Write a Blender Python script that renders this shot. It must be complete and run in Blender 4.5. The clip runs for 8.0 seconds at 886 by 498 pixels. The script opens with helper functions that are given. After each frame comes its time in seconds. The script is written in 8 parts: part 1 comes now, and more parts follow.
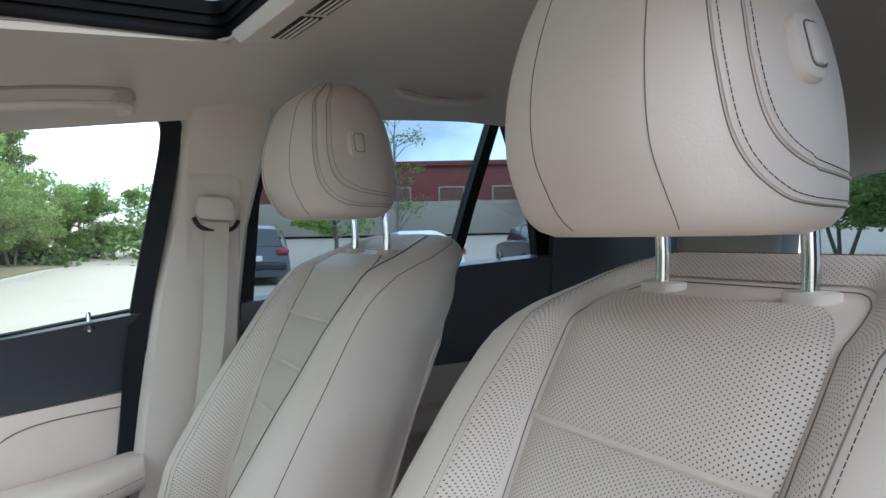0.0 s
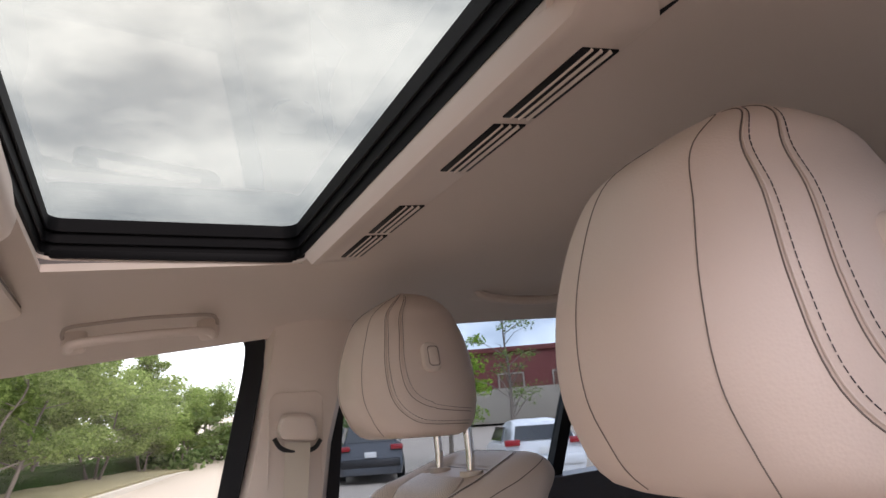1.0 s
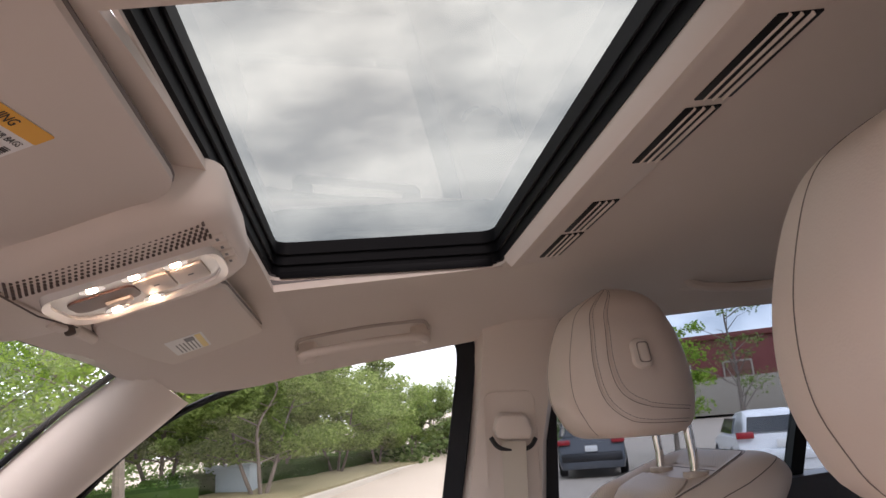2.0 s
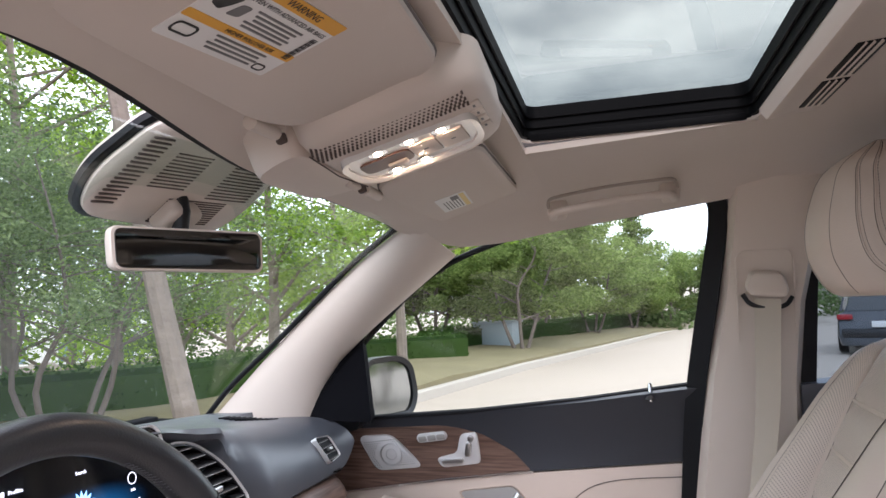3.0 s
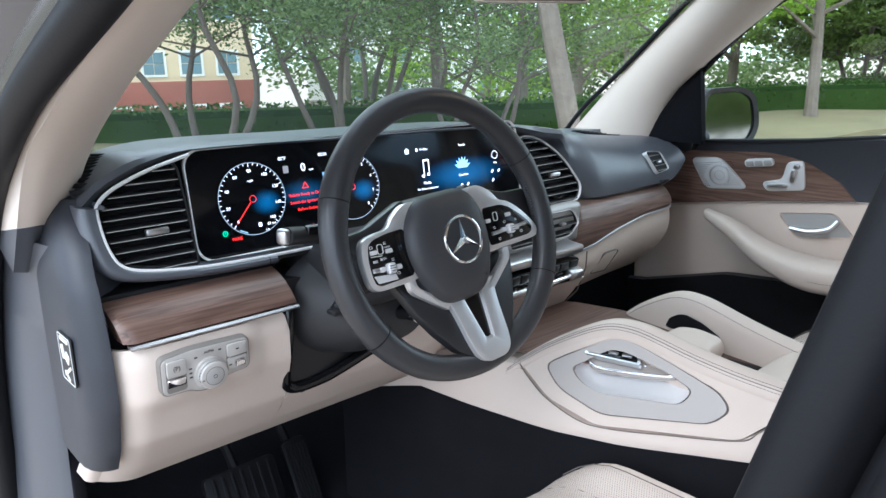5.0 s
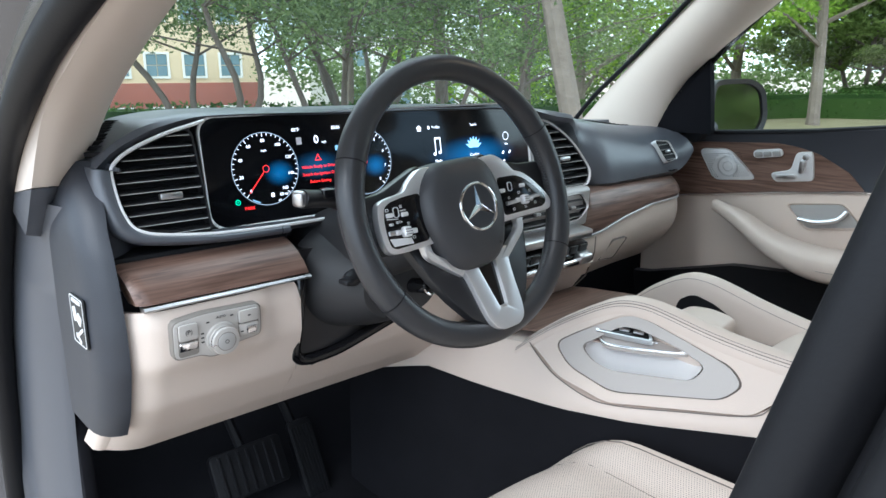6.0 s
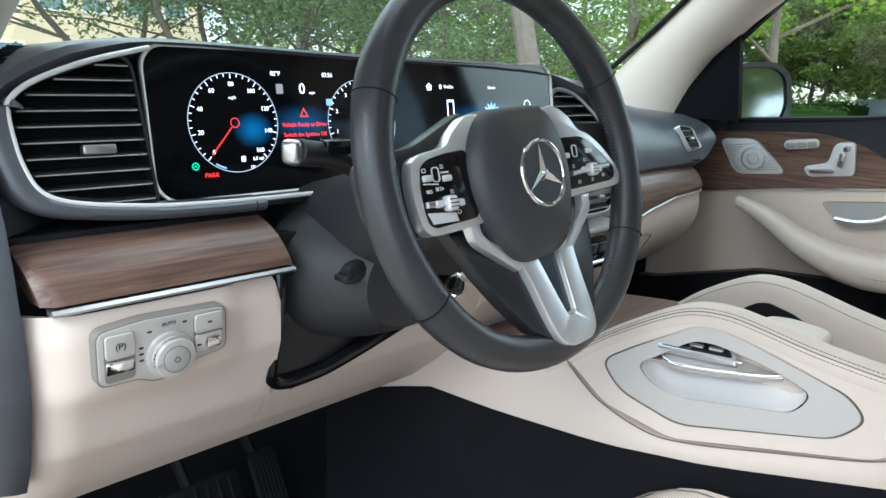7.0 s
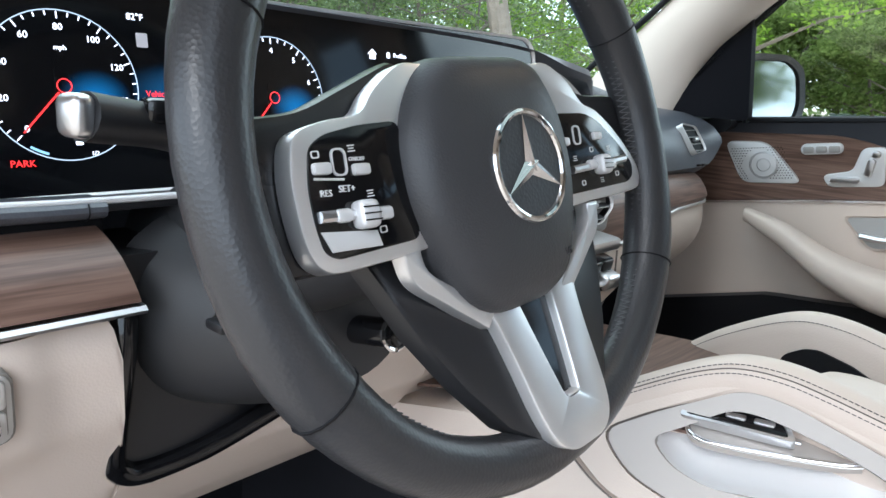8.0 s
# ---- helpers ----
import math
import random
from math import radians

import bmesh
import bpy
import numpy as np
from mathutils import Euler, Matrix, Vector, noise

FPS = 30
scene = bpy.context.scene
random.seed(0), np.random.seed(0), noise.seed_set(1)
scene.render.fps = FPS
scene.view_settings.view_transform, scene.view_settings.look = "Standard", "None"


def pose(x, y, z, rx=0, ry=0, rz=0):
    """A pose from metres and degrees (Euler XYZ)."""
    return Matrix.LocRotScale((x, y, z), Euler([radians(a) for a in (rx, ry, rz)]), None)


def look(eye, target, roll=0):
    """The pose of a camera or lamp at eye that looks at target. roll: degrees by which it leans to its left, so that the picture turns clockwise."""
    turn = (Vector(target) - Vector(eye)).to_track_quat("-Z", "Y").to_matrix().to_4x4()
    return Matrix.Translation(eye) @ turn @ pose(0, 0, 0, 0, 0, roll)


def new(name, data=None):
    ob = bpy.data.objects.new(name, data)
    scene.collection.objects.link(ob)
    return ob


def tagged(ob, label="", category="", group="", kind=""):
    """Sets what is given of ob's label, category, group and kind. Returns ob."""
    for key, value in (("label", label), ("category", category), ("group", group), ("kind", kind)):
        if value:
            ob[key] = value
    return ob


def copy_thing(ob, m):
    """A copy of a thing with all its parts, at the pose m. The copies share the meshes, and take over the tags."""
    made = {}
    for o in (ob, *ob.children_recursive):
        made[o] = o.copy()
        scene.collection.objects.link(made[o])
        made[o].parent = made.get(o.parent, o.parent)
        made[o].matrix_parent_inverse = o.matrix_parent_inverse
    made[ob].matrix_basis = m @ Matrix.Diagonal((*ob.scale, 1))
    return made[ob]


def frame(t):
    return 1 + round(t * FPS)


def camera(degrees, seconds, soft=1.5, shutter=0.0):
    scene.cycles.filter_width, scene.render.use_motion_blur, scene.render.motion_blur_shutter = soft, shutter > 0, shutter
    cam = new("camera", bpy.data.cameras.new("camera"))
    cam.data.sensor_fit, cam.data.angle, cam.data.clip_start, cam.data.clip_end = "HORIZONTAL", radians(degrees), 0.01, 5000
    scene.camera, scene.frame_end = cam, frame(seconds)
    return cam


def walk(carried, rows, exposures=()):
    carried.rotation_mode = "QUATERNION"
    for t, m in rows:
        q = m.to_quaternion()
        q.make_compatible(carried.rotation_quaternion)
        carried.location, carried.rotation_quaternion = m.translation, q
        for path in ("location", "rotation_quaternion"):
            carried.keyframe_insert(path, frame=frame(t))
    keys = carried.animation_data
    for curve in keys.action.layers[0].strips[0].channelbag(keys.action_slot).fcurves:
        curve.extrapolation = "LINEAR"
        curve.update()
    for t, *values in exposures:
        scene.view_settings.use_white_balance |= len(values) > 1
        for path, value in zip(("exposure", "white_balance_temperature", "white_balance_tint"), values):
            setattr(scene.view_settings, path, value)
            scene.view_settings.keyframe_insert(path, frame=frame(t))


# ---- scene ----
cam = camera(64.5, 8.0)
PATH = [
    (0, (-0.051, 0.765, 1.378), (-1.037, -0.974, 1.329), -1.1),
    (0.5, (-0.08, 0.739, 1.401), (-0.985, -1.025, 1.667), -2.0),
    (1, (-0.129, 0.728, 1.421), (-0.83, -1.082, 1.904), -3.8),
    (2.3, (-0.143, 0.736, 1.43), (-0.066, -1.2, 1.923), -3.7),
    (2.5, (-0.152, 0.750, 1.42), (0.085, -1.190, 1.841), -3.0),
    (3, (-0.156, 0.805, 1.403), (0.434, -1.099, 1.576), -1.8),
    (3.5, (-0.195, 0.867, 1.384), (0.687, -0.925, 1.291), -1.0),
    (4, (-0.270, 0.903, 1.356), (0.880, -0.699, 1.018), -1.2),
    (4.5, (-0.349, 0.930, 1.352), (1.004, -0.464, 0.876), -1.2),
    (5, (-0.426, 0.986, 1.367), (1.031, -0.284, 0.852), -0.9),
    (5.2, (-0.458, 1.015, 1.368), (1.013, -0.239, 0.853), -0.7),
    (6.3, (-0.366, 0.994, 1.291), (1.074, -0.303, 0.796), 0.6),
    (6.5, (-0.313, 0.962, 1.275), (1.094, -0.368, 0.774), 1.1),
    (7, (-0.175, 0.911, 1.232), (1.189, -0.471, 0.753), 2.0),
    (7.5, (-0.054, 0.802, 1.188), (1.269, -0.630, 0.740), 2.7),
    (8, (-0.021, 0.714, 1.191), (1.295, -0.722, 0.734), 3.3),
]
EXPOSURES = [(0.0, 2.47, 5560, 7), (0.5, 2.53, 6200, 19), (1.0, 2.48, 6700, 28), (2.5, 2.29, 6700, 30), (3.0, 2.43, 6150, 23), (3.5, 2.46, 5700, 24), (4.5, 2.43, 5620, 14), (6.3, 2.39, 5750, 7), (7.0, 2.41, 5800, 5), (8.0, 2.62, 5850, 9)]
walk(cam, [(t, look(eye, target, roll)) for t, eye, target, roll in PATH], EXPOSURES)

# ---- world, sun and exposure ----
world = bpy.data.worlds.new("overcast_sky")
scene.world = world
world.use_nodes = True
wn, wl = world.node_tree.nodes, world.node_tree.links
wn.clear()
w_out, w_bg = wn.new("ShaderNodeOutputWorld"), wn.new("ShaderNodeBackground")
w_sky = wn.new("ShaderNodeTexSky")
w_sky.sky_type, w_sky.sun_disc = "NISHITA", False
w_sky.sun_elevation, w_sky.sun_rotation = radians(39), radians(178)
w_co, w_map = wn.new("ShaderNodeTexCoord"), wn.new("ShaderNodeMapping")
w_map.inputs["Scale"].default_value = (1.0, 1.0, 2.4)
w_noise, w_ramp = wn.new("ShaderNodeTexNoise"), wn.new("ShaderNodeValToRGB")
w_noise.inputs["Scale"].default_value, w_noise.inputs["Detail"].default_value = 4.2, 8.0
w_noise.inputs["Roughness"].default_value = 0.52
w_ramp.color_ramp.elements[0].position, w_ramp.color_ramp.elements[0].color = 0.36, (3.5, 3.9, 4.2, 1)
w_ramp.color_ramp.elements[1].position, w_ramp.color_ramp.elements[1].color = 0.62, (9.0, 9.2, 9.1, 1)
w_mix = wn.new("ShaderNodeMix")
w_mix.data_type = "RGBA"
w_mix.inputs["Factor"].default_value = 0.86
wl.new(w_co.outputs["Generated"], w_map.inputs["Vector"])
wl.new(w_map.outputs["Vector"], w_noise.inputs["Vector"])
wl.new(w_noise.outputs["Fac"], w_ramp.inputs["Fac"])
wl.new(w_sky.outputs["Color"], w_mix.inputs["A"])
wl.new(w_ramp.outputs["Color"], w_mix.inputs["B"])
w_sep, w_low, w_dim = wn.new("ShaderNodeSeparateXYZ"), wn.new("ShaderNodeMapRange"), wn.new("ShaderNodeMix")
w_low.inputs["From Min"].default_value, w_low.inputs["From Max"].default_value = 0.0, 0.45
w_low.inputs["To Min"].default_value, w_low.inputs["To Max"].default_value = 0.0, 1.0
w_dim.data_type, w_dim.blend_type = "RGBA", "MULTIPLY"
w_dim.inputs["Factor"].default_value = 1.0
w_tone = wn.new("ShaderNodeMix")
w_tone.data_type = "RGBA"
w_tone.inputs["A"].default_value, w_tone.inputs["B"].default_value = (0.72, 0.77, 0.82, 1), (1.0, 1.0, 1.0, 1)
wl.new(w_co.outputs["Generated"], w_sep.inputs["Vector"])
wl.new(w_sep.outputs["Z"], w_low.inputs["Value"])
wl.new(w_low.outputs["Result"], w_tone.inputs["Factor"])
wl.new(w_mix.outputs["Result"], w_dim.inputs["A"])
wl.new(w_tone.outputs["Result"], w_dim.inputs["B"])
wl.new(w_dim.outputs["Result"], w_bg.inputs["Color"])
w_bg.inputs["Strength"].default_value = 0.1
wl.new(w_bg.outputs["Background"], w_out.inputs["Surface"])

sun = new("sun", bpy.data.lights.new("sun", "SUN"))
sun.data.energy, sun.data.angle, sun.data.color = 0.38, radians(25), (1.0, 0.96, 0.9)
sun.matrix_world = look((0, 0, 0), (0.30, -0.95, -0.82))


# ---- materials ----
def shader(name, base, rough=0.5, metal=0.0, spec=0.5):
    m = bpy.data.materials.new(name)
    m.use_nodes = True
    b = m.node_tree.nodes["Principled BSDF"]
    b.inputs["Base Color"].default_value = (*base, 1)
    b.inputs["Roughness"].default_value = rough
    b.inputs["Metallic"].default_value = metal
    b.inputs["Specular IOR Level"].default_value = spec
    return m, m.node_tree.nodes, m.node_tree.links, b


def surface(name, base, rough=0.5, metal=0.0, grain=200.0, relief=0.1, vary=0.06, patch=6.0, spec=0.5, voronoi=False, kind_noise=None):
    """A material with fine relief (grain per metre) and slow variation of tone and gloss (patch per metre)."""
    m, n, l, b = shader(name, base, rough, metal, spec)
    co = n.new("ShaderNodeTexCoord")
    slow, mix = n.new("ShaderNodeTexNoise"), n.new("ShaderNodeMix")
    slow.inputs["Scale"].default_value, slow.inputs["Detail"].default_value = patch, 5
    mix.data_type, mix.blend_type = "RGBA", "MIX"
    mix.inputs["A"].default_value = (*[c * (1 - vary) for c in base], 1)
    mix.inputs["B"].default_value = (*[min(1, c * (1 + vary)) for c in base], 1)
    l.new(co.outputs["Object"], slow.inputs["Vector"])
    l.new(slow.outputs["Fac"], mix.inputs["Factor"])
    l.new(mix.outputs["Result"], b.inputs["Base Color"])
    ro = n.new("ShaderNodeMapRange")
    ro.inputs["To Min"].default_value, ro.inputs["To Max"].default_value = max(0.03, rough - 0.07), min(1, rough + 0.07)
    l.new(slow.outputs["Fac"], ro.inputs["Value"])
    l.new(ro.outputs["Result"], b.inputs["Roughness"])
    if relief:
        fine = n.new("ShaderNodeTexVoronoi" if voronoi else "ShaderNodeTexNoise")
        fine.inputs["Scale"].default_value = grain
        if not voronoi:
            fine.inputs["Detail"].default_value = 4
        bump = n.new("ShaderNodeBump")
        bump.inputs["Strength"].default_value, bump.inputs["Distance"].default_value = relief, 0.4 / grain
        l.new(co.outputs["Object"], fine.inputs["Vector"])
        l.new(fine.outputs["Distance" if voronoi else "Fac"], bump.inputs["Height"])
        l.new(bump.outputs["Normal"], b.inputs["Normal"])
    return m


def perforated(name, base, rough, pitch=0.0040, hole=0.00064):
    """Leather with staggered rows of punched holes, on UVs in metres."""
    m, n, l, b = shader(name, base, rough)

    def maths(op, a, c=None):
        node = n.new("ShaderNodeMath")
        node.operation = op
        for i, v in enumerate((a, c)):
            if v is None:
                continue
            if isinstance(v, float):
                node.inputs[i].default_value = v
            else:
                l.new(v, node.inputs[i])
        return node.outputs[0]

    uv, sep = n.new("ShaderNodeUVMap"), n.new("ShaderNodeSeparateXYZ")
    uv.uv_map = "metres"
    l.new(uv.outputs["UV"], sep.inputs[0])
    dist = []
    for shift in (0.0, 0.5):
        fx = maths("SUBTRACT", maths("FRACT", maths("ADD", maths("MULTIPLY", sep.outputs[0], 1 / (pitch * 1.5)), shift)), 0.5)
        fy = maths("SUBTRACT", maths("FRACT", maths("ADD", maths("MULTIPLY", sep.outputs[1], 1 / pitch), shift)), 0.5)
        dx, dy = maths("MULTIPLY", fx, pitch * 1.5), maths("MULTIPLY", fy, pitch)
        dist.append(maths("SQRT", maths("ADD", maths("MULTIPLY", dx, dx), maths("MULTIPLY", dy, dy))))
    near = maths("MINIMUM", dist[0], dist[1])
    edge = n.new("ShaderNodeMapRange")
    edge.inputs["From Min"].default_value, edge.inputs["From Max"].default_value = hole * 0.7, hole * 1.2
    l.new(near, edge.inputs["Value"])
    mix = n.new("ShaderNodeMix")
    mix.data_type = "RGBA"
    mix.inputs["A"].default_value, mix.inputs["B"].default_value = (0.06, 0.05, 0.045, 1), (*base, 1)
    l.new(edge.outputs["Result"], mix.inputs["Factor"])
    l.new(mix.outputs["Result"], b.inputs["Base Color"])
    bump = n.new("ShaderNodeBump")
    bump.inputs["Strength"].default_value, bump.inputs["Distance"].default_value = 0.6, 0.001
    l.new(edge.outputs["Result"], bump.inputs["Height"])
    l.new(bump.outputs["Normal"], b.inputs["Normal"])
    return m


def wood_grain(name, dark, light, rough, along=(60, 3.0, 60)):
    m, n, l, b = shader(name, light, rough, spec=0.4)
    co, mp = n.new("ShaderNodeTexCoord"), n.new("ShaderNodeMapping")
    mp.inputs["Scale"].default_value = along
    fib, ramp = n.new("ShaderNodeTexNoise"), n.new("ShaderNodeValToRGB")
    fib.inputs["Scale"].default_value, fib.inputs["Detail"].default_value = 3.0, 8
    fib.inputs["Distortion"].default_value = 0.4
    ramp.color_ramp.elements[0].position, ramp.color_ramp.elements[0].color = 0.32, (*dark, 1)
    ramp.color_ramp.elements[1].position, ramp.color_ramp.elements[1].color = 0.68, (*light, 1)
    bump = n.new("ShaderNodeBump")
    bump.inputs["Strength"].default_value, bump.inputs["Distance"].default_value = 0.15, 0.0005
    l.new(co.outputs["Object"], mp.inputs["Vector"])
    l.new(mp.outputs["Vector"], fib.inputs["Vector"])
    l.new(fib.outputs["Fac"], ramp.inputs["Fac"])
    l.new(ramp.outputs["Color"], b.inputs["Base Color"])
    l.new(fib.outputs["Fac"], bump.inputs["Height"])
    l.new(bump.outputs["Normal"], b.inputs["Normal"])
    return m


def glass_pane(name, tint):
    m = bpy.data.materials.new(name)
    m.use_nodes = True
    n, l = m.node_tree.nodes, m.node_tree.links
    n.clear()
    out, mix = n.new("ShaderNodeOutputMaterial"), n.new("ShaderNodeMixShader")
    clear, shine, fres = n.new("ShaderNodeBsdfTransparent"), n.new("ShaderNodeBsdfGlossy"), n.new("ShaderNodeLayerWeight")
    clear.inputs["Color"].default_value = (*tint, 1)
    shine.inputs["Roughness"].default_value = 0.02
    steep, part_of = n.new("ShaderNodeMath"), n.new("ShaderNodeMath")
    steep.operation, part_of.operation = "POWER", "MULTIPLY_ADD"
    steep.inputs[1].default_value, part_of.inputs[1].default_value, part_of.inputs[2].default_value = 4.0, 0.45, 0.02
    l.new(fres.outputs["Facing"], steep.inputs[0])
    l.new(steep.outputs[0], part_of.inputs[0])
    l.new(part_of.outputs[0], mix.inputs["Fac"])
    l.new(clear.outputs["BSDF"], mix.inputs[1])
    l.new(shine.outputs["BSDF"], mix.inputs[2])
    l.new(mix.outputs["Shader"], out.inputs["Surface"])
    return m


def glow(name, color, strength):
    m, n, l, b = shader(name, (0, 0, 0), 0.3)
    b.inputs["Emission Color"].default_value = (*color, 1)
    b.inputs["Emission Strength"].default_value = strength
    return m


def foliage(name, dark, light):
    m, n, l, b = shader(name, light, 0.75, spec=0.08)
    geo, ramp = n.new("ShaderNodeNewGeometry"), n.new("ShaderNodeValToRGB")
    ramp.color_ramp.elements[0].color, ramp.color_ramp.elements[1].color = (*dark, 1), (*light, 1)
    l.new(geo.outputs["Random Per Island"], ramp.inputs["Fac"])
    l.new(ramp.outputs["Color"], b.inputs["Base Color"])
    tr, mix = n.new("ShaderNodeBsdfTranslucent"), n.new("ShaderNodeMixShader")
    l.new(ramp.outputs["Color"], tr.inputs["Color"])
    mix.inputs["Fac"].default_value = 0.6
    l.new(b.outputs["BSDF"], mix.inputs[1])
    l.new(tr.outputs["BSDF"], mix.inputs[2])
    l.new(mix.outputs["Shader"], n["Material Output"].inputs["Surface"])
    return m


CREAM = (0.63, 0.532, 0.465)
leather = surface("cream_leather", CREAM, 0.46, grain=520, relief=0.16, vary=0.03, voronoi=True)
leather_holes = perforated("cream_perforated_leather", CREAM, 0.48)
lining = surface("cream_headliner_fabric", (0.62, 0.545, 0.485), 0.95, grain=900, relief=0.25, vary=0.03)
trim_cream = surface("cream_moulded_trim", (0.64, 0.56, 0.495), 0.55, grain=700, relief=0.12, vary=0.03)
black_soft = surface("slate_black_soft_trim", (0.074, 0.080, 0.096), 0.36, grain=600, relief=0.2, vary=0.12, voronoi=True, spec=0.75)
black_leather = surface("black_wheel_leather", (0.034, 0.034, 0.037), 0.34, grain=500, relief=0.16, vary=0.12, voronoi=True)
black_plastic = surface("black_plastic", (0.012, 0.012, 0.014), 0.45, grain=800, relief=0.1, vary=0.1)
rubber = surface("black_rubber_seal", (0.007, 0.0072, 0.009), 0.55, grain=300, relief=0.1, vary=0.15, spec=0.22)
black_door = surface("slate_black_door_trim", (0.030, 0.033, 0.042), 0.5, grain=600, relief=0.2, vary=0.12, voronoi=True)
piano = surface("gloss_black_plastic", (0.006, 0.006, 0.007), 0.08, relief=0)
carpet = surface("black_carpet", (0.0085, 0.0085, 0.0105), 1.0, grain=1400, relief=0.8, vary=0.25, patch=20, spec=0.1)
chrome = surface("polished_chrome", (0.82, 0.82, 0.83), 0.10, 1.0, relief=0, vary=0.02)
satin = surface("satin_silver", (0.66, 0.66, 0.67), 0.32, 1.0, grain=900, relief=0.06, vary=0.03)
silver_paint = surface("silver_grey_plastic", (0.42, 0.41, 0.40), 0.4, 0.3, grain=900, relief=0.05, vary=0.03)
walnut = wood_grain("open_pore_walnut", (0.085, 0.048, 0.036), (0.205, 0.128, 0.100), 0.36)
walnut_door = wood_grain("open_pore_walnut_door", (0.085, 0.048, 0.036), (0.205, 0.128, 0.100), 0.36, (3.0, 60, 60))
ring_silver = surface("satin_silver_ring", (0.78, 0.78, 0.79), 0.42, 0.25, relief=0, vary=0.02)
alu = surface("bright_aluminium", (0.74, 0.74, 0.75), 0.42, 0.3, grain=900, relief=0.04, vary=0.03)
thread = surface("dark_stitching_thread", (0.05, 0.045, 0.05), 0.8, relief=0)
seam_mat = surface("seam_shadow_thread", (0.16, 0.135, 0.12), 0.85, relief=0)
window_glass = glass_pane("window_glass", (0.93, 0.97, 0.95))
rear_glass = glass_pane("tinted_rear_glass", (0.50, 0.56, 0.60))
roof_glass = glass_pane("sunroof_glass", (0.41, 0.435, 0.41))
mirror_mat = surface("mirror_glass", (0.42, 0.44, 0.45), 0.02, 1.0, relief=0, vary=0.0)
dark_mirror = surface("dimming_mirror_glass", (0.17, 0.17, 0.17), 0.04, 1.0, relief=0, vary=0.0)
paint_grey = surface("grey_car_paint", (0.125, 0.125, 0.135), 0.22, 0.5, relief=0, vary=0.05)
paper = surface("white_label_paper", (0.75, 0.74, 0.72), 0.6, relief=0, vary=0.02)
orange = surface("orange_label_print", (0.75, 0.38, 0.05), 0.6, relief=0, vary=0.03)
ink = surface("black_label_print", (0.03, 0.03, 0.03), 0.6, relief=0)
white_print = surface("white_print", (0.7, 0.7, 0.7), 0.5, relief=0)
screen_black = surface("display_glass", (0.004, 0.0045, 0.006), 0.07, relief=0)
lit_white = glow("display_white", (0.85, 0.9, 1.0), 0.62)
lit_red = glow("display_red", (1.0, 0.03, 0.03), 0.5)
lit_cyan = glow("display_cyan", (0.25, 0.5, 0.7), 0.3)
lit_ring = glow("display_pale_ring", (0.5, 0.62, 0.75), 0.28)
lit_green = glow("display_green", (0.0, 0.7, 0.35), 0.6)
bulb_mat = glow("warm_map_light", (1.0, 0.72, 0.45), 40.0)
lens_mat = surface("clear_lamp_lens", (0.75, 0.74, 0.72), 0.12, relief=0, spec=0.8)


# ---- helpers for shapes ----
def thing(name, label, category, at=(0, 0, 0), group="", kind=""):
    ob = new(name)
    ob.empty_display_size = 0.05
    ob.matrix_basis = Matrix.Translation(at)
    return tagged(ob, label, category, group, kind)


def world_of(ob):
    m = Matrix()
    while ob is not None:
        m = ob.matrix_basis @ m if ob.parent is None else ob.matrix_parent_inverse @ ob.matrix_basis @ m
        ob = ob.parent
    return m


def part(name, bm, material, parent=None, label="", smooth=38):
    """Links a bmesh, whose points are in world metres, as one mesh under a thing or a part."""
    me = bpy.data.meshes.new(name)
    bmesh.ops.recalc_face_normals(bm, faces=bm.faces)
    if smooth:
        for f in bm.faces:
            f.smooth = True
        for e in bm.edges:
            if len(e.link_faces) == 2 and e.calc_face_angle(0) > radians(smooth):
                e.smooth = False
    bm.to_mesh(me)
    bm.free()
    for mm in material if isinstance(material, (list, tuple)) else [material]:
        me.materials.append(mm)
    ob = new(name, me)
    if parent is not None:
        ob.parent = parent
        ob.matrix_parent_inverse = world_of(parent).inverted()
    if label:
        ob["label"] = label
    return ob


def curve(points, n=6, closed=False):
    """A smooth line through points, with n steps between each two."""
    p = [Vector(q) for q in points]
    k, out = len(p), []
    for i in range(k if closed else k - 1):
        a, b = p[i], p[(i + 1) % k]
        if closed:
            z, c = p[(i - 1) % k], p[(i + 2) % k]
        else:
            z, c = p[i - 1] if i else 2 * a - b, p[i + 2] if i + 2 < k else 2 * b - a
        for j in range(n):
            t = j / n
            out.append(0.5 * (2 * a + (b - z) * t + (2 * z - 5 * a + 4 * b - c) * t * t + (3 * a - z - 3 * b + c) * t ** 3))
    if not closed:
        out.append(p[-1])
    return out


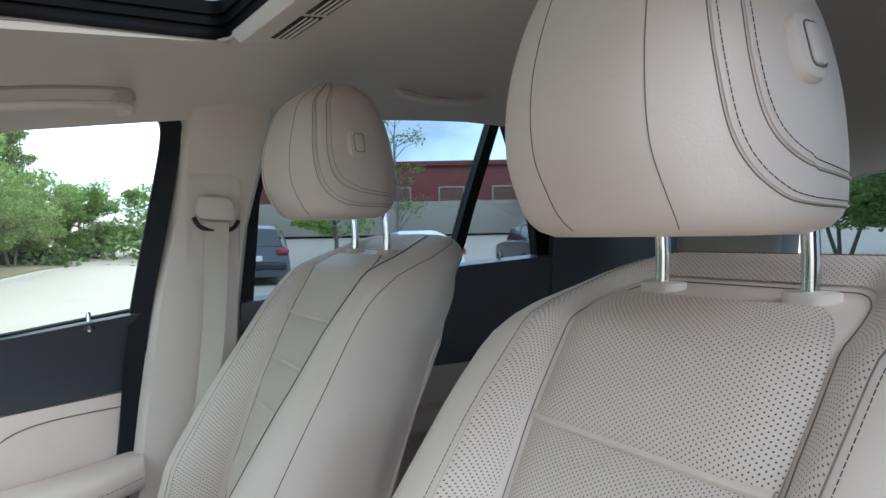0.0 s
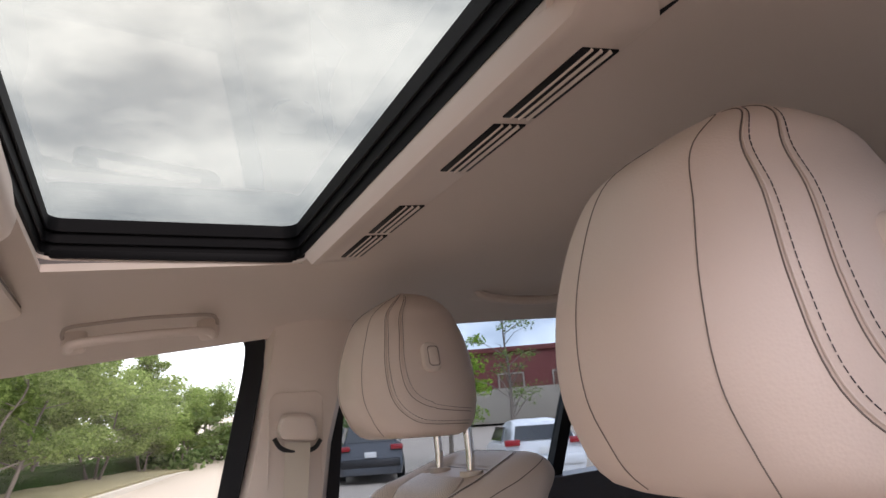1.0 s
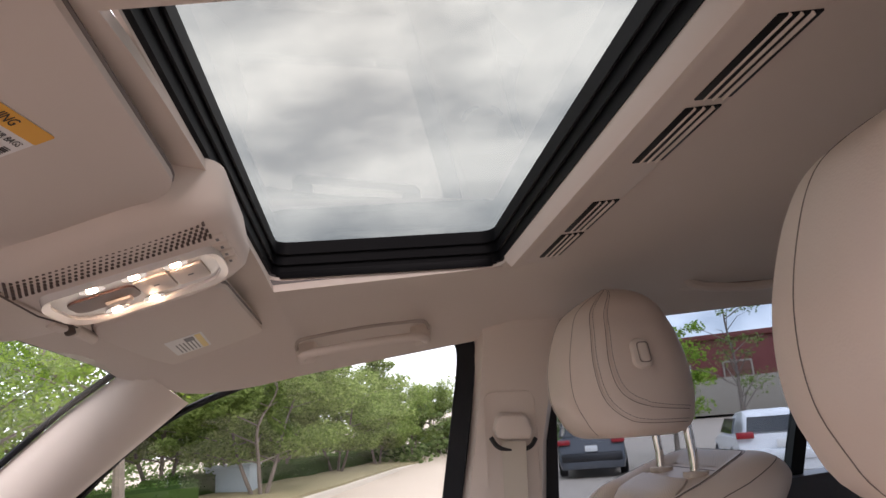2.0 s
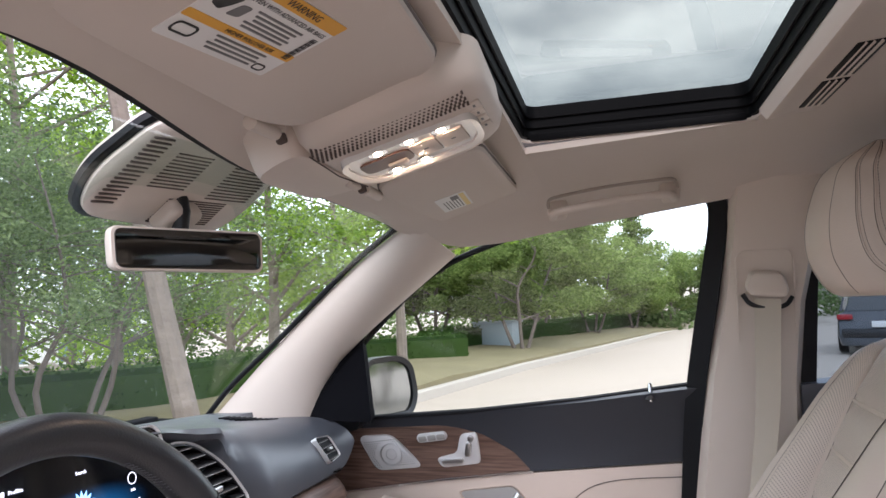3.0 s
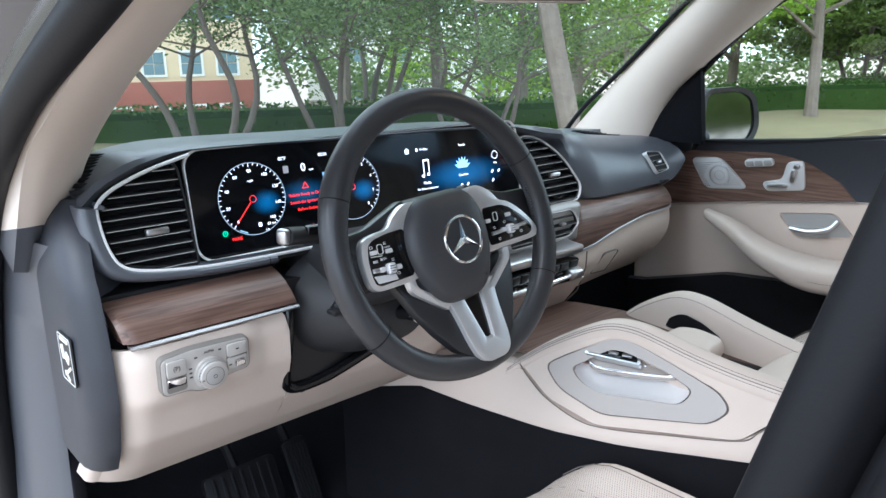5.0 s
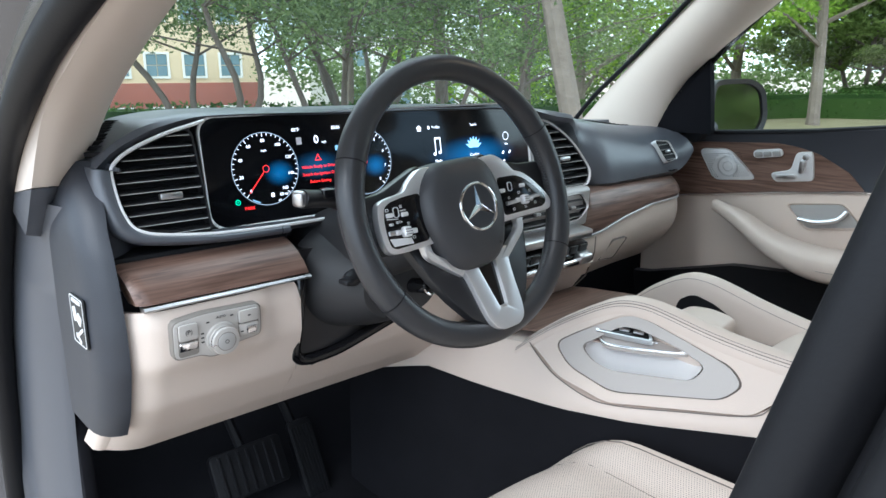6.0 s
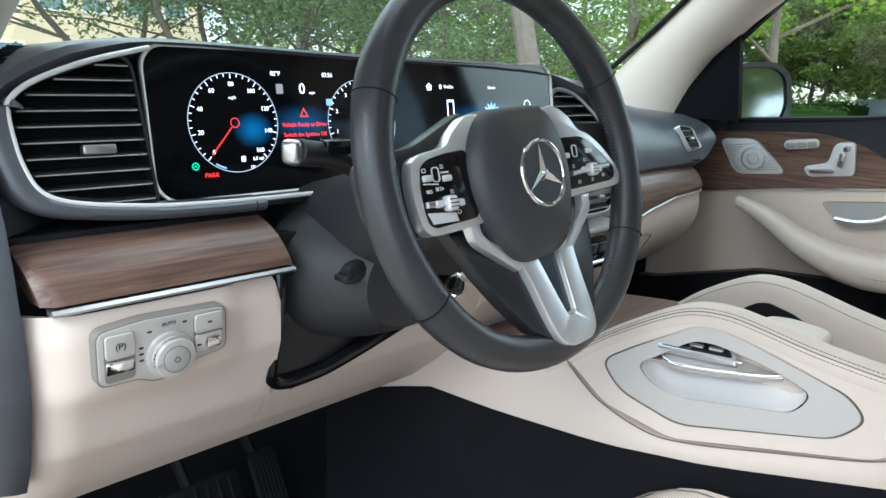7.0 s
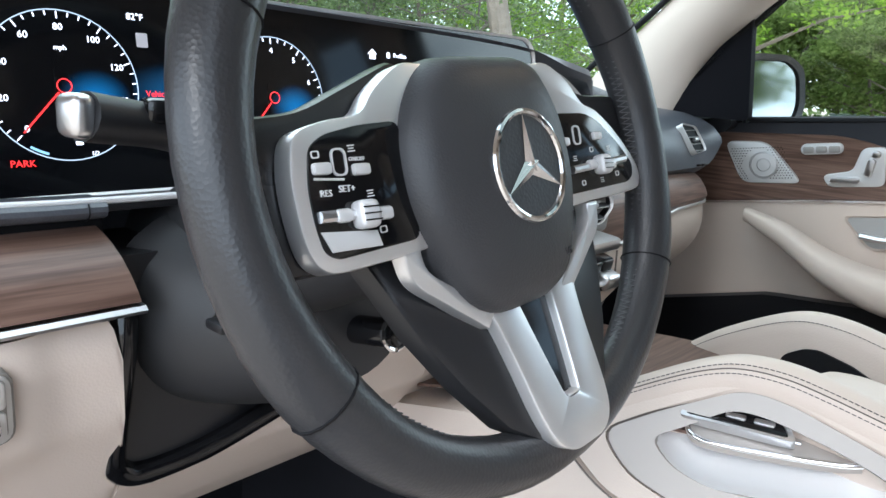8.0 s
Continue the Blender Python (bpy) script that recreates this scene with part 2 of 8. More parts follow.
def loft(rings, closed=True, caps=True, loop=False, bm=None):
    bm = bm or bmesh.new()
    uv = bm.loops.layers.uv.get("metres") or bm.loops.layers.uv.new("metres")
    vs = [[bm.verts.new(p) for p in r] for r in rings]
    n = len(rings[0])
    vl = [0.0]
    for i in range(1, len(rings)):
        vl.append(vl[-1] + (Vector(rings[i][n // 2]) - Vector(rings[i - 1][n // 2])).length)
    mid = rings[len(rings) // 2]
    ul = [0.0]
    for j in range(1, n):
        ul.append(ul[-1] + (Vector(mid[j]) - Vector(mid[j - 1])).length)
    ul.append(ul[-1])
    for i in range(len(rings) if loop else len(rings) - 1):
        k = (i + 1) % len(rings)
        for j in range(n if closed else n - 1):
            q = (j + 1) % n
            f = bm.faces.new((vs[i][j], vs[i][q], vs[k][q], vs[k][j]))
            for lp, c in zip(f.loops, ((ul[j], vl[i]), (ul[j + 1], vl[i]), (ul[j + 1], vl[k]), (ul[j], vl[k]))):
                lp[uv].uv = c
    if caps and closed and not loop:
        bm.faces.new(vs[0])
        bm.faces.new(vs[-1])
    return bm


def tube(points, r, n=10, bm=None, loop=False, flat=1.0):
    """A round bar along points; r a number or one per point."""
    p = [Vector(q) for q in points]
    rings, up = [], None
    for i, q in enumerate(p):
        a = p[i - 1] if i else (p[-1] if loop else q)
        b = p[i + 1] if i + 1 < len(p) else (p[0] if loop else q)
        t = (b - a).normalized()
        if up is None:
            up = Vector((0, 0, 1)) if abs(t.z) < 0.9 else Vector((1, 0, 0))
        u = (up - t * up.dot(t)).normalized()
        up, s = u, t.cross(u)
        rr = r[i] if isinstance(r, (list, tuple)) else r
        rings.append([q + rr * (math.cos(2 * math.pi * k / n) * u * flat + math.sin(2 * math.pi * k / n) * s) for k in range(n)])
    return loft(rings, True, True, loop, bm)


def rrect(w, h, r, n=4):
    out = []
    for cx, cy, a in ((w / 2 - r, h / 2 - r, 0), (-w / 2 + r, h / 2 - r, 90), (-w / 2 + r, -h / 2 + r, 180), (w / 2 - r, -h / 2 + r, 270)):
        for k in range(n + 1):
            t = radians(a + 90 * k / n)
            out.append((cx + r * math.cos(t), cy + r * math.sin(t)))
    return out


def rounded(points, r, n=4):
    """A polygon in the plane with its corners rounded."""
    out, k = [], len(points)
    for i in range(k):
        p, a, b = Vector(points[i]), Vector(points[i - 1]), Vector(points[(i + 1) % k])
        d1, d2 = a - p, b - p
        s = min(r, 0.45 * d1.length, 0.45 * d2.length)
        q, e = p + d1.normalized() * s, p + d2.normalized() * s
        for j in range(n + 1):
            t = j / n
            out.append(tuple((1 - t) ** 2 * q + 2 * t * (1 - t) * p + t * t * e))
    return out


def plane(at, right, up):
    """A frame whose x is right, y is up and z comes out of the face."""
    r = Vector(right).normalized()
    o = r.cross(Vector(up)).normalized()
    u = o.cross(r)
    return Matrix(((r.x, u.x, o.x, at[0]), (r.y, u.y, o.y, at[1]), (r.z, u.z, o.z, at[2]), (0, 0, 0, 1)))


def plate(outline, m, depth, bevel=0.0, bm=None, dish=0.0):
    """A slab: the outline from z = -depth to 0 of the frame m, its front edge rounded off."""
    o2 = [Vector(p) for p in outline]
    area = sum(o2[i - 1].x * o2[i].y - o2[i].x * o2[i - 1].y for i in range(len(o2)))
    turn = 1 if area > 0 else -1

    def inset(d):
        out = []
        for i, p in enumerate(o2):
            t = (o2[(i + 1) % len(o2)] - o2[i - 1])
            out.append(p - Vector((t.y, -t.x)).normalized() * d * turn)
        return out

    levels = [(0, -depth), (0, -bevel)] + ([(bevel * 0.3, -bevel * 0.3), (bevel, 0)] if bevel else [(0, 0)])
    rings = [[m @ Vector((p.x, p.y, z)) for p in inset(d)] for d, z in levels]
    if not bevel:
        rings = [rings[0], rings[-1]]
    return loft(rings, True, True, False, bm)


def ring_plate(outer, inner, m, depth, bm=None, proud=0.0):
    """A frame: outer and inner outline with as many points each."""
    a = [[m @ Vector((x, y, z)) for x, y in o] for o, z in ((outer, -depth), (outer, 0), (inner, proud), (inner, -depth))]
    return loft(a, True, False, True, bm)


def rbox(m, size, bevel=0.004, bm=None, segments=2):
    tmp = bmesh.new()
    bmesh.ops.create_cube(tmp, size=1)
    bmesh.ops.scale(tmp, vec=size, verts=tmp.verts)
    if bevel:
        bmesh.ops.bevel(tmp, geom=tmp.edges[:], offset=bevel, segments=segments, affect="EDGES", profile=0.5)
    bmesh.ops.transform(tmp, matrix=m, verts=tmp.verts)
    if bm is None:
        return tmp
    add = {v: bm.verts.new(v.co) for v in tmp.verts}
    for f in tmp.faces:
        bm.faces.new([add[v] for v in f.verts])
    tmp.free()
    return bm


def sheet(fn, us, vs, thick=0.0, hole=None, bm=None):
    """A skin over fn(u, v) -> point; thick is laid on along the normal; hole(u, v) leaves cells out."""
    g = [[Vector(fn(u, v)) for v in vs] for u in us]
    bm = bm or bmesh.new()
    uv = bm.loops.layers.uv.get("metres") or bm.loops.layers.uv.new("metres")
    a = [[bm.verts.new(p) for p in row] for row in g]
    ul, vl = [0.0], [0.0]
    for i in range(1, len(us)):
        ul.append(ul[-1] + (g[i][len(vs) // 2] - g[i - 1][len(vs) // 2]).length)
    for j in range(1, len(vs)):
        vl.append(vl[-1] + (g[len(us) // 2][j] - g[len(us) // 2][j - 1]).length)
    faces = []
    for i in range(len(us) - 1):
        for j in range(len(vs) - 1):
            if hole and hole((us[i] + us[i + 1]) / 2, (vs[j] + vs[j + 1]) / 2):
                continue
            f = bm.faces.new((a[i][j], a[i + 1][j], a[i + 1][j + 1], a[i][j + 1]))
            faces.append(f)
            for lp, c in zip(f.loops, ((ul[i], vl[j]), (ul[i + 1], vl[j]), (ul[i + 1], vl[j + 1]), (ul[i], vl[j + 1]))):
                lp[uv].uv = c
    bmesh.ops.delete(bm, geom=[v for v in bm.verts if not v.link_faces], context="VERTS")
    if thick:
        bm.normal_update()
        bmesh.ops.solidify(bm, geom=faces, thickness=thick)
    return bm


def steps(a, b, n):
    return [a + (b - a) * i / n for i in range(n + 1)]


def lerp(x, xs, ys):
    return float(np.interp(x, xs, ys))


def smooth(x, xs, ys):
    """A smooth line through given values."""
    n = len(xs)
    i = max(0, min(n - 2, sum(1 for v in xs if v <= x) - 1))
    def slope(k):
        a, b = max(0, k - 1), min(n - 1, k + 1)
        return (ys[b] - ys[a]) / (xs[b] - xs[a])
    h = xs[i + 1] - xs[i]
    t = max(0.0, min(1.0, (x - xs[i]) / h))
    return (2 * t ** 3 - 3 * t * t + 1) * ys[i] + (t ** 3 - 2 * t * t + t) * h * slope(i) + (3 * t * t - 2 * t ** 3) * ys[i + 1] + (t ** 3 - t * t) * h * slope(i + 1)


def stitches(points, parent, length=0.0042, gap=0.0022, r=0.0007, material=None, name="stitching"):
    """A row of short threads along a line."""
    p, bm, d = [Vector(q) for q in points], bmesh.new(), 0.0
    seg = [(p[i + 1] - p[i]).length for i in range(len(p) - 1)]

    def at(s):
        for i, q in enumerate(seg):
            if s <= q:
                return p[i].lerp(p[i + 1], s / q if q else 0)
            s -= q
        return p[-1]

    total = sum(seg)
    while d + length < total:
        tube([at(d), at(d + length)], r, 4, bm)
        d += length + gap
    return part(name, bm, material or thread, parent)


def lettering(text, size, m, material, parent, align="CENTER", name="lettering", depth=0.0004):
    c = bpy.data.curves.new(name, "FONT")
    c.body, c.size, c.align_x, c.align_y, c.extrude = text, size, align, "CENTER", depth
    c.resolution_u = 2
    tmp = bpy.data.objects.new(name, c)
    scene.collection.objects.link(tmp)
    bpy.context.view_layer.update()
    me = bpy.data.meshes.new_from_object(tmp)
    bpy.data.objects.remove(tmp)
    me.transform(m)
    me.materials.clear()
    me.materials.append(material)
    ob = new(name, me)
    if parent is not None:
        ob.parent = parent
        ob.matrix_parent_inverse = world_of(parent).inverted()
    return ob


# ---- the car's shell: roof lining, pillars, doors, glass, floor ----
ROOF_X = [-2.3, -1.6, -0.9, -0.34, 0.06, 0.15, 0.25, 0.36]
ROOF_C = [1.56, 1.655, 1.70, 1.707, 1.690, 1.668, 1.640, 1.605]
EDGE_Y = [0.60, 0.64, 0.66, 0.665, 0.665, 0.65, 0.62, 0.56]
EDGE_Z = [1.50, 1.62, 1.648, 1.618, 1.565, 1.548, 1.54, 1.578]


SKEW = 0.06
SHEAR = Matrix(((1, -SKEW, 0, 0), (0, 1, 0, 0), (0, 0, 1, 0), (0, 0, 0, 1)))


def roof_point(x, k):
    """The lining over the cabin: k from -1 (passenger side) to 1 (driver side)."""
    c, ye, ze = lerp(x, ROOF_X, ROOF_C), lerp(x, ROOF_X, EDGE_Y), lerp(x, ROOF_X, EDGE_Z)
    a = abs(k)
    skew = SKEW * k * ye * (1 - a ** 4) if x > -0.8 else 0.0
    if x > 0.15 and k > 0:
        x = 0.15 + (x - 0.15) * (1 - 0.7 * k ** 1.3)
    return Vector((x - skew, k * ye, ze + (c - ze) * (1 - a ** 3.4) ** (1 / 1.7)))


SUN_X0, SUN_X1, SUN_Y = -0.335, 0.038, 0.385
ks = sorted({round(s * v, 4) for v in steps(0, 1, 14) for s in (1, -1)} | {-SUN_Y / 0.665, SUN_Y / 0.665})
xs_roof = sorted(set(steps(-2.3, -0.335, 20) + steps(-0.335, 0.038, 8) + steps(0.038, 0.36, 10)))
ceiling = part("ceiling", sheet(roof_point, xs_roof, ks, 0.012,
               hole=lambda x, k: SUN_X0 < x < SUN_X1 and abs(k) < SUN_Y / 0.665), lining)
tagged(ceiling, "cream woven fabric headliner round a glass sunroof opening", "ceiling", kind="structure")

# outer roof skin keeps stray light out above the lining
roof_skin = part("roof_panel", sheet(lambda x, k: roof_point(x, k) + Vector((0, k * 0.06, 0.075)), xs_roof, ks, 0.004,
                 hole=lambda x, k: SUN_X0 - 0.05 < x < SUN_X1 + 0.05 and abs(k) < 0.66), paint_grey)
tagged(roof_skin, "grey painted outer roof panel of the car", "roof", kind="structure")


frame_black = surface("matt_black_roof_frame", (0.0035, 0.0036, 0.0046), 0.6, grain=300, relief=0.1, vary=0.15, spec=0.12)


def sunroof():
    t = thing("sunroof", "fixed glass sunroof panel in a stepped black frame", "sunroof", (-0.135, 0, 1.70))
    cx, w, h = (SUN_X0 + SUN_X1) / 2, SUN_X1 - SUN_X0, 2 * SUN_Y
    m = Matrix.Translation((cx, 0, 0)) @ SHEAR
    for o, i, z0, z1 in ((0.006, -0.003, 1.694, 1.712), (0.002, -0.007, 1.710, 1.728), (-0.002, -0.011, 1.726, 1.746)):
        a, b = rrect(w + 2 * o, h + 2 * o, 0.03), rrect(w + 2 * i, h + 2 * i, 0.022)
        part("frame_step", ring_plate(a, b, m @ Matrix.Translation((0, 0, z1)), z1 - z0), frame_black, t)
    for z, o in ((1.711, -0.0055), (1.727, -0.0095)):
        part("frame_rib", tube([m @ Vector((x, y, z)) for x, y in rrect(w + 2 * o, h + 2 * o, 0.022)], 0.0022, 6, loop=True), frame_black, t)
    pane = part("pane", plate(rrect(w + 0.02, h + 0.02, 0.02), m @ Matrix.Translation((0, 0, 1.752)), 0.006), roof_glass, t)
    pane.visible_shadow = False
    a, b = rrect(w + 0.008, h + 0.008, 0.032), rrect(w, h, 0.03)
    for s in (-1, 1):
        low = roof_point(cx, s * SUN_Y / 0.665).z - 0.001
        part("frame_side", rbox(m @ Matrix.Translation((0, s * (SUN_Y - 0.003), (low + 1.70) / 2)), (w - 0.014, 0.005, 1.70 - low), 0.001), frame_black, t)
    part("edge_trim", ring_plate(a, b, m @ Matrix.Translation((0, 0, 1.690)), 0.004), lining, t)


sunroof()


def roof_vent():
    """The cream bar behind the sunroof with three groups of louvres."""
    t = thing("roof_vent_bar", "cream moulded bar with dark louvred slots across the headliner", "air vent", (-0.38, 0, 1.69))
    rings = []
    for y in steps(-0.345, 0.41, 30):
        e = max(0.0, (abs(y + 0.0) - 0.315) / 0.03) if y < 0 else max(0.0, (y - 0.38) / 0.03)
        d, back = 0.017 * (1 - 0.9 * min(1.0, e) ** 2), 0.020 * min(1.0, e) ** 2
        rings.append([SHEAR @ Vector((x, y, z - 0.010)) for x, z in ((-0.333, 1.704), (-0.3335, 1.699 - d * 0.55), (-0.3375, 1.697 - d), (-0.344, 1.6965 - d), (-0.352, 1.699 - d), (-0.372, 1.702 - d), (-0.404 + back, 1.7045 - d), (-0.409 + back, 1.7065 - d), (-0.409 + back, 1.708))])
    part("bar", loft(rings), trim_cream, t)
    # black line drawn as the shadow along the bar's rear edge
    part("bar_shadow_line", tube([SHEAR @ Vector((-0.411, y, 1.686)) for y in steps(-0.31, 0.40, 20)], 0.0022, 6), rubber, t)
    for y0, y1 in ((-0.285, -0.165), (-0.150, -0.030), (0.090, 0.210), (0.225, 0.345)):
        bed = part("slot_bed", rbox(SHEAR @ pose(-0.389, (y0 + y1) / 2, 1.6762, 0, 4, 0), (0.032, y1 - y0, 0.003), 0.001), rubber, t)
        for k in range(3):
            part("slat", rbox(SHEAR @ pose(-0.397 + 0.008 * k, (y0 + y1) / 2, 1.6748, 0, 25, 0), (0.0022, y1 - y0, 0.004), 0.0006), trim_cream, bed)


roof_vent()


def pillar_a(s):
    """s = 1 on the driver's side, whose door stands open, -1 on the passenger's."""
    if s > 0:
        e0 = curve([(0.33, 0.55, 1.588), (0.47, 0.625, 1.455), (0.66, 0.660, 1.335), (0.81, 0.680, 1.236), (0.98, 0.690, 1.10)], 6)
        e1 = curve([(0.08, 0.700, 1.485), (0.22, 0.735, 1.400), (0.38, 0.738, 1.336), (0.56, 0.738, 1.245), (0.78, 0.740, 1.075)], 6)
        e2 = curve([(0.02, 0.800, 1.446), (0.170, 0.820, 1.380), (0.32, 0.825, 1.322), (0.46, 0.826, 1.260), (0.625, 0.828, 1.105)], 6)
    else:
        e1 = curve([(0.33, 0.55, 1.588), (0.48, 0.60, 1.505), (0.68, 0.63, 1.345), (0.88, 0.655, 1.165)], 6)
        e2 = curve([(0.27, 0.668, 1.522), (0.511, 0.69, 1.340), (0.602, 0.70, 1.242), (0.668, 0.70, 1.10)], 6)
    rings = []
    for i, (a, b) in enumerate(zip(e1, e2)):
        a, b = Vector((a[0], s * a[1], a[2])), Vector((b[0], s * b[1], b[2]))
        inward = Vector((-0.42, -s * 0.85, -0.25)).normalized()
        bulge, power = 0.030, 0.7
        if s > 0:
            row = curve([e0[i], a.lerp(e0[i], 0.25), a, a.lerp(b, 0.35) + Vector((-0.026, 0, 0)), a.lerp(b, 0.72) + Vector((-0.026, 0, 0)), b], 4)
        else:
            row = [a.lerp(b, k / 10) + inward * bulge * math.sin(math.pi * k / 10) ** power for k in range(11)]
        back = [p + (Vector((0.035, 0.006, 0.03)) if s > 0 else Vector((0.022, -0.045, -0.004))) for p in reversed(row)]
        rings.append(row + back)
    bm = loft(rings)
    if s > 0:
        bmesh.ops.bisect_plane(bm, geom=bm.verts[:] + bm.edges[:] + bm.faces[:], plane_co=(0.726, 0, 1.144), plane_no=(-0.19, 0, -1), clear_outer=True)
    ob = part("pillar_trim", bm, trim_cream)
    if s > 0:
        bm = loft(rings)
        bmesh.ops.bisect_plane(bm, geom=bm.verts[:] + bm.edges[:] + bm.faces[:], plane_co=(0.726, 0, 1.143), plane_no=(-0.19, 0, -1), clear_inner=True)
        part("lower_cap", bm, black_soft, ob, "slate-black lower end of the pillar trim")
    return tagged(ob, "smooth cream windscreen pillar trim", "pillar", kind="structure")


for s in (1, -1):
    pil = pillar_a(s)
    # black border of the windscreen along the pillar
    line = curve([(0.338, s * 0.542, 1.590), (0.488, s * 0.594, 1.506), (0.688, s * 0.625, 1.346), (0.82, s * 0.640, 1.243), (0.90, s * 0.650, 1.165)], 8)
    if s < 0:
        part("windscreen_border", tube(line, 0.0065, 8), rubber, pil)
    # embossed plate on the pillar
    if s < 0:
        m = plane((0.405, -0.612, 1.492), (0.68, 0.02, -0.53), (0.3, 0.62, 0.55))
        part("airbag_plate", ring_plate(rrect(0.07, 0.018, 0.006), rrect(0.066, 0.014, 0.005), m, 0.002), trim_cream, pil)

# front header edge with its black border
head_line = [roof_point(0.362, k) for k in steps(-1, 1, 24)]
border = part("windscreen_top_border", tube([p + Vector((0.004, 0, -0.002)) for p in head_line], 0.007, 6), rubber)
tagged(border, "black border along the windscreen's upper edge", "trim", kind="structure")


def windscreen(u, v):
    top, low = Vector((0.372 - 0.05 * v * v, 0.57 * v, 1.612 - 0.02 * v * v)), Vector((1.06 - 0.15 * v * v, 0.68 * v, 1.165))
    return top.lerp(low, u) + Vector((0.015, 0, 0.03)) * math.sin(math.pi * u)


wind = part("window_1", sheet(windscreen, steps(0, 1, 10), steps(-1, 1, 16), 0.004), window_glass)
wind.visible_shadow = False
tagged(wind, "clear raked windscreen glass", "windscreen", kind="structure")


dull_black = surface("dull_black_trim", (0.006, 0.006, 0.008), 0.75, relief=0.1, grain=600, spec=0.05)


def door_right():
    """The closed front passenger door: black upper, walnut inlay, cream panel with armrest, black pocket."""
    t = thing("door_1", "closed passenger door with black upper, walnut inlay and cream armrest panel", "car door", (0.2, -0.76, 0.5), kind="structure")

    def skin(x, z):
        return -0.768 + 0.055 * max(0.0, (z - 1.06) / 0.16) ** 1.6 - 0.012 * math.cos((x - 0.2) * 2.5) - 0.02 * max(0, 0.9 - z)

    belt = lambda x: lerp(x, [-0.28, -0.2, 0.013, 0.264, 0.605, 0.75], [1.235, 1.229, 1.198, 1.170, 1.145, 1.14])
    strip = lambda x: lerp(x, [-0.28, -0.19, 0.151, 0.356, 0.556, 0.75], [1.080, 1.073, 1.038, 1.012, 0.982, 0.95])
    low = lambda x: lerp(x, [-0.28, -0.16, 0.02, 0.298, 0.421, 0.67, 0.8], [0.90, 0.885, 0.845, 0.816, 0.806, 0.735, 0.72])
    xs = steps(-0.235, 0.72, 36)
    # upper black roll
    rings = []
    for x in xs:
        b, st, pts = belt(x), strip(x), []
        for f in steps(0, 1, 8):
            z = st + (b - st) * f
            pts.append(Vector((x, skin(x, z), z)))
        pts += [Vector((x, skin(x, b) - 0.012, b + 0.004)), Vector((x, skin(x, b) - 0.06, b - 0.01)), Vector((x, -0.83, st))]
        rings.append(pts)
    part("upper_panel", loft(rings), black_door, t, "slate-black soft upper door panel")
    # cream middle panel
    part("middle_panel", sheet(lambda x, f: Vector((x, skin(x, low(x) + (strip(x) - low(x)) * f), low(x) - 0.004 + (strip(x) - low(x)) * f)),
         xs, steps(0, 1, 8), -0.02), leather, t, "cream leather middle door panel")
    # black lower panel with pocket
    part("lower_panel", sheet(lambda x, f: Vector((x, -0.80 + 0.06 * f + (0.07 * math.sin(math.pi * f) if x < 0.15 else 0.0), 0.42 + (low(x) - 0.412) * f)),
         xs, steps(0, 1, 8), -0.02), black_plastic, t, "black lower door panel")
    # silver strip
    part("chrome_strip", tube([Vector((x, skin(x, strip(x)) + 0.002, strip(x))) for x in steps(0.14, 0.66, 24)], 0.0035, 6), chrome, t)
    # walnut inlay: its top edge falls to the strip at the rear
    top = lambda x: lerp(x, [0.145, 0.183, 0.25, 0.30, 0.348, 0.577, 0.70], [1.040, 1.080, 1.118, 1.132, 1.138, 1.126, 1.115])
    part("wood_inlay", sheet(lambda x, f: Vector((x, skin(x, strip(x) + (top(x) - strip(x)) * f) + 0.003, strip(x) + 0.004 + max(0.001, top(x) - strip(x) - 0.004) * f)),
         steps(0.148, 0.665, 30), steps(0, 1, 8), -0.003), walnut_door, t, "open-pore brown walnut inlay")

    def on(x, z, lift=0.005):
        return Vector((x, skin(x, z) + lift, z))

    def face(x, z, lift=0.005):
        return plane(on(x, z, lift), (1, 0, -0.14), on(x - 0.02, z + 0.03, lift) - on(x, z, lift) + Vector((0.02, 0, 0)))
    # the frame's x runs towards the car's front, so its front comes out at -y: turn it to face the cabin
    flip = Matrix.Diagonal((-1, 1, -1, 1))
    # speaker grille: rounded lozenge with a disc in its middle
    m = face(0.478, 1.072, 0.012) @ flip
    loz = rounded([(0.072, 0.048), (-0.012, 0.042), (-0.076, -0.044), (0.042, -0.040)][::-1], 0.020)
    sp = part("speaker_grille", plate([(-x, y) for x, y in loz], m, 0.012, 0.003), alu, t, "perforated aluminium speaker grille")
    bm = bmesh.new()
    for r in (0.013, 0.025, 0.0275):
        tube([m @ Vector((0.004 + r * math.cos(a), -0.004 + r * math.sin(a), 0.0005)) for a in steps(0, 2 * math.pi, 28)[:-1]], 0.0009, 5, bm, True)
    part("grille_rings", bm, satin, sp)
    bm = bmesh.new()
    for i in range(-12, 13):
        for j in range(-8, 9):
            u, v = i * 0.0056 + (j % 2) * 0.0028, j * 0.0052
            if abs(v) < 0.036 and -0.052 + 0.3 * v < u < 0.052 + 0.3 * v and math.hypot(u - 0.004, v + 0.004) > 0.033:
                tube([m @ Vector((-u, v, 0.0)), m @ Vector((-u, v, 0.0006))], 0.0011, 5, bm)
    tagged(part("grille_holes", bm, piano, sp), kind="stuff")
    # memory buttons
    m = face(0.371, 1.110, 0.010) @ flip
    mp = part("memory_buttons", plate(rrect(0.074, 0.021, 0.0095), m, 0.008, 0.003), alu, t)
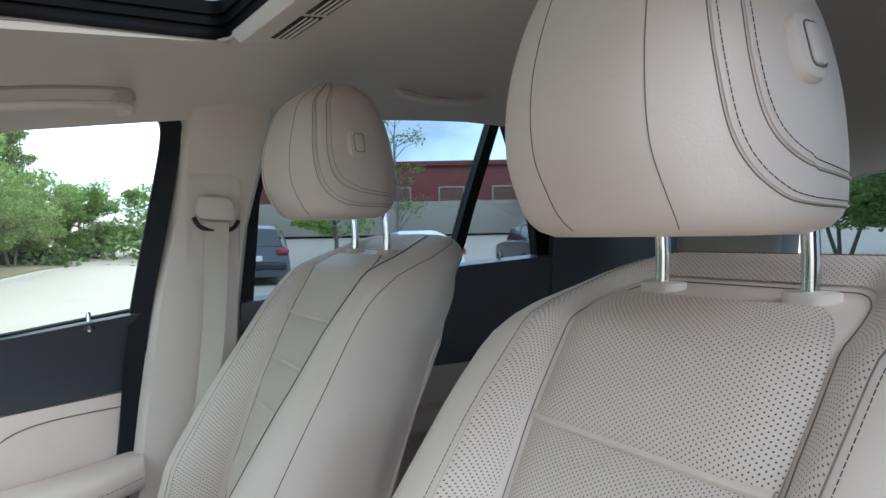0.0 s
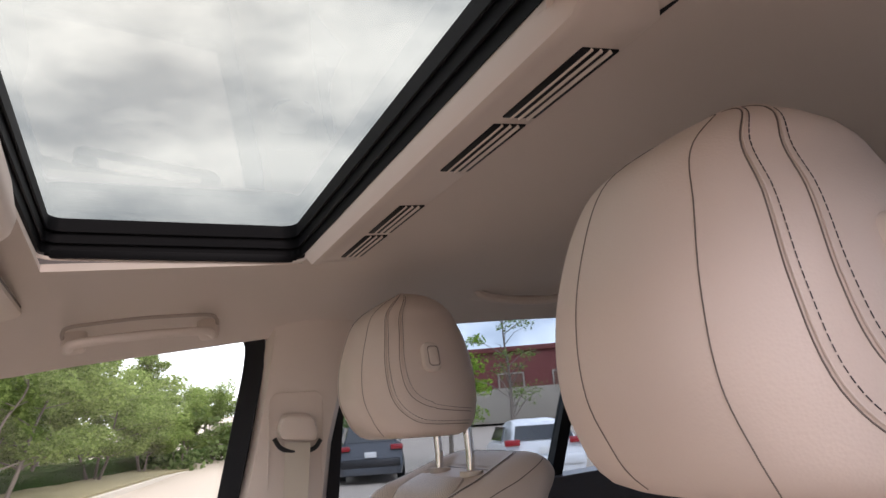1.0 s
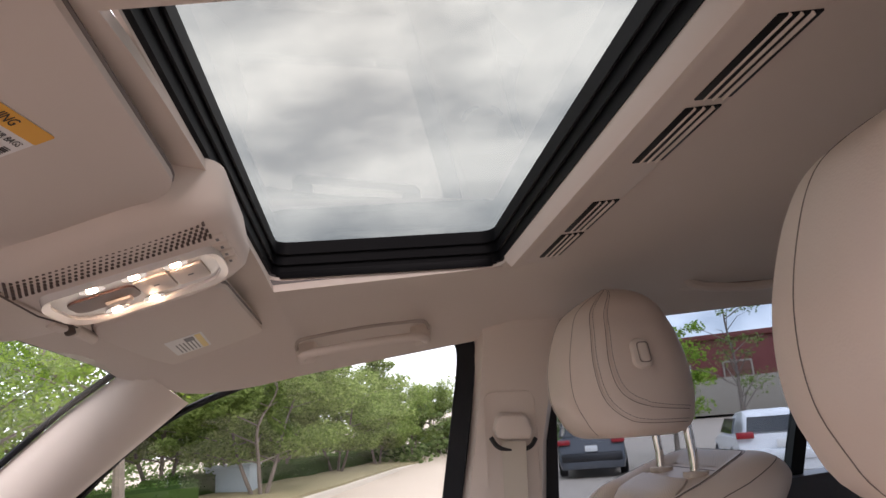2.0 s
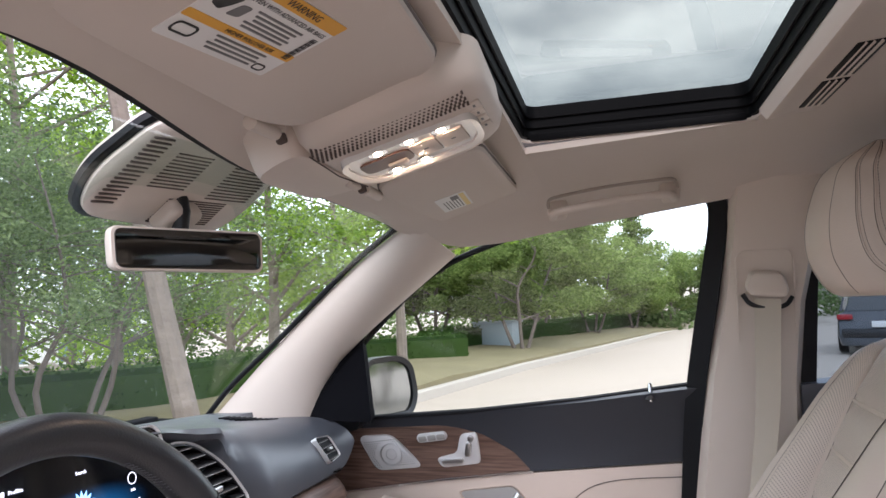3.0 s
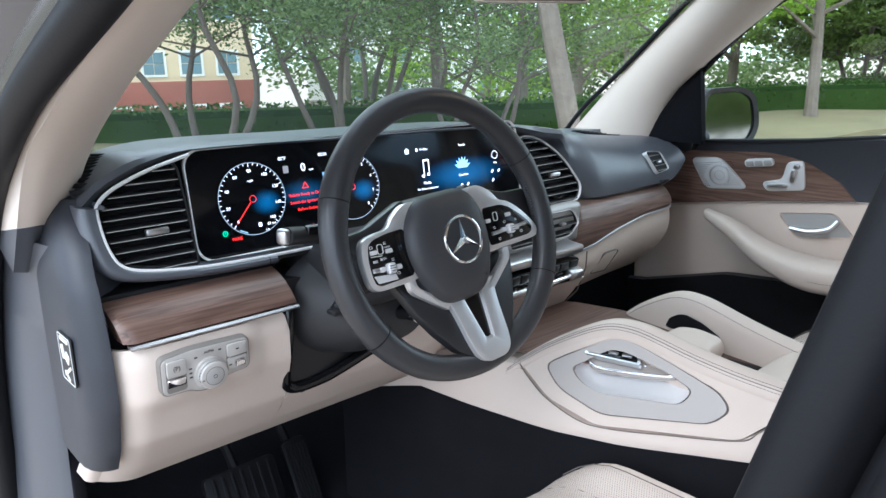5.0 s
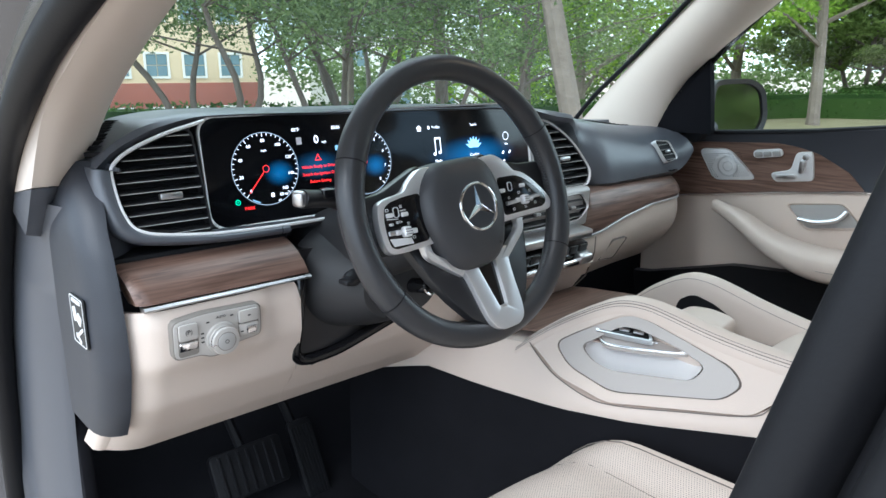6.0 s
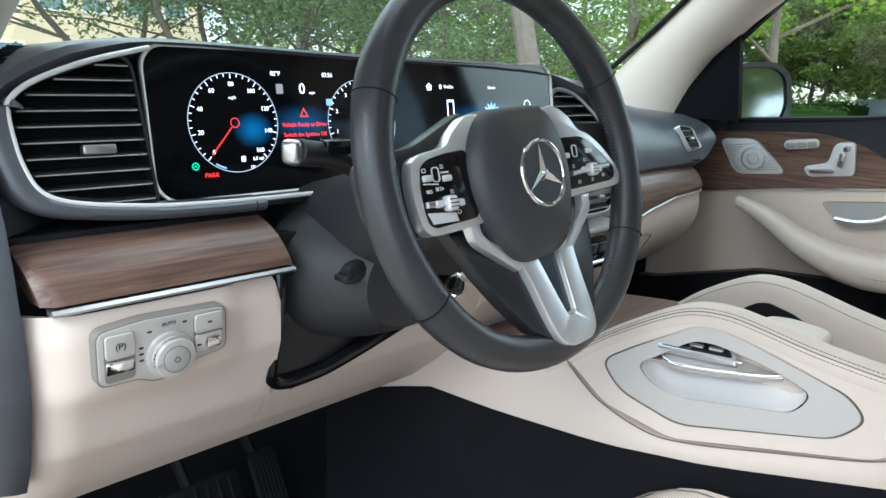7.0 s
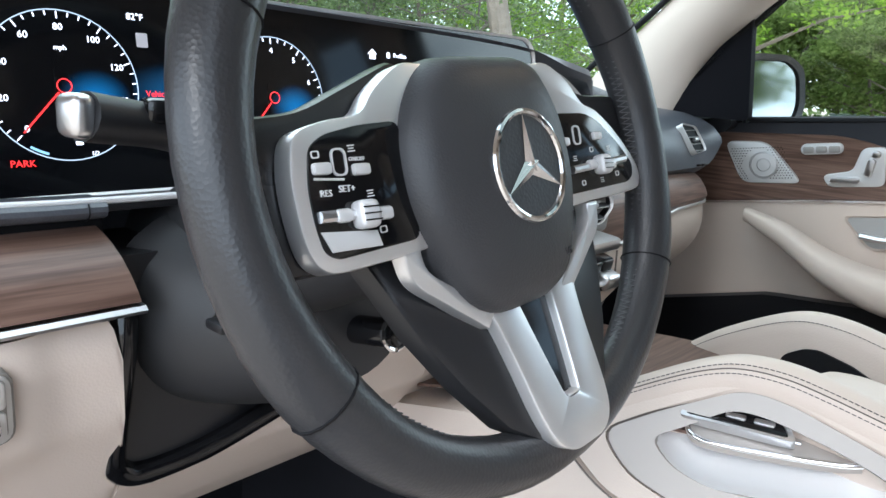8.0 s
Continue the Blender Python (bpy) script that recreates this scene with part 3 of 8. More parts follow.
    for k in (-1, 0, 1):
        part("button", plate(rrect(0.019, 0.013, 0.003), m @ Matrix.Translation((0.0225 * k, 0, 0.002)), 0.004, 0.001), silver_paint, mp)
    # seat-shaped switches
    m = face(0.315, 1.078, 0.010) @ flip
    base = rounded([(0.052, -0.034), (-0.042, -0.034), (-0.052, -0.010), (0.000, -0.004), (0.018, 0.040), (0.058, 0.040)], 0.012)
    sw = part("seat_switch_panel", plate(base, m, 0.008, 0.003), alu, t)
    part("switch", plate(rrect(0.050, 0.014, 0.006), m @ pose(-0.012, -0.020, 0.006), 0.006, 0.002), satin, sw)
    part("switch", plate(rrect(0.014, 0.034, 0.006), m @ pose(0.030, 0.004, 0.006, 0, 0, -18), 0.006, 0.002), satin, sw)
    part("switch", plate(rrect(0.014, 0.014, 0.006), m @ pose(0.041, 0.028, 0.006, 0, 0, -18), 0.006, 0.002), satin, sw)
    # door opener in a recess
    m = face(0.227, 0.971, 0.004) @ flip
    rec = rounded([(-0.084, 0.028), (0.043, 0.028), (0.083, -0.026), (-0.041, -0.030)], 0.014)
    oh = part("opener_bezel", ring_plate([(x * 1.06, y * 1.12) for x, y in rec], rec, m, 0.01, proud=-0.004), leather, t)
    part("opener_bowl", plate(rec, m @ Matrix.Translation((0, 0, -0.002)), 0.004), silver_paint, oh)
    lever = curve([(-0.055, -0.006, 0.004), (-0.01, -0.012, 0.012), (0.035, -0.006, 0.014), (0.055, 0.012, 0.006)], 6)
    part("opener_lever", tube([m @ p for p in lever], 0.009, 8, flat=0.7), satin, oh, "satin silver door opener lever")
    # armrest
    path = curve([(0.478, -0.705, 0.972), (0.40, -0.690, 0.945), (0.30, -0.675, 0.895), (0.18, -0.668, 0.872), (0.0, -0.670, 0.890), (-0.12, -0.676, 0.908), (-0.205, -0.700, 0.925)], 6)
    n = len(path) - 1
    rings = []
    for i, p in enumerate(path):
        f = i / n
        w, h = 0.016 + 0.042 * min(1, f * 2.2), 0.013 + 0.024 * min(1, f * 2.0) - 0.006 * max(0, f - 0.6)
        rings.append([p + Vector((0, (math.copysign(abs(math.cos(a)) ** 0.6, math.cos(a))) * w - w * 0.4 - 0.012,
                                  math.copysign(abs(math.sin(a)) ** 0.7, math.sin(a)) * h)) for a in [2 * math.pi * k / 18 for k in range(18)]])
    arm = part("armrest", loft(rings), leather, t, "padded cream leather armrest")
    stitches([p + Vector((0, 0.6 * (0.016 + 0.042 * min(1, i / n * 2.2)) - 0.012, -0.004)) for i, p in enumerate(path[2:])], arm, 0.005, 0.003, 0.0006)
    # curved seam on the middle panel
    part("panel_seam", tube([on(x, z, 0.001) for x, z in [(p[0], p[2]) for p in curve([(0.09, 0, 0.925), (0.05, 0, 0.985), (-0.03, 0, 1.025), (-0.23, 0, 1.045)], 8)]], 0.0012, 5), seam_mat, t)
    # lock pin
    part("lock_pin", tube([(-0.12, -0.735, 1.20), (-0.12, -0.735, 1.232), (-0.12, -0.735, 1.238)], [0.0055, 0.0048, 0.003], 10), chrome, t)
    part("lock_pin_collar", tube([(-0.12, -0.735, 1.205), (-0.12, -0.735, 1.215)], [0.014, 0.010], 12), black_plastic, t)
    # weather strip and pane
    xsb = steps(-0.235, 0.66, 20)
    part("belt_seal", tube([Vector((x, -0.752, belt(x) + 0.004)) for x in xsb], 0.006, 6), rubber, t)
    wt = [-0.29, -0.245, -0.155, 0.006, 0.186, 0.347, 0.511, 0.62]
    wz = [1.62, 1.616, 1.610, 1.585, 1.545, 1.478, 1.335, 1.21]
    pane = part("window_pane", sheet(lambda x, f: Vector((x, -0.775 + 0.085 * f, belt(x) - 0.01 + (lerp(x, wt, wz) - belt(x) + 0.02) * f)), steps(-0.27, 0.62, 20), steps(0, 1, 4), 0.003), window_glass, t)
    pane.visible_shadow = False
    part("window_seal", tube(curve([(0.60, -0.715, 1.235), (0.511, -0.708, 1.334), (0.347, -0.700, 1.478), (0.186, -0.694, 1.546), (0.006, -0.688, 1.586), (-0.155, -0.683, 1.611), (-0.222, -0.680, 1.617)], 6), 0.007, 6), rubber, t)
    rear = curve([(-0.222, -0.680, 1.617), (-0.252, -0.682, 1.606), (-0.256, -0.69, 1.56), (-0.232, -0.70, 1.426), (-0.195, -0.73, 1.215), (-0.175, -0.755, 1.0), (-0.155, -0.76, 0.818), (-0.14, -0.76, 0.5)], 6)
    part("rear_window_frame", loft([[p + Vector((0.006, 0.004, 0)), p + Vector((-0.030, 0.022, 0)), p + Vector((-0.040, -0.02, 0)), p + Vector((0.005, -0.02, 0))] for p in rear]), rubber, t, "black door frame with rubber seal")
    # triangle behind the pillar
    part("mirror_triangle", plate(rounded([(0.0, 0.0), (0.17, 0.0), (0.165, 0.02), (0.035, 0.19), (0.02, 0.19)], 0.01), plane((0.49, -0.712, 1.155), (1, 0, 0), (0, 0, 1)) , 0.02), dull_black, t)
    part("triangle_edge", tube([(0.500, -0.706, 1.15), (0.507, -0.704, 1.25), (0.525, -0.70, 1.335)], 0.006, 6), rubber, t)


door_right()


def outside_mirror():
    t = thing("door_mirror", "black door mirror showing the car park behind", "mirror", (0.55, -0.80, 1.15))
    m = plane((0.52, -0.865, 1.205), (-0.34, -0.94, 0), (0.070, 0, 1))
    outline = rounded([(-0.085, -0.062), (0.075, -0.062), (0.098, -0.02), (0.085, 0.055), (0.04, 0.078), (-0.075, 0.075)], 0.03)
    part("bezel", ring_plate([(x * 1.10, y * 1.10) for x, y in outline], [(x * 0.96, y * 0.95) for x, y in outline], m @ Matrix.Translation((0, 0, 0.012)), 0.03, proud=-0.004), black_plastic, t, "black mirror rim")
    part("housing", loft([[m @ Vector((x * k, y * k, -z)) for x, y in outline] for k, z in ((1.06, 0.0), (1.11, 0.01), (1.11, 0.05), (0.95, 0.09), (0.5, 0.11))]), black_plastic, t)
    part("mirror_glass", loft([[m @ Vector((x * 0.93, y * 0.92, z)) for x, y in outline] for z in (-0.004, 0.003)]), mirror_mat, t, "silvered mirror glass")
    part("arm", tube([(0.56, -0.73, 1.15), (0.55, -0.80, 1.16)], 0.025, 10), black_plastic, t)


outside_mirror()


def pillar_b(s):
    t = thing("pillar_trim", "cream pillar trim with a belt guide" if s < 0 else "dark pillar with door seal beside the open door", "pillar", (-0.34, s * 0.66, 0.5), kind="structure")
    rings = []
    for z, x0, x1 in ((1.655, -0.288, -0.47), (1.61, -0.292, -0.462), (1.50, -0.278, -0.440), (1.40, -0.262, -0.418), (1.25, -0.232, -0.402), (1.05, -0.205, -0.395), (0.83, -0.178, -0.40), (0.45, -0.165, -0.42)):
        y = lerp(z, [0.45, 1.2, 1.4, 1.655], [0.725, 0.705, 0.690, 0.640])
        if s > 0:
            x0, x1 = -0.455 - 0.169 * (z - 1.3), -0.56 - 0.1 * (z - 1.3)
        row = [(x0, y + 0.06), (x0 + 0.002, y + 0.012), (x0 - 0.012, y - 0.010), ((x0 + x1) / 2, y - 0.018), (x1 + 0.012, y - 0.012), (x1, y + 0.01), (x1, y + 0.06)]
        rings.append([Vector((a, s * b, z)) for a, b in row])
    part("cover", loft(rings), trim_cream if s < 0 else black_soft, t)
    if s < 0:
        m = plane((-0.345, -0.672, 1.40), (-1, 0, 0.0), (-0.10, 0.18, 1))
        part("guide_plate", ring_plate(rrect(0.105, 0.20, 0.02), rrect(0.099, 0.194, 0.018), m @ Matrix.Translation((0, 0, 0.004)), 0.004), trim_cream, t)
        cap = rounded([(-0.040, 0.010), (-0.030, 0.040), (0.026, 0.036), (0.036, 0.004), (0.030, -0.012), (-0.034, -0.006)], 0.012)
        part("guide_cap", plate(cap, m @ Matrix.Translation((0.002, 0.022, 0.030)), 0.028, 0.008), trim_cream, t, "cream belt guide cap")
        part("guide_slot", tube([m @ Vector(p) for p in curve([(-0.043, 0.018, 0.016), (-0.030, 0.000, 0.022), (0.0, -0.008, 0.026), (0.03, -0.004, 0.022), (0.044, 0.010, 0.014)], 5)], 0.0045, 8), black_plastic, t)
    return t


pillar_b(-1)
pb = pillar_b(1)
# seals and painted flange of the driver's door opening beside the camera
def jamb(z, a, b):
    """a towards the rear, b outwards of the front edge of the pillar."""
    return Vector((-0.350 - 0.24 * (z - 1.3) - a, 0.7715 - 0.105 * (z - 1.3) + b, z))


for a, b, r, mt, nm in ((0.018, 0.0, 0.015, rubber, "door_seal"), (0.050, 0.030, 0.011, rubber, "outer_seal")):
    part(nm, tube([jamb(z, a, b) for z in steps(0.5, 1.62, 16)], r, 10), mt, pb)
part("inner_web", loft([[jamb(z, a, b) for a, b in ((0.022, -0.01), (0.05, 0.024), (0.09, 0.02), (0.07, -0.06))] for z in steps(0.5, 1.63, 10)]), black_plastic, pb)
part("painted_flange", loft([[jamb(z, a, b) for a, b in ((0.050, 0.030), (0.075, 0.050), (0.12, 0.085), (0.19, 0.085), (0.19, -0.03), (0.09, 0.0))] for z in steps(0.5, 1.64, 12)]), paint_grey, pb, "grey painted door jamb")


def seat_belt():
    t = thing("seat_belt", "cream webbing seat belt hanging from its pillar guide", "seat belt", (-0.31, -0.63, 0.9))
    line = curve([(-0.345, -0.648, 1.405), (-0.338, -0.632, 1.33), (-0.328, -0.620, 1.20), (-0.305, -0.612, 1.05), (-0.285, -0.620, 0.93)], 6)
    n = len(line) - 1
    rings = []
    for i, p in enumerate(line):
        a = radians(12 + 42 * i / n)
        w = Vector((math.cos(a), -math.sin(a) * 0.5, 0.06)) * 0.0235
        o = Vector((0.2, 0.98, 0)) * 0.0012
        rings.append([p - w, p + o, p + w, p - o])
    part("webbing", loft(rings), surface("belt_webbing", (0.52, 0.465, 0.39), 0.8, grain=900, relief=0.4), t)
    part("tongue", rbox(Matrix.Translation(line[-3]) @ pose(0, 0, 0, 0, 0, -20), (0.060, 0.012, 0.030), 0.004), black_plastic, t, "black belt tongue")


seat_belt()


def rear_side(s):
    """Rear door with its window, divider and quarter light."""
    t = thing("door_2" if s < 0 else "door_3", "closed dark rear door with its window and quarter light", "car door", (-0.9, s * 0.74, 0.5), kind="structure")
    xs = steps(-1.35, -0.40, 12)
    belt = lambda x: lerp(x, [-1.3, -0.9, -0.41], [1.315, 1.292, 1.238])
    part("upper_panel", loft([[Vector((x, s * y, z)) for y, z in ((0.70, belt(x)), (0.735, belt(x) + 0.006), (0.80, belt(x) - 0.01), (0.80, 1.05), (0.742, 1.05), (0.715, 1.12))] for x in xs]), black_soft, t)
    part("lower_panel", loft([[Vector((x, s * y, z)) for y, z in ((0.742, 1.048), (0.80, 1.048), (0.82, 0.45), (0.76, 0.45), (0.75, 0.8))] for x in xs]), leather if s < 0 else black_soft, t)
    part("rear_armrest", rbox(pose(-0.85, s * 0.72, 0.93), (0.6, 0.08, 0.06), 0.02, segments=3), leather, t)
    part("divider", loft([[Vector((x + a, s * (y + b), z)) for a, b in ((-0.014, 0.0), (0.014, 0.0), (0.014, 0.03), (-0.014, 0.03))] for x, y, z in ((-0.918, 0.715, 1.285), (-0.965, 0.70, 1.45), (-1.025, 0.672, 1.655))]), rubber, t)
    part("front_frame", loft([[Vector((x + a, s * (y + b), z)) for a, b in ((-0.014, 0.0), (0.014, 0.0), (0.014, 0.03), (-0.014, 0.03))] for x, y, z in ((-0.415, 0.715, 1.235), (-0.43, 0.70, 1.45), (-0.475, 0.672, 1.655))]), rubber, t)
    part("rear_frame", loft([[Vector((x + a, s * (y + b), z)) for a, b in ((-0.05, 0.0), (0.014, 0.0), (0.014, 0.03), (-0.05, 0.03))] for x, y, z in ((-1.19, 0.715, 1.30), (-1.16, 0.70, 1.45), (-1.06, 0.672, 1.655))]), rubber, t)
    pane = part("window_pane", sheet(lambda x, f: Vector((x, s * (0.745 - 0.06 * f), belt(x) - 0.01 + (1.66 - belt(x)) * f)), steps(-1.2, -0.41, 8), steps(0, 1, 3), 0.003), rear_glass, t)
    pane.visible_shadow = False
    part("lock_pin", tube([(-1.06, s * 0.725, 1.29), (-1.06, s * 0.725, 1.325)], 0.005, 8), chrome, t)
    # rear quarter wall
    part("quarter_panel", loft([[Vector((x, s * y, z)) for y, z in ((0.66, 1.66), (0.72, 1.66), (0.80, 1.0), (0.80, 0.45), (0.74, 0.45), (0.70, 1.25))] for x in (-2.25, -1.8, -1.5, -1.21)]), black_soft, t)


for s in (-1, 1):
    rear_side(s)

tail = part("tailgate", loft([[Vector((-2.25 - 0.12 * (1.7 - z), y, z)) for y in (-0.78, 0.78)] + [Vector((-2.32 - 0.12 * (1.7 - z), y, z)) for y in (0.78, -0.78)] for z in (0.45, 1.15)]), black_soft)
tagged(tail, "dark tailgate panel behind the rear seats", "tailgate", kind="structure")
rearwin = part("window_2", loft([[Vector((-2.25 - 0.12 * (1.7 - z), y, z)) for y in (-0.66, 0.66)] + [Vector((-2.255 - 0.12 * (1.7 - z), y, z)) for y in (0.66, -0.66)] for z in (1.15, 1.56)]), rear_glass)
rearwin.visible_shadow = False
tagged(rearwin, "rear window glass", "window", kind="structure")

for s in (-1, 1):
    kick = part("kick_panel", rbox(pose(0.93, s * 0.775, 0.78), (0.42, 0.02, 0.72), 0.005), carpet)
    tagged(kick, "black carpeted side of the footwell", "wall", kind="structure")

# floor, bulkhead and sills
floor = part("floor", sheet(lambda x, y: Vector((x, y, 0.42 + 0.17 * max(0, (x - 0.62) / 0.4) ** 1.3 + 0.004 * noise.noise(Vector((x * 9, y * 9, 0))))), steps(-2.3, 1.15, 44), steps(-0.80, 0.80, 26), -0.02), carpet)
tagged(floor, "black carpeted car floor", "floor", kind="structure")
bulk = part("bulkhead", rbox(pose(1.16, 0, 0.77), (0.04, 1.56, 0.75), 0.005), carpet)
tagged(bulk, "black bulkhead behind the dashboard", "bulkhead", kind="structure")
sill = part("door_sill", rbox(pose(0.2, 0.80, 0.44), (1.2, 0.10, 0.10), 0.02), black_plastic)
tagged(sill, "black sill of the open driver's door", "sill", kind="structure")


def door_opening():
    """Driver's door opening: black seal and the grey painted body in front of it."""
    t = thing("door_frame", "grey painted door opening with a black rubber seal", "door frame", (0.9, 0.85, 0.4), kind="structure")
    line = curve([(-0.30, 0.77, 1.60), (-0.12, 0.80, 1.515), (0.06, 0.825, 1.430), (0.35, 0.84, 1.332), (0.575, 0.842, 1.222), (0.725, 0.845, 1.078), (0.835, 0.85, 0.89), (0.925, 0.85, 0.62), (0.95, 0.85, 0.42)], 6)
    part("seal", tube(line, 0.018, 12), rubber, t)
    rings = []
    for i, p in enumerate(line):
        q = line[min(i + 1, len(line) - 1)] - line[max(i - 1, 0)]
        out = Vector((q.z, 0, -q.x)).normalized()
        if out.x < 0:
            out = -out
        rings.append([p + out * a + Vector((0, b, 0)) for a, b in ((0.0, 0.0), (0.012, 0.010), (0.03, 0.012), (0.055, 0.05), (0.14, 0.085), (0.16, 0.05), (0.10, -0.01), (0.02, -0.02))])
    part("jamb", loft(rings), paint_grey, t, "glossy grey painted jamb")
    # dark inner flank between the seal and the dashboard's end
    low = curve([(0.705, 0, 1.150), (0.765, 0, 1.075), (0.83, 0, 0.95), (0.89, 0, 0.75), (0.935, 0, 0.42)], 6)
    rings = [[Vector((p.x + a, y, p.z)) for a, y in ((0.0, 0.842), (-0.008, 0.834), (-0.03, 0.829), (-0.16, 0.797), (-0.17, 0.785), (0.06, 0.785), (0.07, 0.842))] for p in low]
    part("kick_panel", loft(rings), black_soft, t)


door_opening()


# headliner colour darkened, to paint the shade of the handle's recess
lining_shade = surface("cream_recess_shade", (0.40, 0.345, 0.30), 0.95, grain=900, relief=0.25, vary=0.03)


def grab_handle():
    t = thing("grab_handle", "cream fold-down grab handle on the headliner edge", "grab handle", (-0.06, -0.59, 1.63))
    a, b = Vector((0.036, -0.545, 1.600)), Vector((-0.185, -0.571, 1.624))
    # an arched bar whose ends turn down into two feet; the shallow recess is suggested by a darker line
    up, inn = Vector((0.06, 0.80, 0.60)).normalized(), Vector((0.0, 0.60, -0.80))
    along, mid, half = (a - b).normalized(), a.lerp(b, 0.5) + Vector((0, 0.004, -0.004)), (a - b).length / 2

    def at(x, v, d):
        return mid + along * x + up * v + inn * d

    line = curve([(-half, -0.018, 0.010), (-half + 0.001, -0.006, 0.019), (-half + 0.010, 0.006, 0.024), (-half * 0.6, 0.010, 0.025), (0, 0.013, 0.026), (half * 0.6, 0.010, 0.025), (half - 0.010, 0.006, 0.024), (half - 0.001, -0.006, 0.019), (half, -0.018, 0.010)], 6)
    part("grip", tube([at(*p) for p in line], 0.0078, 12), trim_cream, t, "arched cream grip bar")
    for f in (-1, 1):
        part("foot", loft([[at(f * (half - 0.006) + x * k, -0.014 + y * k, d) for x, y in rrect(0.036, 0.026, 0.008)] for k, d in ((1.1, -0.012), (1.0, 0.008), (0.9, 0.016), (0.6, 0.019))]), trim_cream, t)
    # darker tube paints the shadow outline of the recess
    part("recess_shade", tube([at(p[0] * 1.08, p[1] + 0.015, 0.001) for p in line], 0.0032, 8), lining_shade, t, "rolled edge in a darker tone for the recess's shade")


grab_handle()


def rear_lamp():
    t = thing("rear_roof_lamp", "cream rear grab handle housing with a lamp under the headliner", "lamp", (-0.78, -0.58, 1.66))
    m = plane((-0.79, -0.55, 1.672), (-1, 0, 0), (0, 0.5, 0.3))
    part("recess", plate(rrect(0.24, 0.055, 0.026), m @ Matrix.Diagonal((1, 1, 1, 1)), 0.014, 0.004), trim_cream, t)
    part("lamp_lens", plate(rrect(0.12, 0.035, 0.015), m @ Matrix.Translation((0, 0, 0.003)), 0.004, 0.001), surface("amber_brown_lens", (0.30, 0.16, 0.10), 0.4, relief=0), t)
    part("grip", tube([m @ p for p in curve([(-0.11, 0.02, 0), (-0.09, 0.012, 0.02), (0, 0.008, 0.028), (0.09, 0.012, 0.02), (0.11, 0.02, 0)], 5)], 0.009, 8), trim_cream, t)


rear_lamp()

# ---- dashboard ----
DY = [-0.70, -0.5, -0.30, -0.18, 0.0, 0.38, 0.60, 0.68, 0.715, 0.740, 0.762, 0.775]
BROW_Z = [1.165, 1.180, 1.206, 1.228, 1.247, 1.255, 1.2585, 1.250, 1.237, 1.222, 1.200, 1.17]


# the silver line: round the driver's vent, then on under the display
VENT_LINE = [(0.533, 0.612, 1.249), (0.528, 0.672, 1.234), (0.522, 0.719, 1.216), (0.517, 0.740, 1.201), (0.5135, 0.7445, 1.188), (0.504, 0.7435, 1.160), (0.497, 0.7400, 1.141), (0.4915, 0.7325, 1.1245), (0.488, 0.717, 1.1145), (0.486, 0.688, 1.108), (0.4835, 0.640, 1.1025), (0.4828, 0.595, 1.100), (0.4825, 0.535, 1.0985), (0.4825, 0.440, 1.098)]


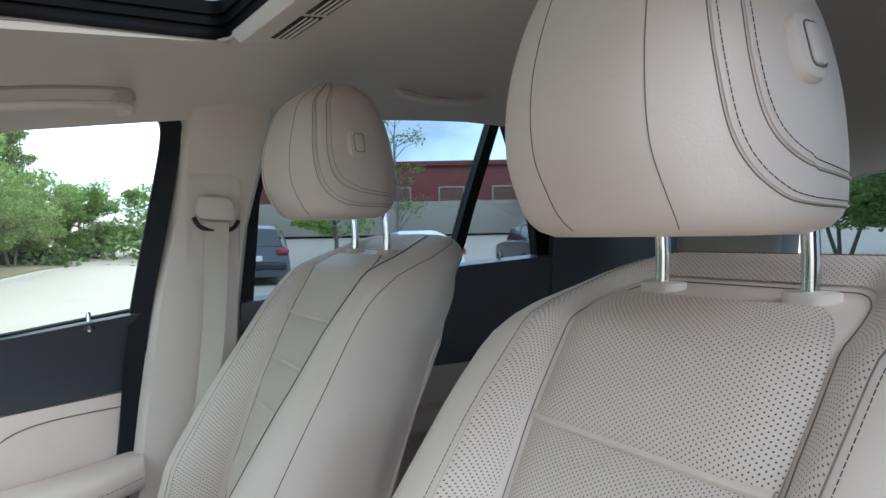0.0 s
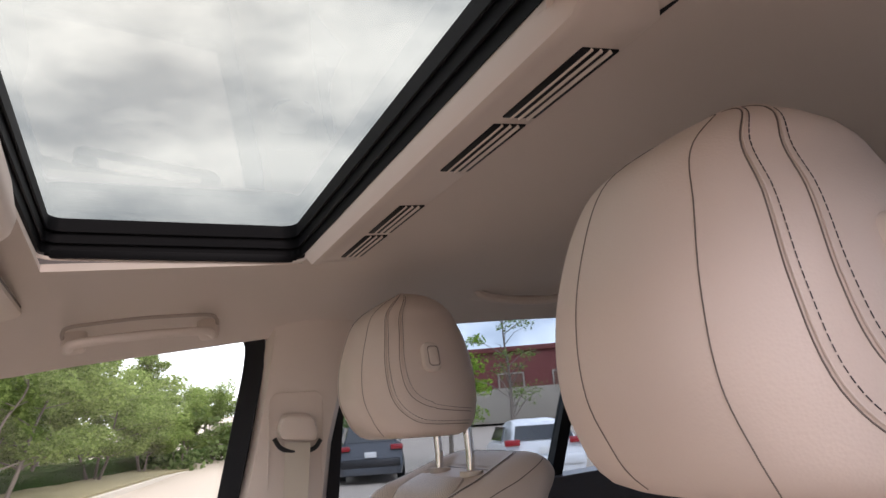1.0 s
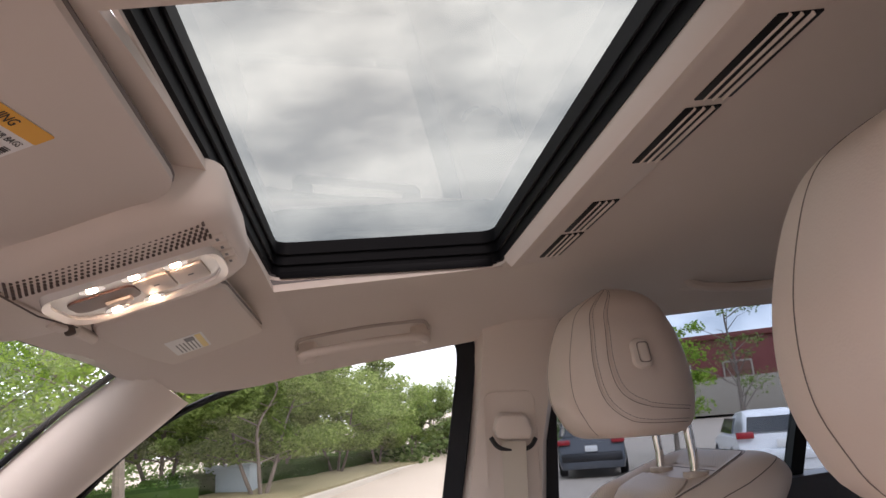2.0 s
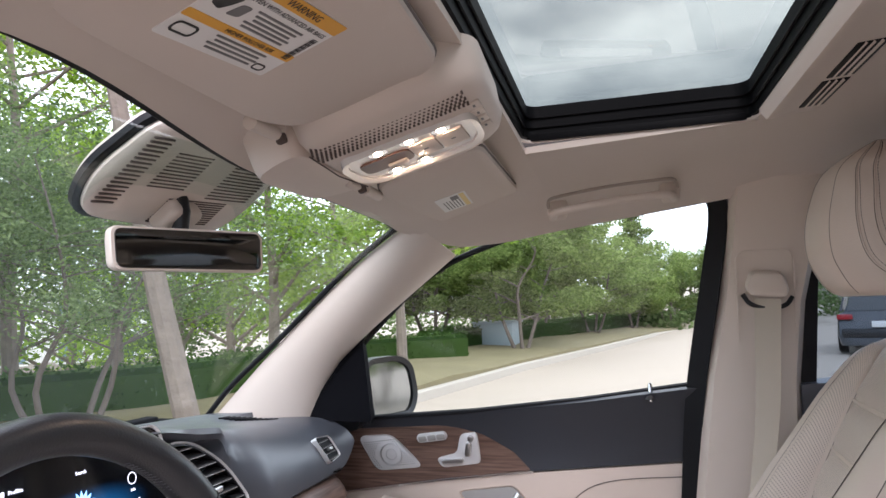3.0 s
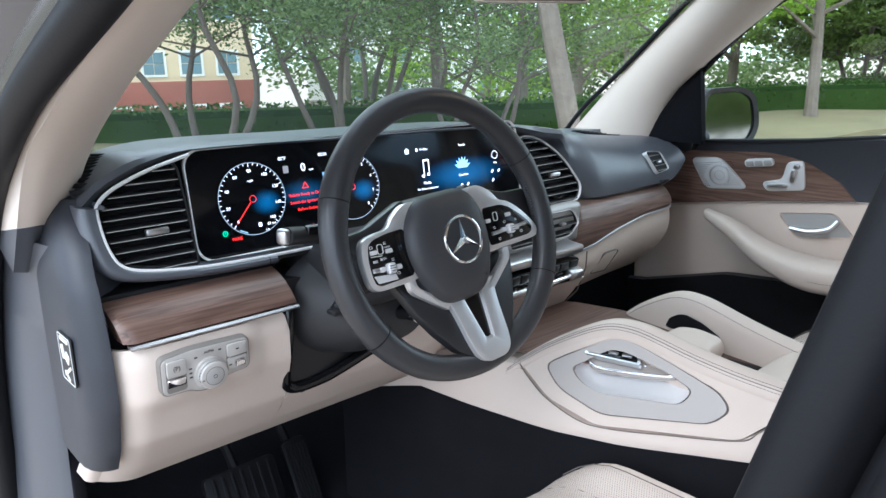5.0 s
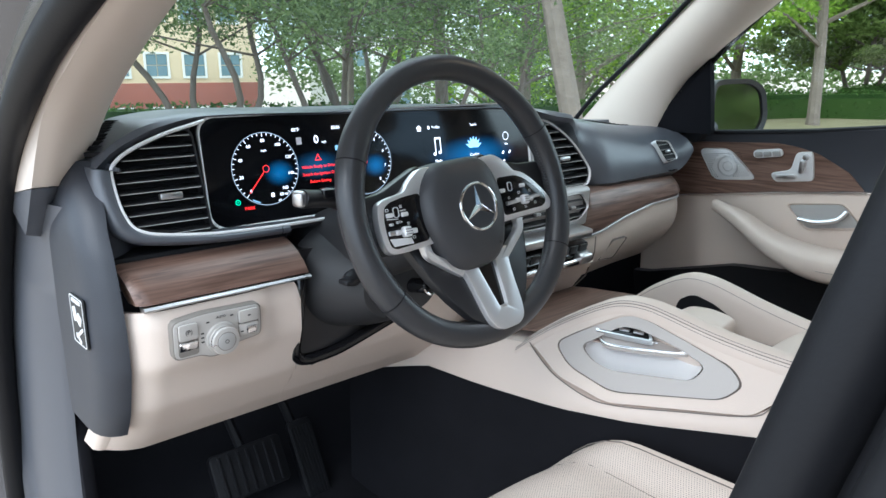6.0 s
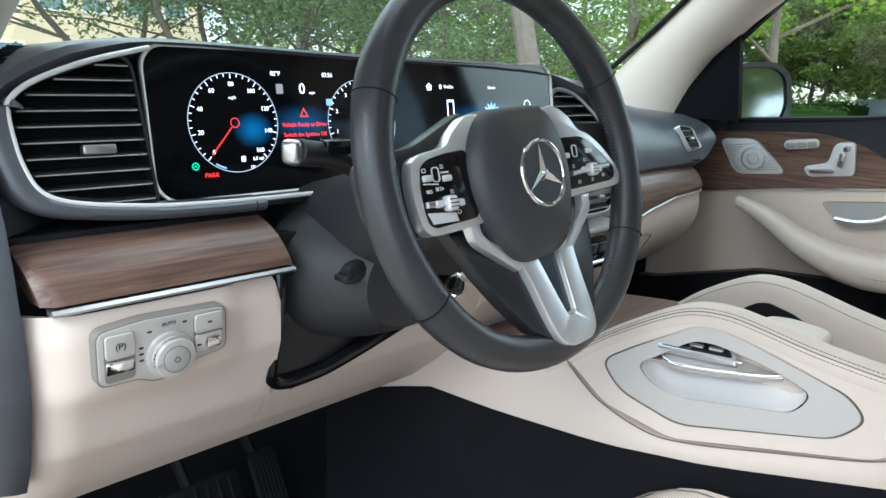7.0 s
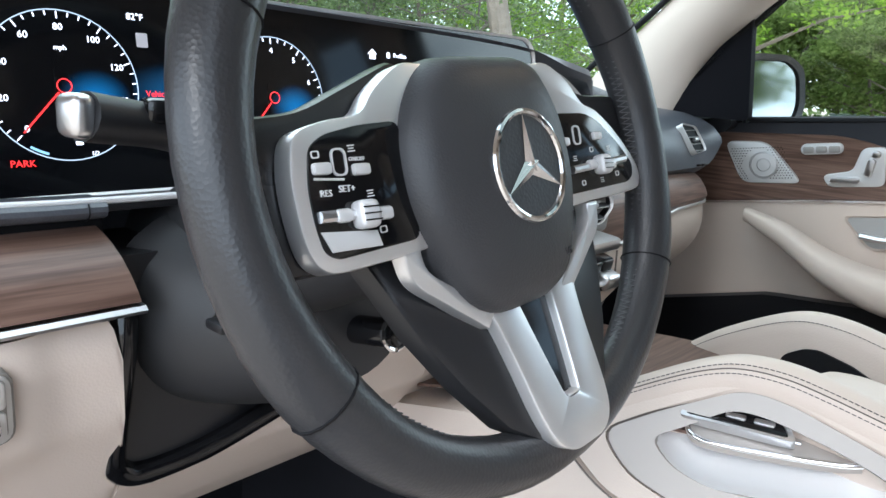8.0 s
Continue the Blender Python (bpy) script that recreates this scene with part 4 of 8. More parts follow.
def dashboard():
    t = thing("dashboard", "black soft dashboard with walnut trim and cream lower panels", "dashboard", (0.7, 0, 0.8))
    rings = []
    for y in steps(-0.70, 0.775, 80):
        zb = smooth(y, DY, BROW_Z)
        tip = lerp(y, [-0.7, -0.5, -0.32, -0.20, -0.05, 0.64, 0.72, 0.775], [0.60, 0.585, 0.560, 0.545, 0.540, 0.540, 0.535, 0.53])
        f0 = lerp(y, [-0.7, -0.32, -0.25, 0.70, 0.74, 0.775], [0.585, 0.572, 0.590, 0.590, 0.545, 0.51])
        f1 = lerp(y, [-0.7, -0.32, -0.25, 0.70, 0.74, 0.775], [0.535, 0.520, 0.560, 0.560, 0.505, 0.475])
        lip = lerp(y, [-0.14, -0.06, 0.62, 0.70], [1.0, 0.3, 0.3, 1.0])
        q = max(0.0, min(1.0, (-y - 0.20) / 0.08))
        q = q * q * (3 - 2 * q)
        foot = 1.055 + 0.045 * max(0.0, (-y - 0.62) / 0.08) ** 2
        back = 1.02 - 0.35 * abs(y) ** 2.2
        zend = 1.175
        side = max(0.0, (y - 0.72) / 0.055)
        hood = [(f1, foot), (f1 + (f0 - f1) * 0.5 - 0.004, 1.10), (f0, min(zb - 0.032, 1.225)), (tip + 0.006, zb - 0.020 * lip), (tip, zb - 0.011 * lip), (tip + 0.005, zb - 0.002), (tip + 0.03, zb + 0.0008)]
        # towards the passenger the hood gives way to one soft roll
        deep = tip + 0.06 - f1
        roll = [(f1 + 0.014, foot), (f1 + 0.002, foot + 0.010)] + [(f1 + deep * (1 - math.cos(radians(g))), foot + (zb - foot) * math.sin(radians(g))) for g in (18, 36, 54, 72, 90)]
        front = [(u[0] + (v[0] - u[0]) * q, u[1] + (v[1] - u[1]) * q) for u, v in zip(hood, roll)]
        rings.append([Vector((x, y, z)) for x, z in front + [(tip + 0.17, zb - 0.002 - 0.03 * side), (back - 0.12, max(zend + 0.005, zb - 0.045)), (back, zend), (back, 1.0), (0.64, 1.0)]])
    part("upper_pad", loft(rings), black_soft, t, "slate-black padded dashboard top")
    # defroster slots at the foot of the windscreen
    def pad_z(x, y):
        zb, far = lerp(y, DY, BROW_Z), 0.90 - 0.35 * abs(y) ** 2.2
        return lerp(x, [0.57, 0.71, far], [zb + 0.001, zb - 0.002 - 0.03 * max(0.0, (y - 0.72) / 0.055), max(1.18, zb - 0.045)])

    for k in range(10):
        for x, y, turn in ((0.79 - 0.011 * k, -0.565 - 0.004 * k, -20), (0.655 - 0.012 * k, 0.690 + 0.0066 * k, -30)):
            slope = math.degrees(math.atan2(pad_z(x - 0.01, y) - pad_z(x + 0.01, y), 0.02))
            part("defroster_slot", rbox(pose(x, y, pad_z(x, y) - 0.001, 0, slope, turn), (0.004, 0.03, 0.006), 0.001), rubber, t)
    # roll under the instruments, chrome line and walnut band on the driver's side
    ring_line = curve(VENT_LINE, 5)
    part("chrome_line", tube(ring_line, 0.0026, 10), ring_silver, t, "bright silver line round the vent and under the display")
    rings, wood_r, strip = [], [], []
    low_part = [p for i, p in enumerate(ring_line) if i >= 15 and p.y > 0.512]
    for i, p in enumerate(low_part):
        along = low_part[min(i + 1, len(low_part) - 1)] - low_part[max(i - 1, 0)]
        out = Vector((0, along.z, -along.y)).normalized()
        if out.z > 0.3 or (abs(out.z) <= 0.3 and out.y < 0):
            out = -out
        wide = 1.0 + 0.8 * max(0.0, out.y)
        rings.append([p + out * d * wide + Vector((-e, 0, 0)) for d, e in ((-0.001, -0.006), (0.0008, 0.0028), (0.0035, 0.0056), (0.0070, 0.0060), (0.0105, 0.0035), (0.0130, -0.0025), (0.0135, -0.030), (0.0, -0.030))])
    part("lower_roll", loft(rings), black_soft, t)
    part("roll_joint", tube([Vector((0.4825, 0.531, 1.0975)) + Vector((-e, 0, -d)) for d, e in ((0.0, 0.0045), (0.0035, 0.0062), (0.0070, 0.0065), (0.0105, 0.004), (0.013, -0.002))], 0.0006, 5), rubber, t)
    part("display_shelf", rbox(pose(0.512, 0.520, 1.0925), (0.056, 0.19, 0.006), 0.002), black_plastic, t)
    # black block put in for the shade between roll and wood band
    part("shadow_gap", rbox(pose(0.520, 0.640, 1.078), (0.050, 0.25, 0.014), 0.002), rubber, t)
    for f in steps(0, 1, 24):
        row = []
        for x, z in ((0.52, 1.080), (0.492, 1.0785), (0.483, 1.0755), (0.470, 1.0705), (0.457, 1.0625), (0.447, 1.052), (0.4405, 1.042), (0.438, 1.0345), (0.47, 1.031)):
            ya, yb = 0.514 + 0.15 * (z - 1.03), 0.752 + 0.19 * (z - 1.03)
            e = max(0.0, (f - 0.95) / 0.05)
            row.append(Vector((x + 0.008 * e * e, ya + (yb - ya) * f, z)))
        wood_r.append(row)
        strip.append([Vector((x, 0.512 + 0.235 * f, z)) for x, z in ((0.452, 1.0255), (0.4365, 1.0262), (0.4345, 1.0290), (0.4375, 1.0318), (0.452, 1.0325))])
    part("wood_band", loft(wood_r), walnut, t, "open-pore brown walnut band")
    part("silver_strip", loft(strip), satin, t, "thin satin silver strip under the wood")

    # cream knee panel, cut out round the steering column
    def top(y):
        return lerp(y, [0.20, 0.27, 0.345, 0.435, 0.500, 0.518, 0.5255, 0.5285, 0.533, 0.80], [0.985, 0.962, 0.922, 0.895, 0.886, 0.890, 0.903, 1.0, 1.0235, 1.0235])

    def knee(y, f):
        low = 0.783
        z = low + (top(y) - low) * f
        x = lerp(z, [0.783, 0.82, 0.88, 0.95, 1.0, 1.0235], [0.560, 0.520, 0.470, 0.442, 0.440, 0.447])
        x += 0.03 * max(0, (y - 0.725) / 0.05) ** 2
        # padded swelling round the switch panel, with a soft step below and beside it
        edge = 1 / (1 + math.exp(-(z - 0.938 - 0.10 * max(0.0, 0.62 - y)) / 0.006)) / (1 + math.exp((0.580 - y) / 0.006)) / (1 + math.exp((y - 0.745) / 0.012))
        return Vector((x - 0.0075 * edge, y, z))

    ys = steps(0.20, 0.50, 16) + steps(0.505, 0.545, 12) + steps(0.552, 0.775, 34)
    part("knee_panel", sheet(knee, ys, steps(0, 1, 34), -0.012), leather, t, "cream lower panel with headlamp switches")
    part("knee_corner", loft([[knee(0.775, f) + Vector((dx, dy, 0)) for dx, dy in ((0, 0), (0.004, 0.008), (0.014, 0.014), (0.05, 0.016), (0.05, -0.01))] for f in steps(0.0, 0.30, 8)]), leather, t)
    part("cutout_border", tube(curve([(0.455, 0.520, 1.024), (0.452, 0.523, 1.0), (0.455, 0.5275, 0.96), (0.464, 0.530, 0.912), (0.468, 0.524, 0.896), (0.469, 0.508, 0.888), (0.468, 0.47, 0.889), (0.464, 0.435, 0.897), (0.456, 0.345, 0.925)], 8), 0.0095, 10), piano, t)
    # black end cap with the pictogram label
    def end_x(z):
        return lerp(z, [0.842, 0.88, 0.95, 1.0, 1.021, 1.06, 1.10, 1.15, 1.21], [0.500, 0.474, 0.448, 0.447, 0.450, 0.456, 0.466, 0.492, 0.55])

    part("end_cap", loft([[Vector((end_x(z) + dx, y - 0.012 * max(0.0, (z - 1.12) / 0.09), z)) for dx, y in ((0.0, 0.7665), (0.002, 0.776), (0.009, 0.787), (0.020, 0.7945), (0.036, 0.7995), (0.055, 0.8015), (max(0.08, 0.625 - end_x(z) - 0.10 * max(0, z - 1.0)), 0.8035), (max(0.085, 0.635 - end_x(z) - 0.10 * max(0, z - 1.0)), 0.795), (0.055, 0.76))] for z in steps(0.842, 1.205, 36)]), black_door, t)
    at = (0.512, 0.8045, 1.010)
    m = plane(at, (-0.98, -0.035, 0), (0.14, 0, 1))
    if (m.to_3x3() @ Vector((0, 0, 1))).y < 0:
        m = plane(at, (0.98, 0.035, 0), (0.14, 0, 1))
    lab = part("warning_label", plate(rrect(0.052, 0.066, 0.004), m, 0.002), ink, t, "black warning label with a white pictogram")
    for px, py, sx, sy, rz in ((0, 0.026, 0.034, 0.005, 0), (-0.010, 0.008, 0.011, 0.019, 15), (0.006, 0.003, 0.014, 0.014, -30), (0.002, -0.016, 0.032, 0.0045, 30), (-0.004, -0.024, 0.020, 0.004, -30)):
        part("pictogram_bar", plate(rrect(sx, sy, 0.002), m @ pose(px, py, 0.001, 0, 0, rz), 0.001), white_print, lab)
    part("label_edge", ring_plate(rrect(0.050, 0.064, 0.004), rrect(0.0475, 0.0615, 0.004), m @ Matrix.Translation((0, 0, 0.0008)), 0.0006), white_print, lab)

    # passenger side: walnut band over cream glovebox
    wood_r, line, box = [], [], []
    for y in steps(-0.665, -0.02, 50):
        lo = lerp(y, [-0.665, -0.47, -0.36, -0.27, -0.20, -0.02], [1.004, 0.999, 0.985, 0.966, 0.960, 0.985])
        hi = lerp(y, [-0.665, -0.62, -0.415, -0.206, -0.02], [1.046, 1.050, 1.056, 1.056, 1.060])
        x = 0.502 - 0.012 * math.cos(y * 4) + 0.05 * max(0, (-y - 0.58) / 0.085) ** 2
        wood_r.append([Vector((px, y, pz)) for px, pz in ((x + 0.06, hi + 0.006), (x + 0.028, hi + 0.001), (x + 0.015, hi - 0.008), (x + 0.003, (lo + hi) / 2), (x - 0.002, lo + 0.012), (x + 0.002, lo + 0.003), (x + 0.05, lo))])
        line.append(Vector((x + 0.002, y, lo)))
        zl = lerp(y, [-0.665, -0.45, -0.15, -0.02], [0.840, 0.838, 0.826, 0.82])
        row = []
        for f in steps(0, 1, 9):
            z = lo - 0.003 + (zl - lo) * f
            row.append(Vector((x + 0.006 + 0.018 * math.sin(math.pi * min(1, f * 1.2)) * -0.6 + 0.09 * f ** 2.2, y, z)))
        box.append(row + [Vector((x + 0.2, y, zl)), Vector((x + 0.2, y, lo))])
    part("wood_band", loft(wood_r), walnut, t, "open-pore brown walnut band")
    part("chrome_line", tube(line, 0.0032, 6), satin, t)
    part("glovebox", loft(box), leather, t, "cream leather-covered glovebox")
    m = plane((0.5035, -0.318, 0.915), (0, -1, 0), (-0.40, 0, 0.92))
    gh = rounded([(-0.040, -0.026), (0.020, -0.030), (0.042, 0.026), (-0.012, 0.026)], 0.008)
    hb = part("glovebox_handle", ring_plate(gh, [(x * 0.95, y * 0.94) for x, y in gh], m, 0.006, proud=-0.003), seam_mat, t)
    part("handle_pad", plate([(x * 0.94, y * 0.93) for x, y in gh], m @ Matrix.Translation((0, 0, -0.0005)), 0.004, 0.001), leather, hb)
    part("glovebox_seam", tube([(0.484 + 0.0, -0.225, 0.962), (0.478, -0.215, 0.93), (0.484, -0.195, 0.88), (0.52, -0.18, 0.835)], 0.0015, 5), seam_mat, t)
    return t


dashboard()

SCREEN = plane((0.538, 0.281, 1.174), (0, -1, 0), (0.148, 0, 0.989))


def vent(name_label, outline, m, slats, handle_at, framed=True, sunk=0.018):
    """An oval vent: chrome ring, black bowl, slats and a chrome thumb piece."""
    t = thing("air_vent", name_label, "air vent", m.translation)
    outer = rounded(outline, 0.035 if slats > 5 else 0.012, 5)
    c = sum((Vector(p) for p in outer), Vector((0, 0))) / len(outer)
    inner = [tuple(c + (Vector(p) - c) * 0.970) for p in outer]
    if framed:
        part("ring", ring_plate(outer, inner, m @ Matrix.Translation((0, 0, 0.004)), 0.02, proud=-0.003), ring_silver, t, "bright silver ring")
    part("bowl", plate(inner, m @ Matrix.Translation((0, 0, -sunk)), 0.004), rubber, t)
    part("throat", ring_plate([tuple(c + (Vector(p) - c) * 0.966) for p in outer], [tuple(c + (Vector(p) - c) * 0.93) for p in outer], m @ Matrix.Translation((0, 0, 0.0)), 0.03), black_plastic, t)
    y0, y1 = min(p[1] for p in outer), max(p[1] for p in outer)
    for k in range(slats):
        y = y0 + (y1 - y0) * (k + 0.7) / (slats + 0.4)
        xs = []
        for i in range(len(outer)):
            p, q = outer[i], outer[(i + 1) % len(outer)]
            if (p[1] - y) * (q[1] - y) <= 0 and p[1] != q[1]:
                xs.append(p[0] + (q[0] - p[0]) * (y - p[1]) / (q[1] - p[1]))
        if len(xs) < 2:
            continue
        xa, xb = min(xs) + 0.006, max(xs) - 0.006
        if xb - xa > 0.02:
            s = part("slat", rbox(m @ pose((xa + xb) / 2, y, -0.006, 28, 0, 0), (xb - xa, 0.0026, 0.018), 0.0009), black_plastic, t)
            # thin silver line drawn as the highlight on the slat's edge
            part("slat_highlight", tube([m @ Vector((xa + 0.002, y - 0.0042, 0.0018)), m @ Vector((xb - 0.002, y - 0.0042, 0.0018))], 0.0007, 5), silver_paint, s)
    part("thumb_piece", rbox(m @ pose(handle_at[0], handle_at[1], 0.003, 8, 0, 0), (0.030 if slats > 5 else 0.014, 0.009 if slats > 5 else 0.006, 0.010), 0.002), satin, t, "satin chrome thumb piece")
    part("thumb_shadow_bar", rbox(m @ pose(handle_at[0] + 0.002, handle_at[1] - 0.048, -0.004, 20, 0, 0), (0.030, 0.004, 0.010), 0.001), piano, t)
    return t


mv = plane((0.5195, 0.69, 1.17), (0, -1, 0), (0.322, 0, 0.947))
# outline in the plane: x towards the passenger, y up
vent("oval dashboard air vent with dark slats and a silver ring", [(min(0.067, 0.69 - y), (z - 1.17) * 1.056) for x, y, z in VENT_LINE[:11]] + [(0.0675, -0.074)], mv, 10, (0.016, -0.017), False)
mv = plane((0.535, -0.14, 1.150), (0, -1, 0), (0.25, 0, 0.968))
vent("oval dashboard air vent with dark slats and a chrome ring", [(-0.075, 0.075), (-0.010, 0.066), (0.060, 0.018), (0.105, -0.050), (0.088, -0.080), (-0.015, -0.084), (-0.075, -0.080)], mv, 9, (0.02, -0.018))
mv = plane((0.5415, -0.575, 1.115), (0.06, -0.998, 0), (0.48, 0, 0.88))
vent("small square air vent beside the door", [(-0.040, 0.034), (0.028, 0.027), (0.040, -0.022), (-0.022, -0.028)], mv, 4, (0.004, 0.0), True, 0.002)
mv = plane((0.478, -0.128, 1.040), (0, -1, 0), (0.12, 0, 0.99))
vent("small square centre air vent with silver frame", [(-0.050, 0.026), (0.036, 0.026), (0.056, -0.004), (0.022, -0.028), (-0.050, -0.028)], mv, 3, (0.0, 0.0))
mv = plane((0.478, -0.02, 1.040), (0, -1, 0), (0.12, 0, 0.99))
vent("small square centre air vent with silver frame", [(-0.050, 0.026), (0.046, 0.026), (0.046, -0.028), (-0.050, -0.028)], mv, 3, (0.0, 0.0))
mv = plane((0.478, 0.09, 1.040), (0, -1, 0), (0.12, 0, 0.99))
vent("small square centre air vent with silver frame", [(-0.036, 0.026), (0.050, 0.026), (0.050, -0.028), (-0.022, -0.028), (-0.054, -0.004)], mv, 3, (0.0, 0.0))


def centre_stack():
    t = thing("climate_panel", "silver climate control bar with black keys below the centre vents", "control panel", (0.46, 0, 0.95))
    for y in (0.0,):
        part("silver_surround", rbox(pose(0.500, 0.0, 1.035, 0, -6, 0), (0.03, 0.40, 0.085), 0.010, segments=3), silver_paint, t)
        part("silver_shelf", rbox(pose(0.470, 0.0, 0.990, 0, -6, 0), (0.05, 0.33, 0.018), 0.006), satin, t)
        part("key_bed", rbox(pose(0.462, -0.01, 0.961, 0, -14, 0), (0.03, 0.28, 0.026), 0.005), piano, t)
        for k in range(9):
            part("key", rbox(pose(0.444, -0.128 + 0.029 * k, 0.961, 0, -14, 0), (0.004, 0.024, 0.018), 0.002), black_plastic, t)
        part("silver_rocker_bar", rbox(pose(0.446, -0.01, 0.938, 0, -20, 0), (0.022, 0.29, 0.014), 0.005, segments=3), chrome, t)
        part("silver_rocker_end", rbox(pose(0.442, -0.128, 0.942, 0, -20, 0), (0.024, 0.036, 0.022), 0.005, segments=3), satin, t)
        part("lower_face", sheet(lambda y, f: Vector((0.455 + 0.10 * f, y, 0.93 - 0.13 * f)), steps(-0.17, 0.20, 6), steps(0, 1, 4), -0.01), leather, t)


centre_stack()


def display():
    """One long glass panel with two lit displays behind it."""
    t = thing("instrument_display", "long black glass panel with lit instrument dials and media screen", "display", (0.53, 0.28, 1.1))
    m = SCREEN
    o = rrect(0.668, 0.156, 0.024, 6)
    part("housing", plate([(x * 1.012, y * 1.04) for x, y in o], m, 0.03), black_plastic, t)
    part("bezel", ring_plate([(x * 1.0085, y * 1.034) for x, y in o], o, m @ Matrix.Translation((0, 0, 0.005)), 0.01, proud=-0.002), ring_silver, t, "thin bright silver bezel")
    part("glass", plate(o, m @ Matrix.Translation((0, 0, 0.0015)), 0.004), screen_black, t, "glossy black cover glass")

    def at(u, v, lift=0.0024):
        return m @ Matrix.Translation((u, v, lift))

    def say(text, u, v, size, mt, align="CENTER"):
        return lettering(text, size, at(u, v), mt, t, align, depth=0.0001)

    def dial(u, v, r, marks, needle, name):
        # ring and ticks
        part("dial_ring", tube([at(u, v) @ Vector((r * math.cos(a), r * math.sin(a), 0)) for a in steps(0, 2 * math.pi, 56)[:-1]], 0.0004, 4, loop=True), lit_ring, t)
        bm = bmesh.new()
        for k in range(33):
            a = radians(228 - 276 * k / 32)
            l = 0.005 if k % 4 == 0 else 0.003
            mm = at(u, v) @ pose(0, 0, 0, 0, 0, math.degrees(a))
            rbox(mm @ pose(r - 0.001 - l / 2, 0, 0), (l, 0.0007, 0.0003), 0, bm)
        part("dial_ticks", bm, lit_white, t)
        for k, s in enumerate(marks):
            a = radians(228 - 276 * k / (len(marks) - 1))
            say(s, u + (r - 0.012) * math.cos(a), v + (r - 0.012) * math.sin(a), 0.0068, lit_white)
        mm = at(u, v, 0.0028) @ pose(0, 0, 0, 0, 0, needle)
        part("needle", rbox(mm @ pose(r * 0.48, 0, 0), (r * 0.72, 0.0012, 0.0003), 0), lit_red, t)
        part("needle_hub", tube([at(u, v, 0.0026) @ Vector((0.0050 * math.cos(a), 0.0050 * math.sin(a), 0)) for a in steps(0, 2 * math.pi, 18)[:-1]], 0.0004, 4, loop=True), lit_red, t)
        part("dial_glow", plate(rrect(0.056, 0.044, 0.004), at(u + 0.022, v - 0.008, 0.0020), 0.0003), display_fade, t)

    dial(-0.2405, 0.000, 0.0535, ["0", "20", "40", "60", "80", "100", "120", "140", "160"], 228, "speed")
    dial(-0.063, -0.004, 0.0535, ["0", "1", "2", "3", "4", "5", "6", "7", "8"], 228, "revs")
    say("mph", -0.2405, 0.027, 0.005, lit_white)
    say("PARK", -0.2735, -0.055, 0.0068, lit_red)
    say("82°F", -0.184, 0.054, 0.0070, lit_white)
    say("03:56", -0.112, 0.054, 0.0070, lit_white)
    say("0", -0.1496, 0.037, 0.018, lit_white)
    say("mph", -0.136, 0.033, 0.0045, lit_white)
    say("Vehicle Ready to Drive", -0.150, -0.004, 0.0066, lit_red)
    say("Switch the Ignition Off", -0.150, -0.0155, 0.0066, lit_red)
    say("Before Exiting", -0.150, -0.027, 0.0066, lit_red)
    say("63 mi", -0.216, -0.040, 0.0060, lit_white)
    say("1/2", -0.224, -0.049, 0.0045, lit_white)
    tri = [(0.0, 0.0055), (-0.006, -0.005), (0.006, -0.005)]
    part("warning_triangle", ring_plate(tri, [(x * 0.7, y * 0.66 - 0.0004) for x, y in tri], at(-0.150, 0.010), 0.0003), lit_red, t)
    part("limit_sign", plate(rrect(0.009, 0.011, 0.001), at(-0.180, 0.037), 0.0003), surface("sign_white", (0.75, 0.72, 0.78), 0.5, relief=0), t)
    part("blue_tile", plate(rrect(0.009, 0.008, 0.001), at(-0.112, 0.022), 0.0003), lit_cyan, t)
    part("eco_ring", tube([at(-0.291, -0.0445) @ Vector((0.0036 * math.cos(a), 0.0036 * math.sin(a), 0)) for a in steps(0, 2 * math.pi, 14)[:-1]], 0.0004, 4, loop=True), lit_green, t)
    say("A", -0.291, -0.0445, 0.0042, lit_green)
    part("fuel_arc", tube([at(-0.2405, 0.0) @ Vector((0.051 * math.cos(a), 0.051 * math.sin(a), 0)) for a in steps(radians(238), radians(252), 6)], 0.0009, 4), lit_cyan, t)
    part("fuel_icon", plate(rrect(0.005, 0.006, 0.0008), at(-0.2345, -0.0395), 0.0003), lit_white, t)
    part("blue_band", plate(rrect(0.105, 0.050, 0.002), at(-0.152, -0.002, 0.0018), 0.0003), display_dim, t)
    # media screen
    part("media_glow", plate(rrect(0.24, 0.074, 0.004), at(0.186, -0.010, 0.0018), 0.0003), display_fade, t)
    say("Profiles", 0.087, 0.043, 0.0062, lit_white, "LEFT")
    say("Search", 0.180, 0.043, 0.0062, lit_white, "LEFT")
    say("Media", 0.097, -0.017, 0.0070, lit_white)
    say("No Device Connected", 0.097, -0.027, 0.0052, lit_white)
    say("Comfort", 0.186, -0.012, 0.0066, lit_white)
    say("Info", 0.272, 0.002, 0.0055, lit_white)
    house = [(0, 0.005), (-0.006, 0), (-0.004, 0), (-0.004, -0.005), (0.004, -0.005), (0.004, 0), (0.006, 0)]
    part("home_icon", plate(house, at(0.058, 0.043), 0.0003), lit_white, t)
    part("profile_icon", plate(rrect(0.004, 0.006, 0.0015), at(0.080, 0.043), 0.0003), lit_white, t)
    part("note_stem", plate(rrect(0.0016, 0.026, 0.0005), at(0.092, 0.009), 0.0003), lit_white, t)
    part("note_stem", plate(rrect(0.0016, 0.026, 0.0005), at(0.104, 0.011), 0.0003), lit_white, t)
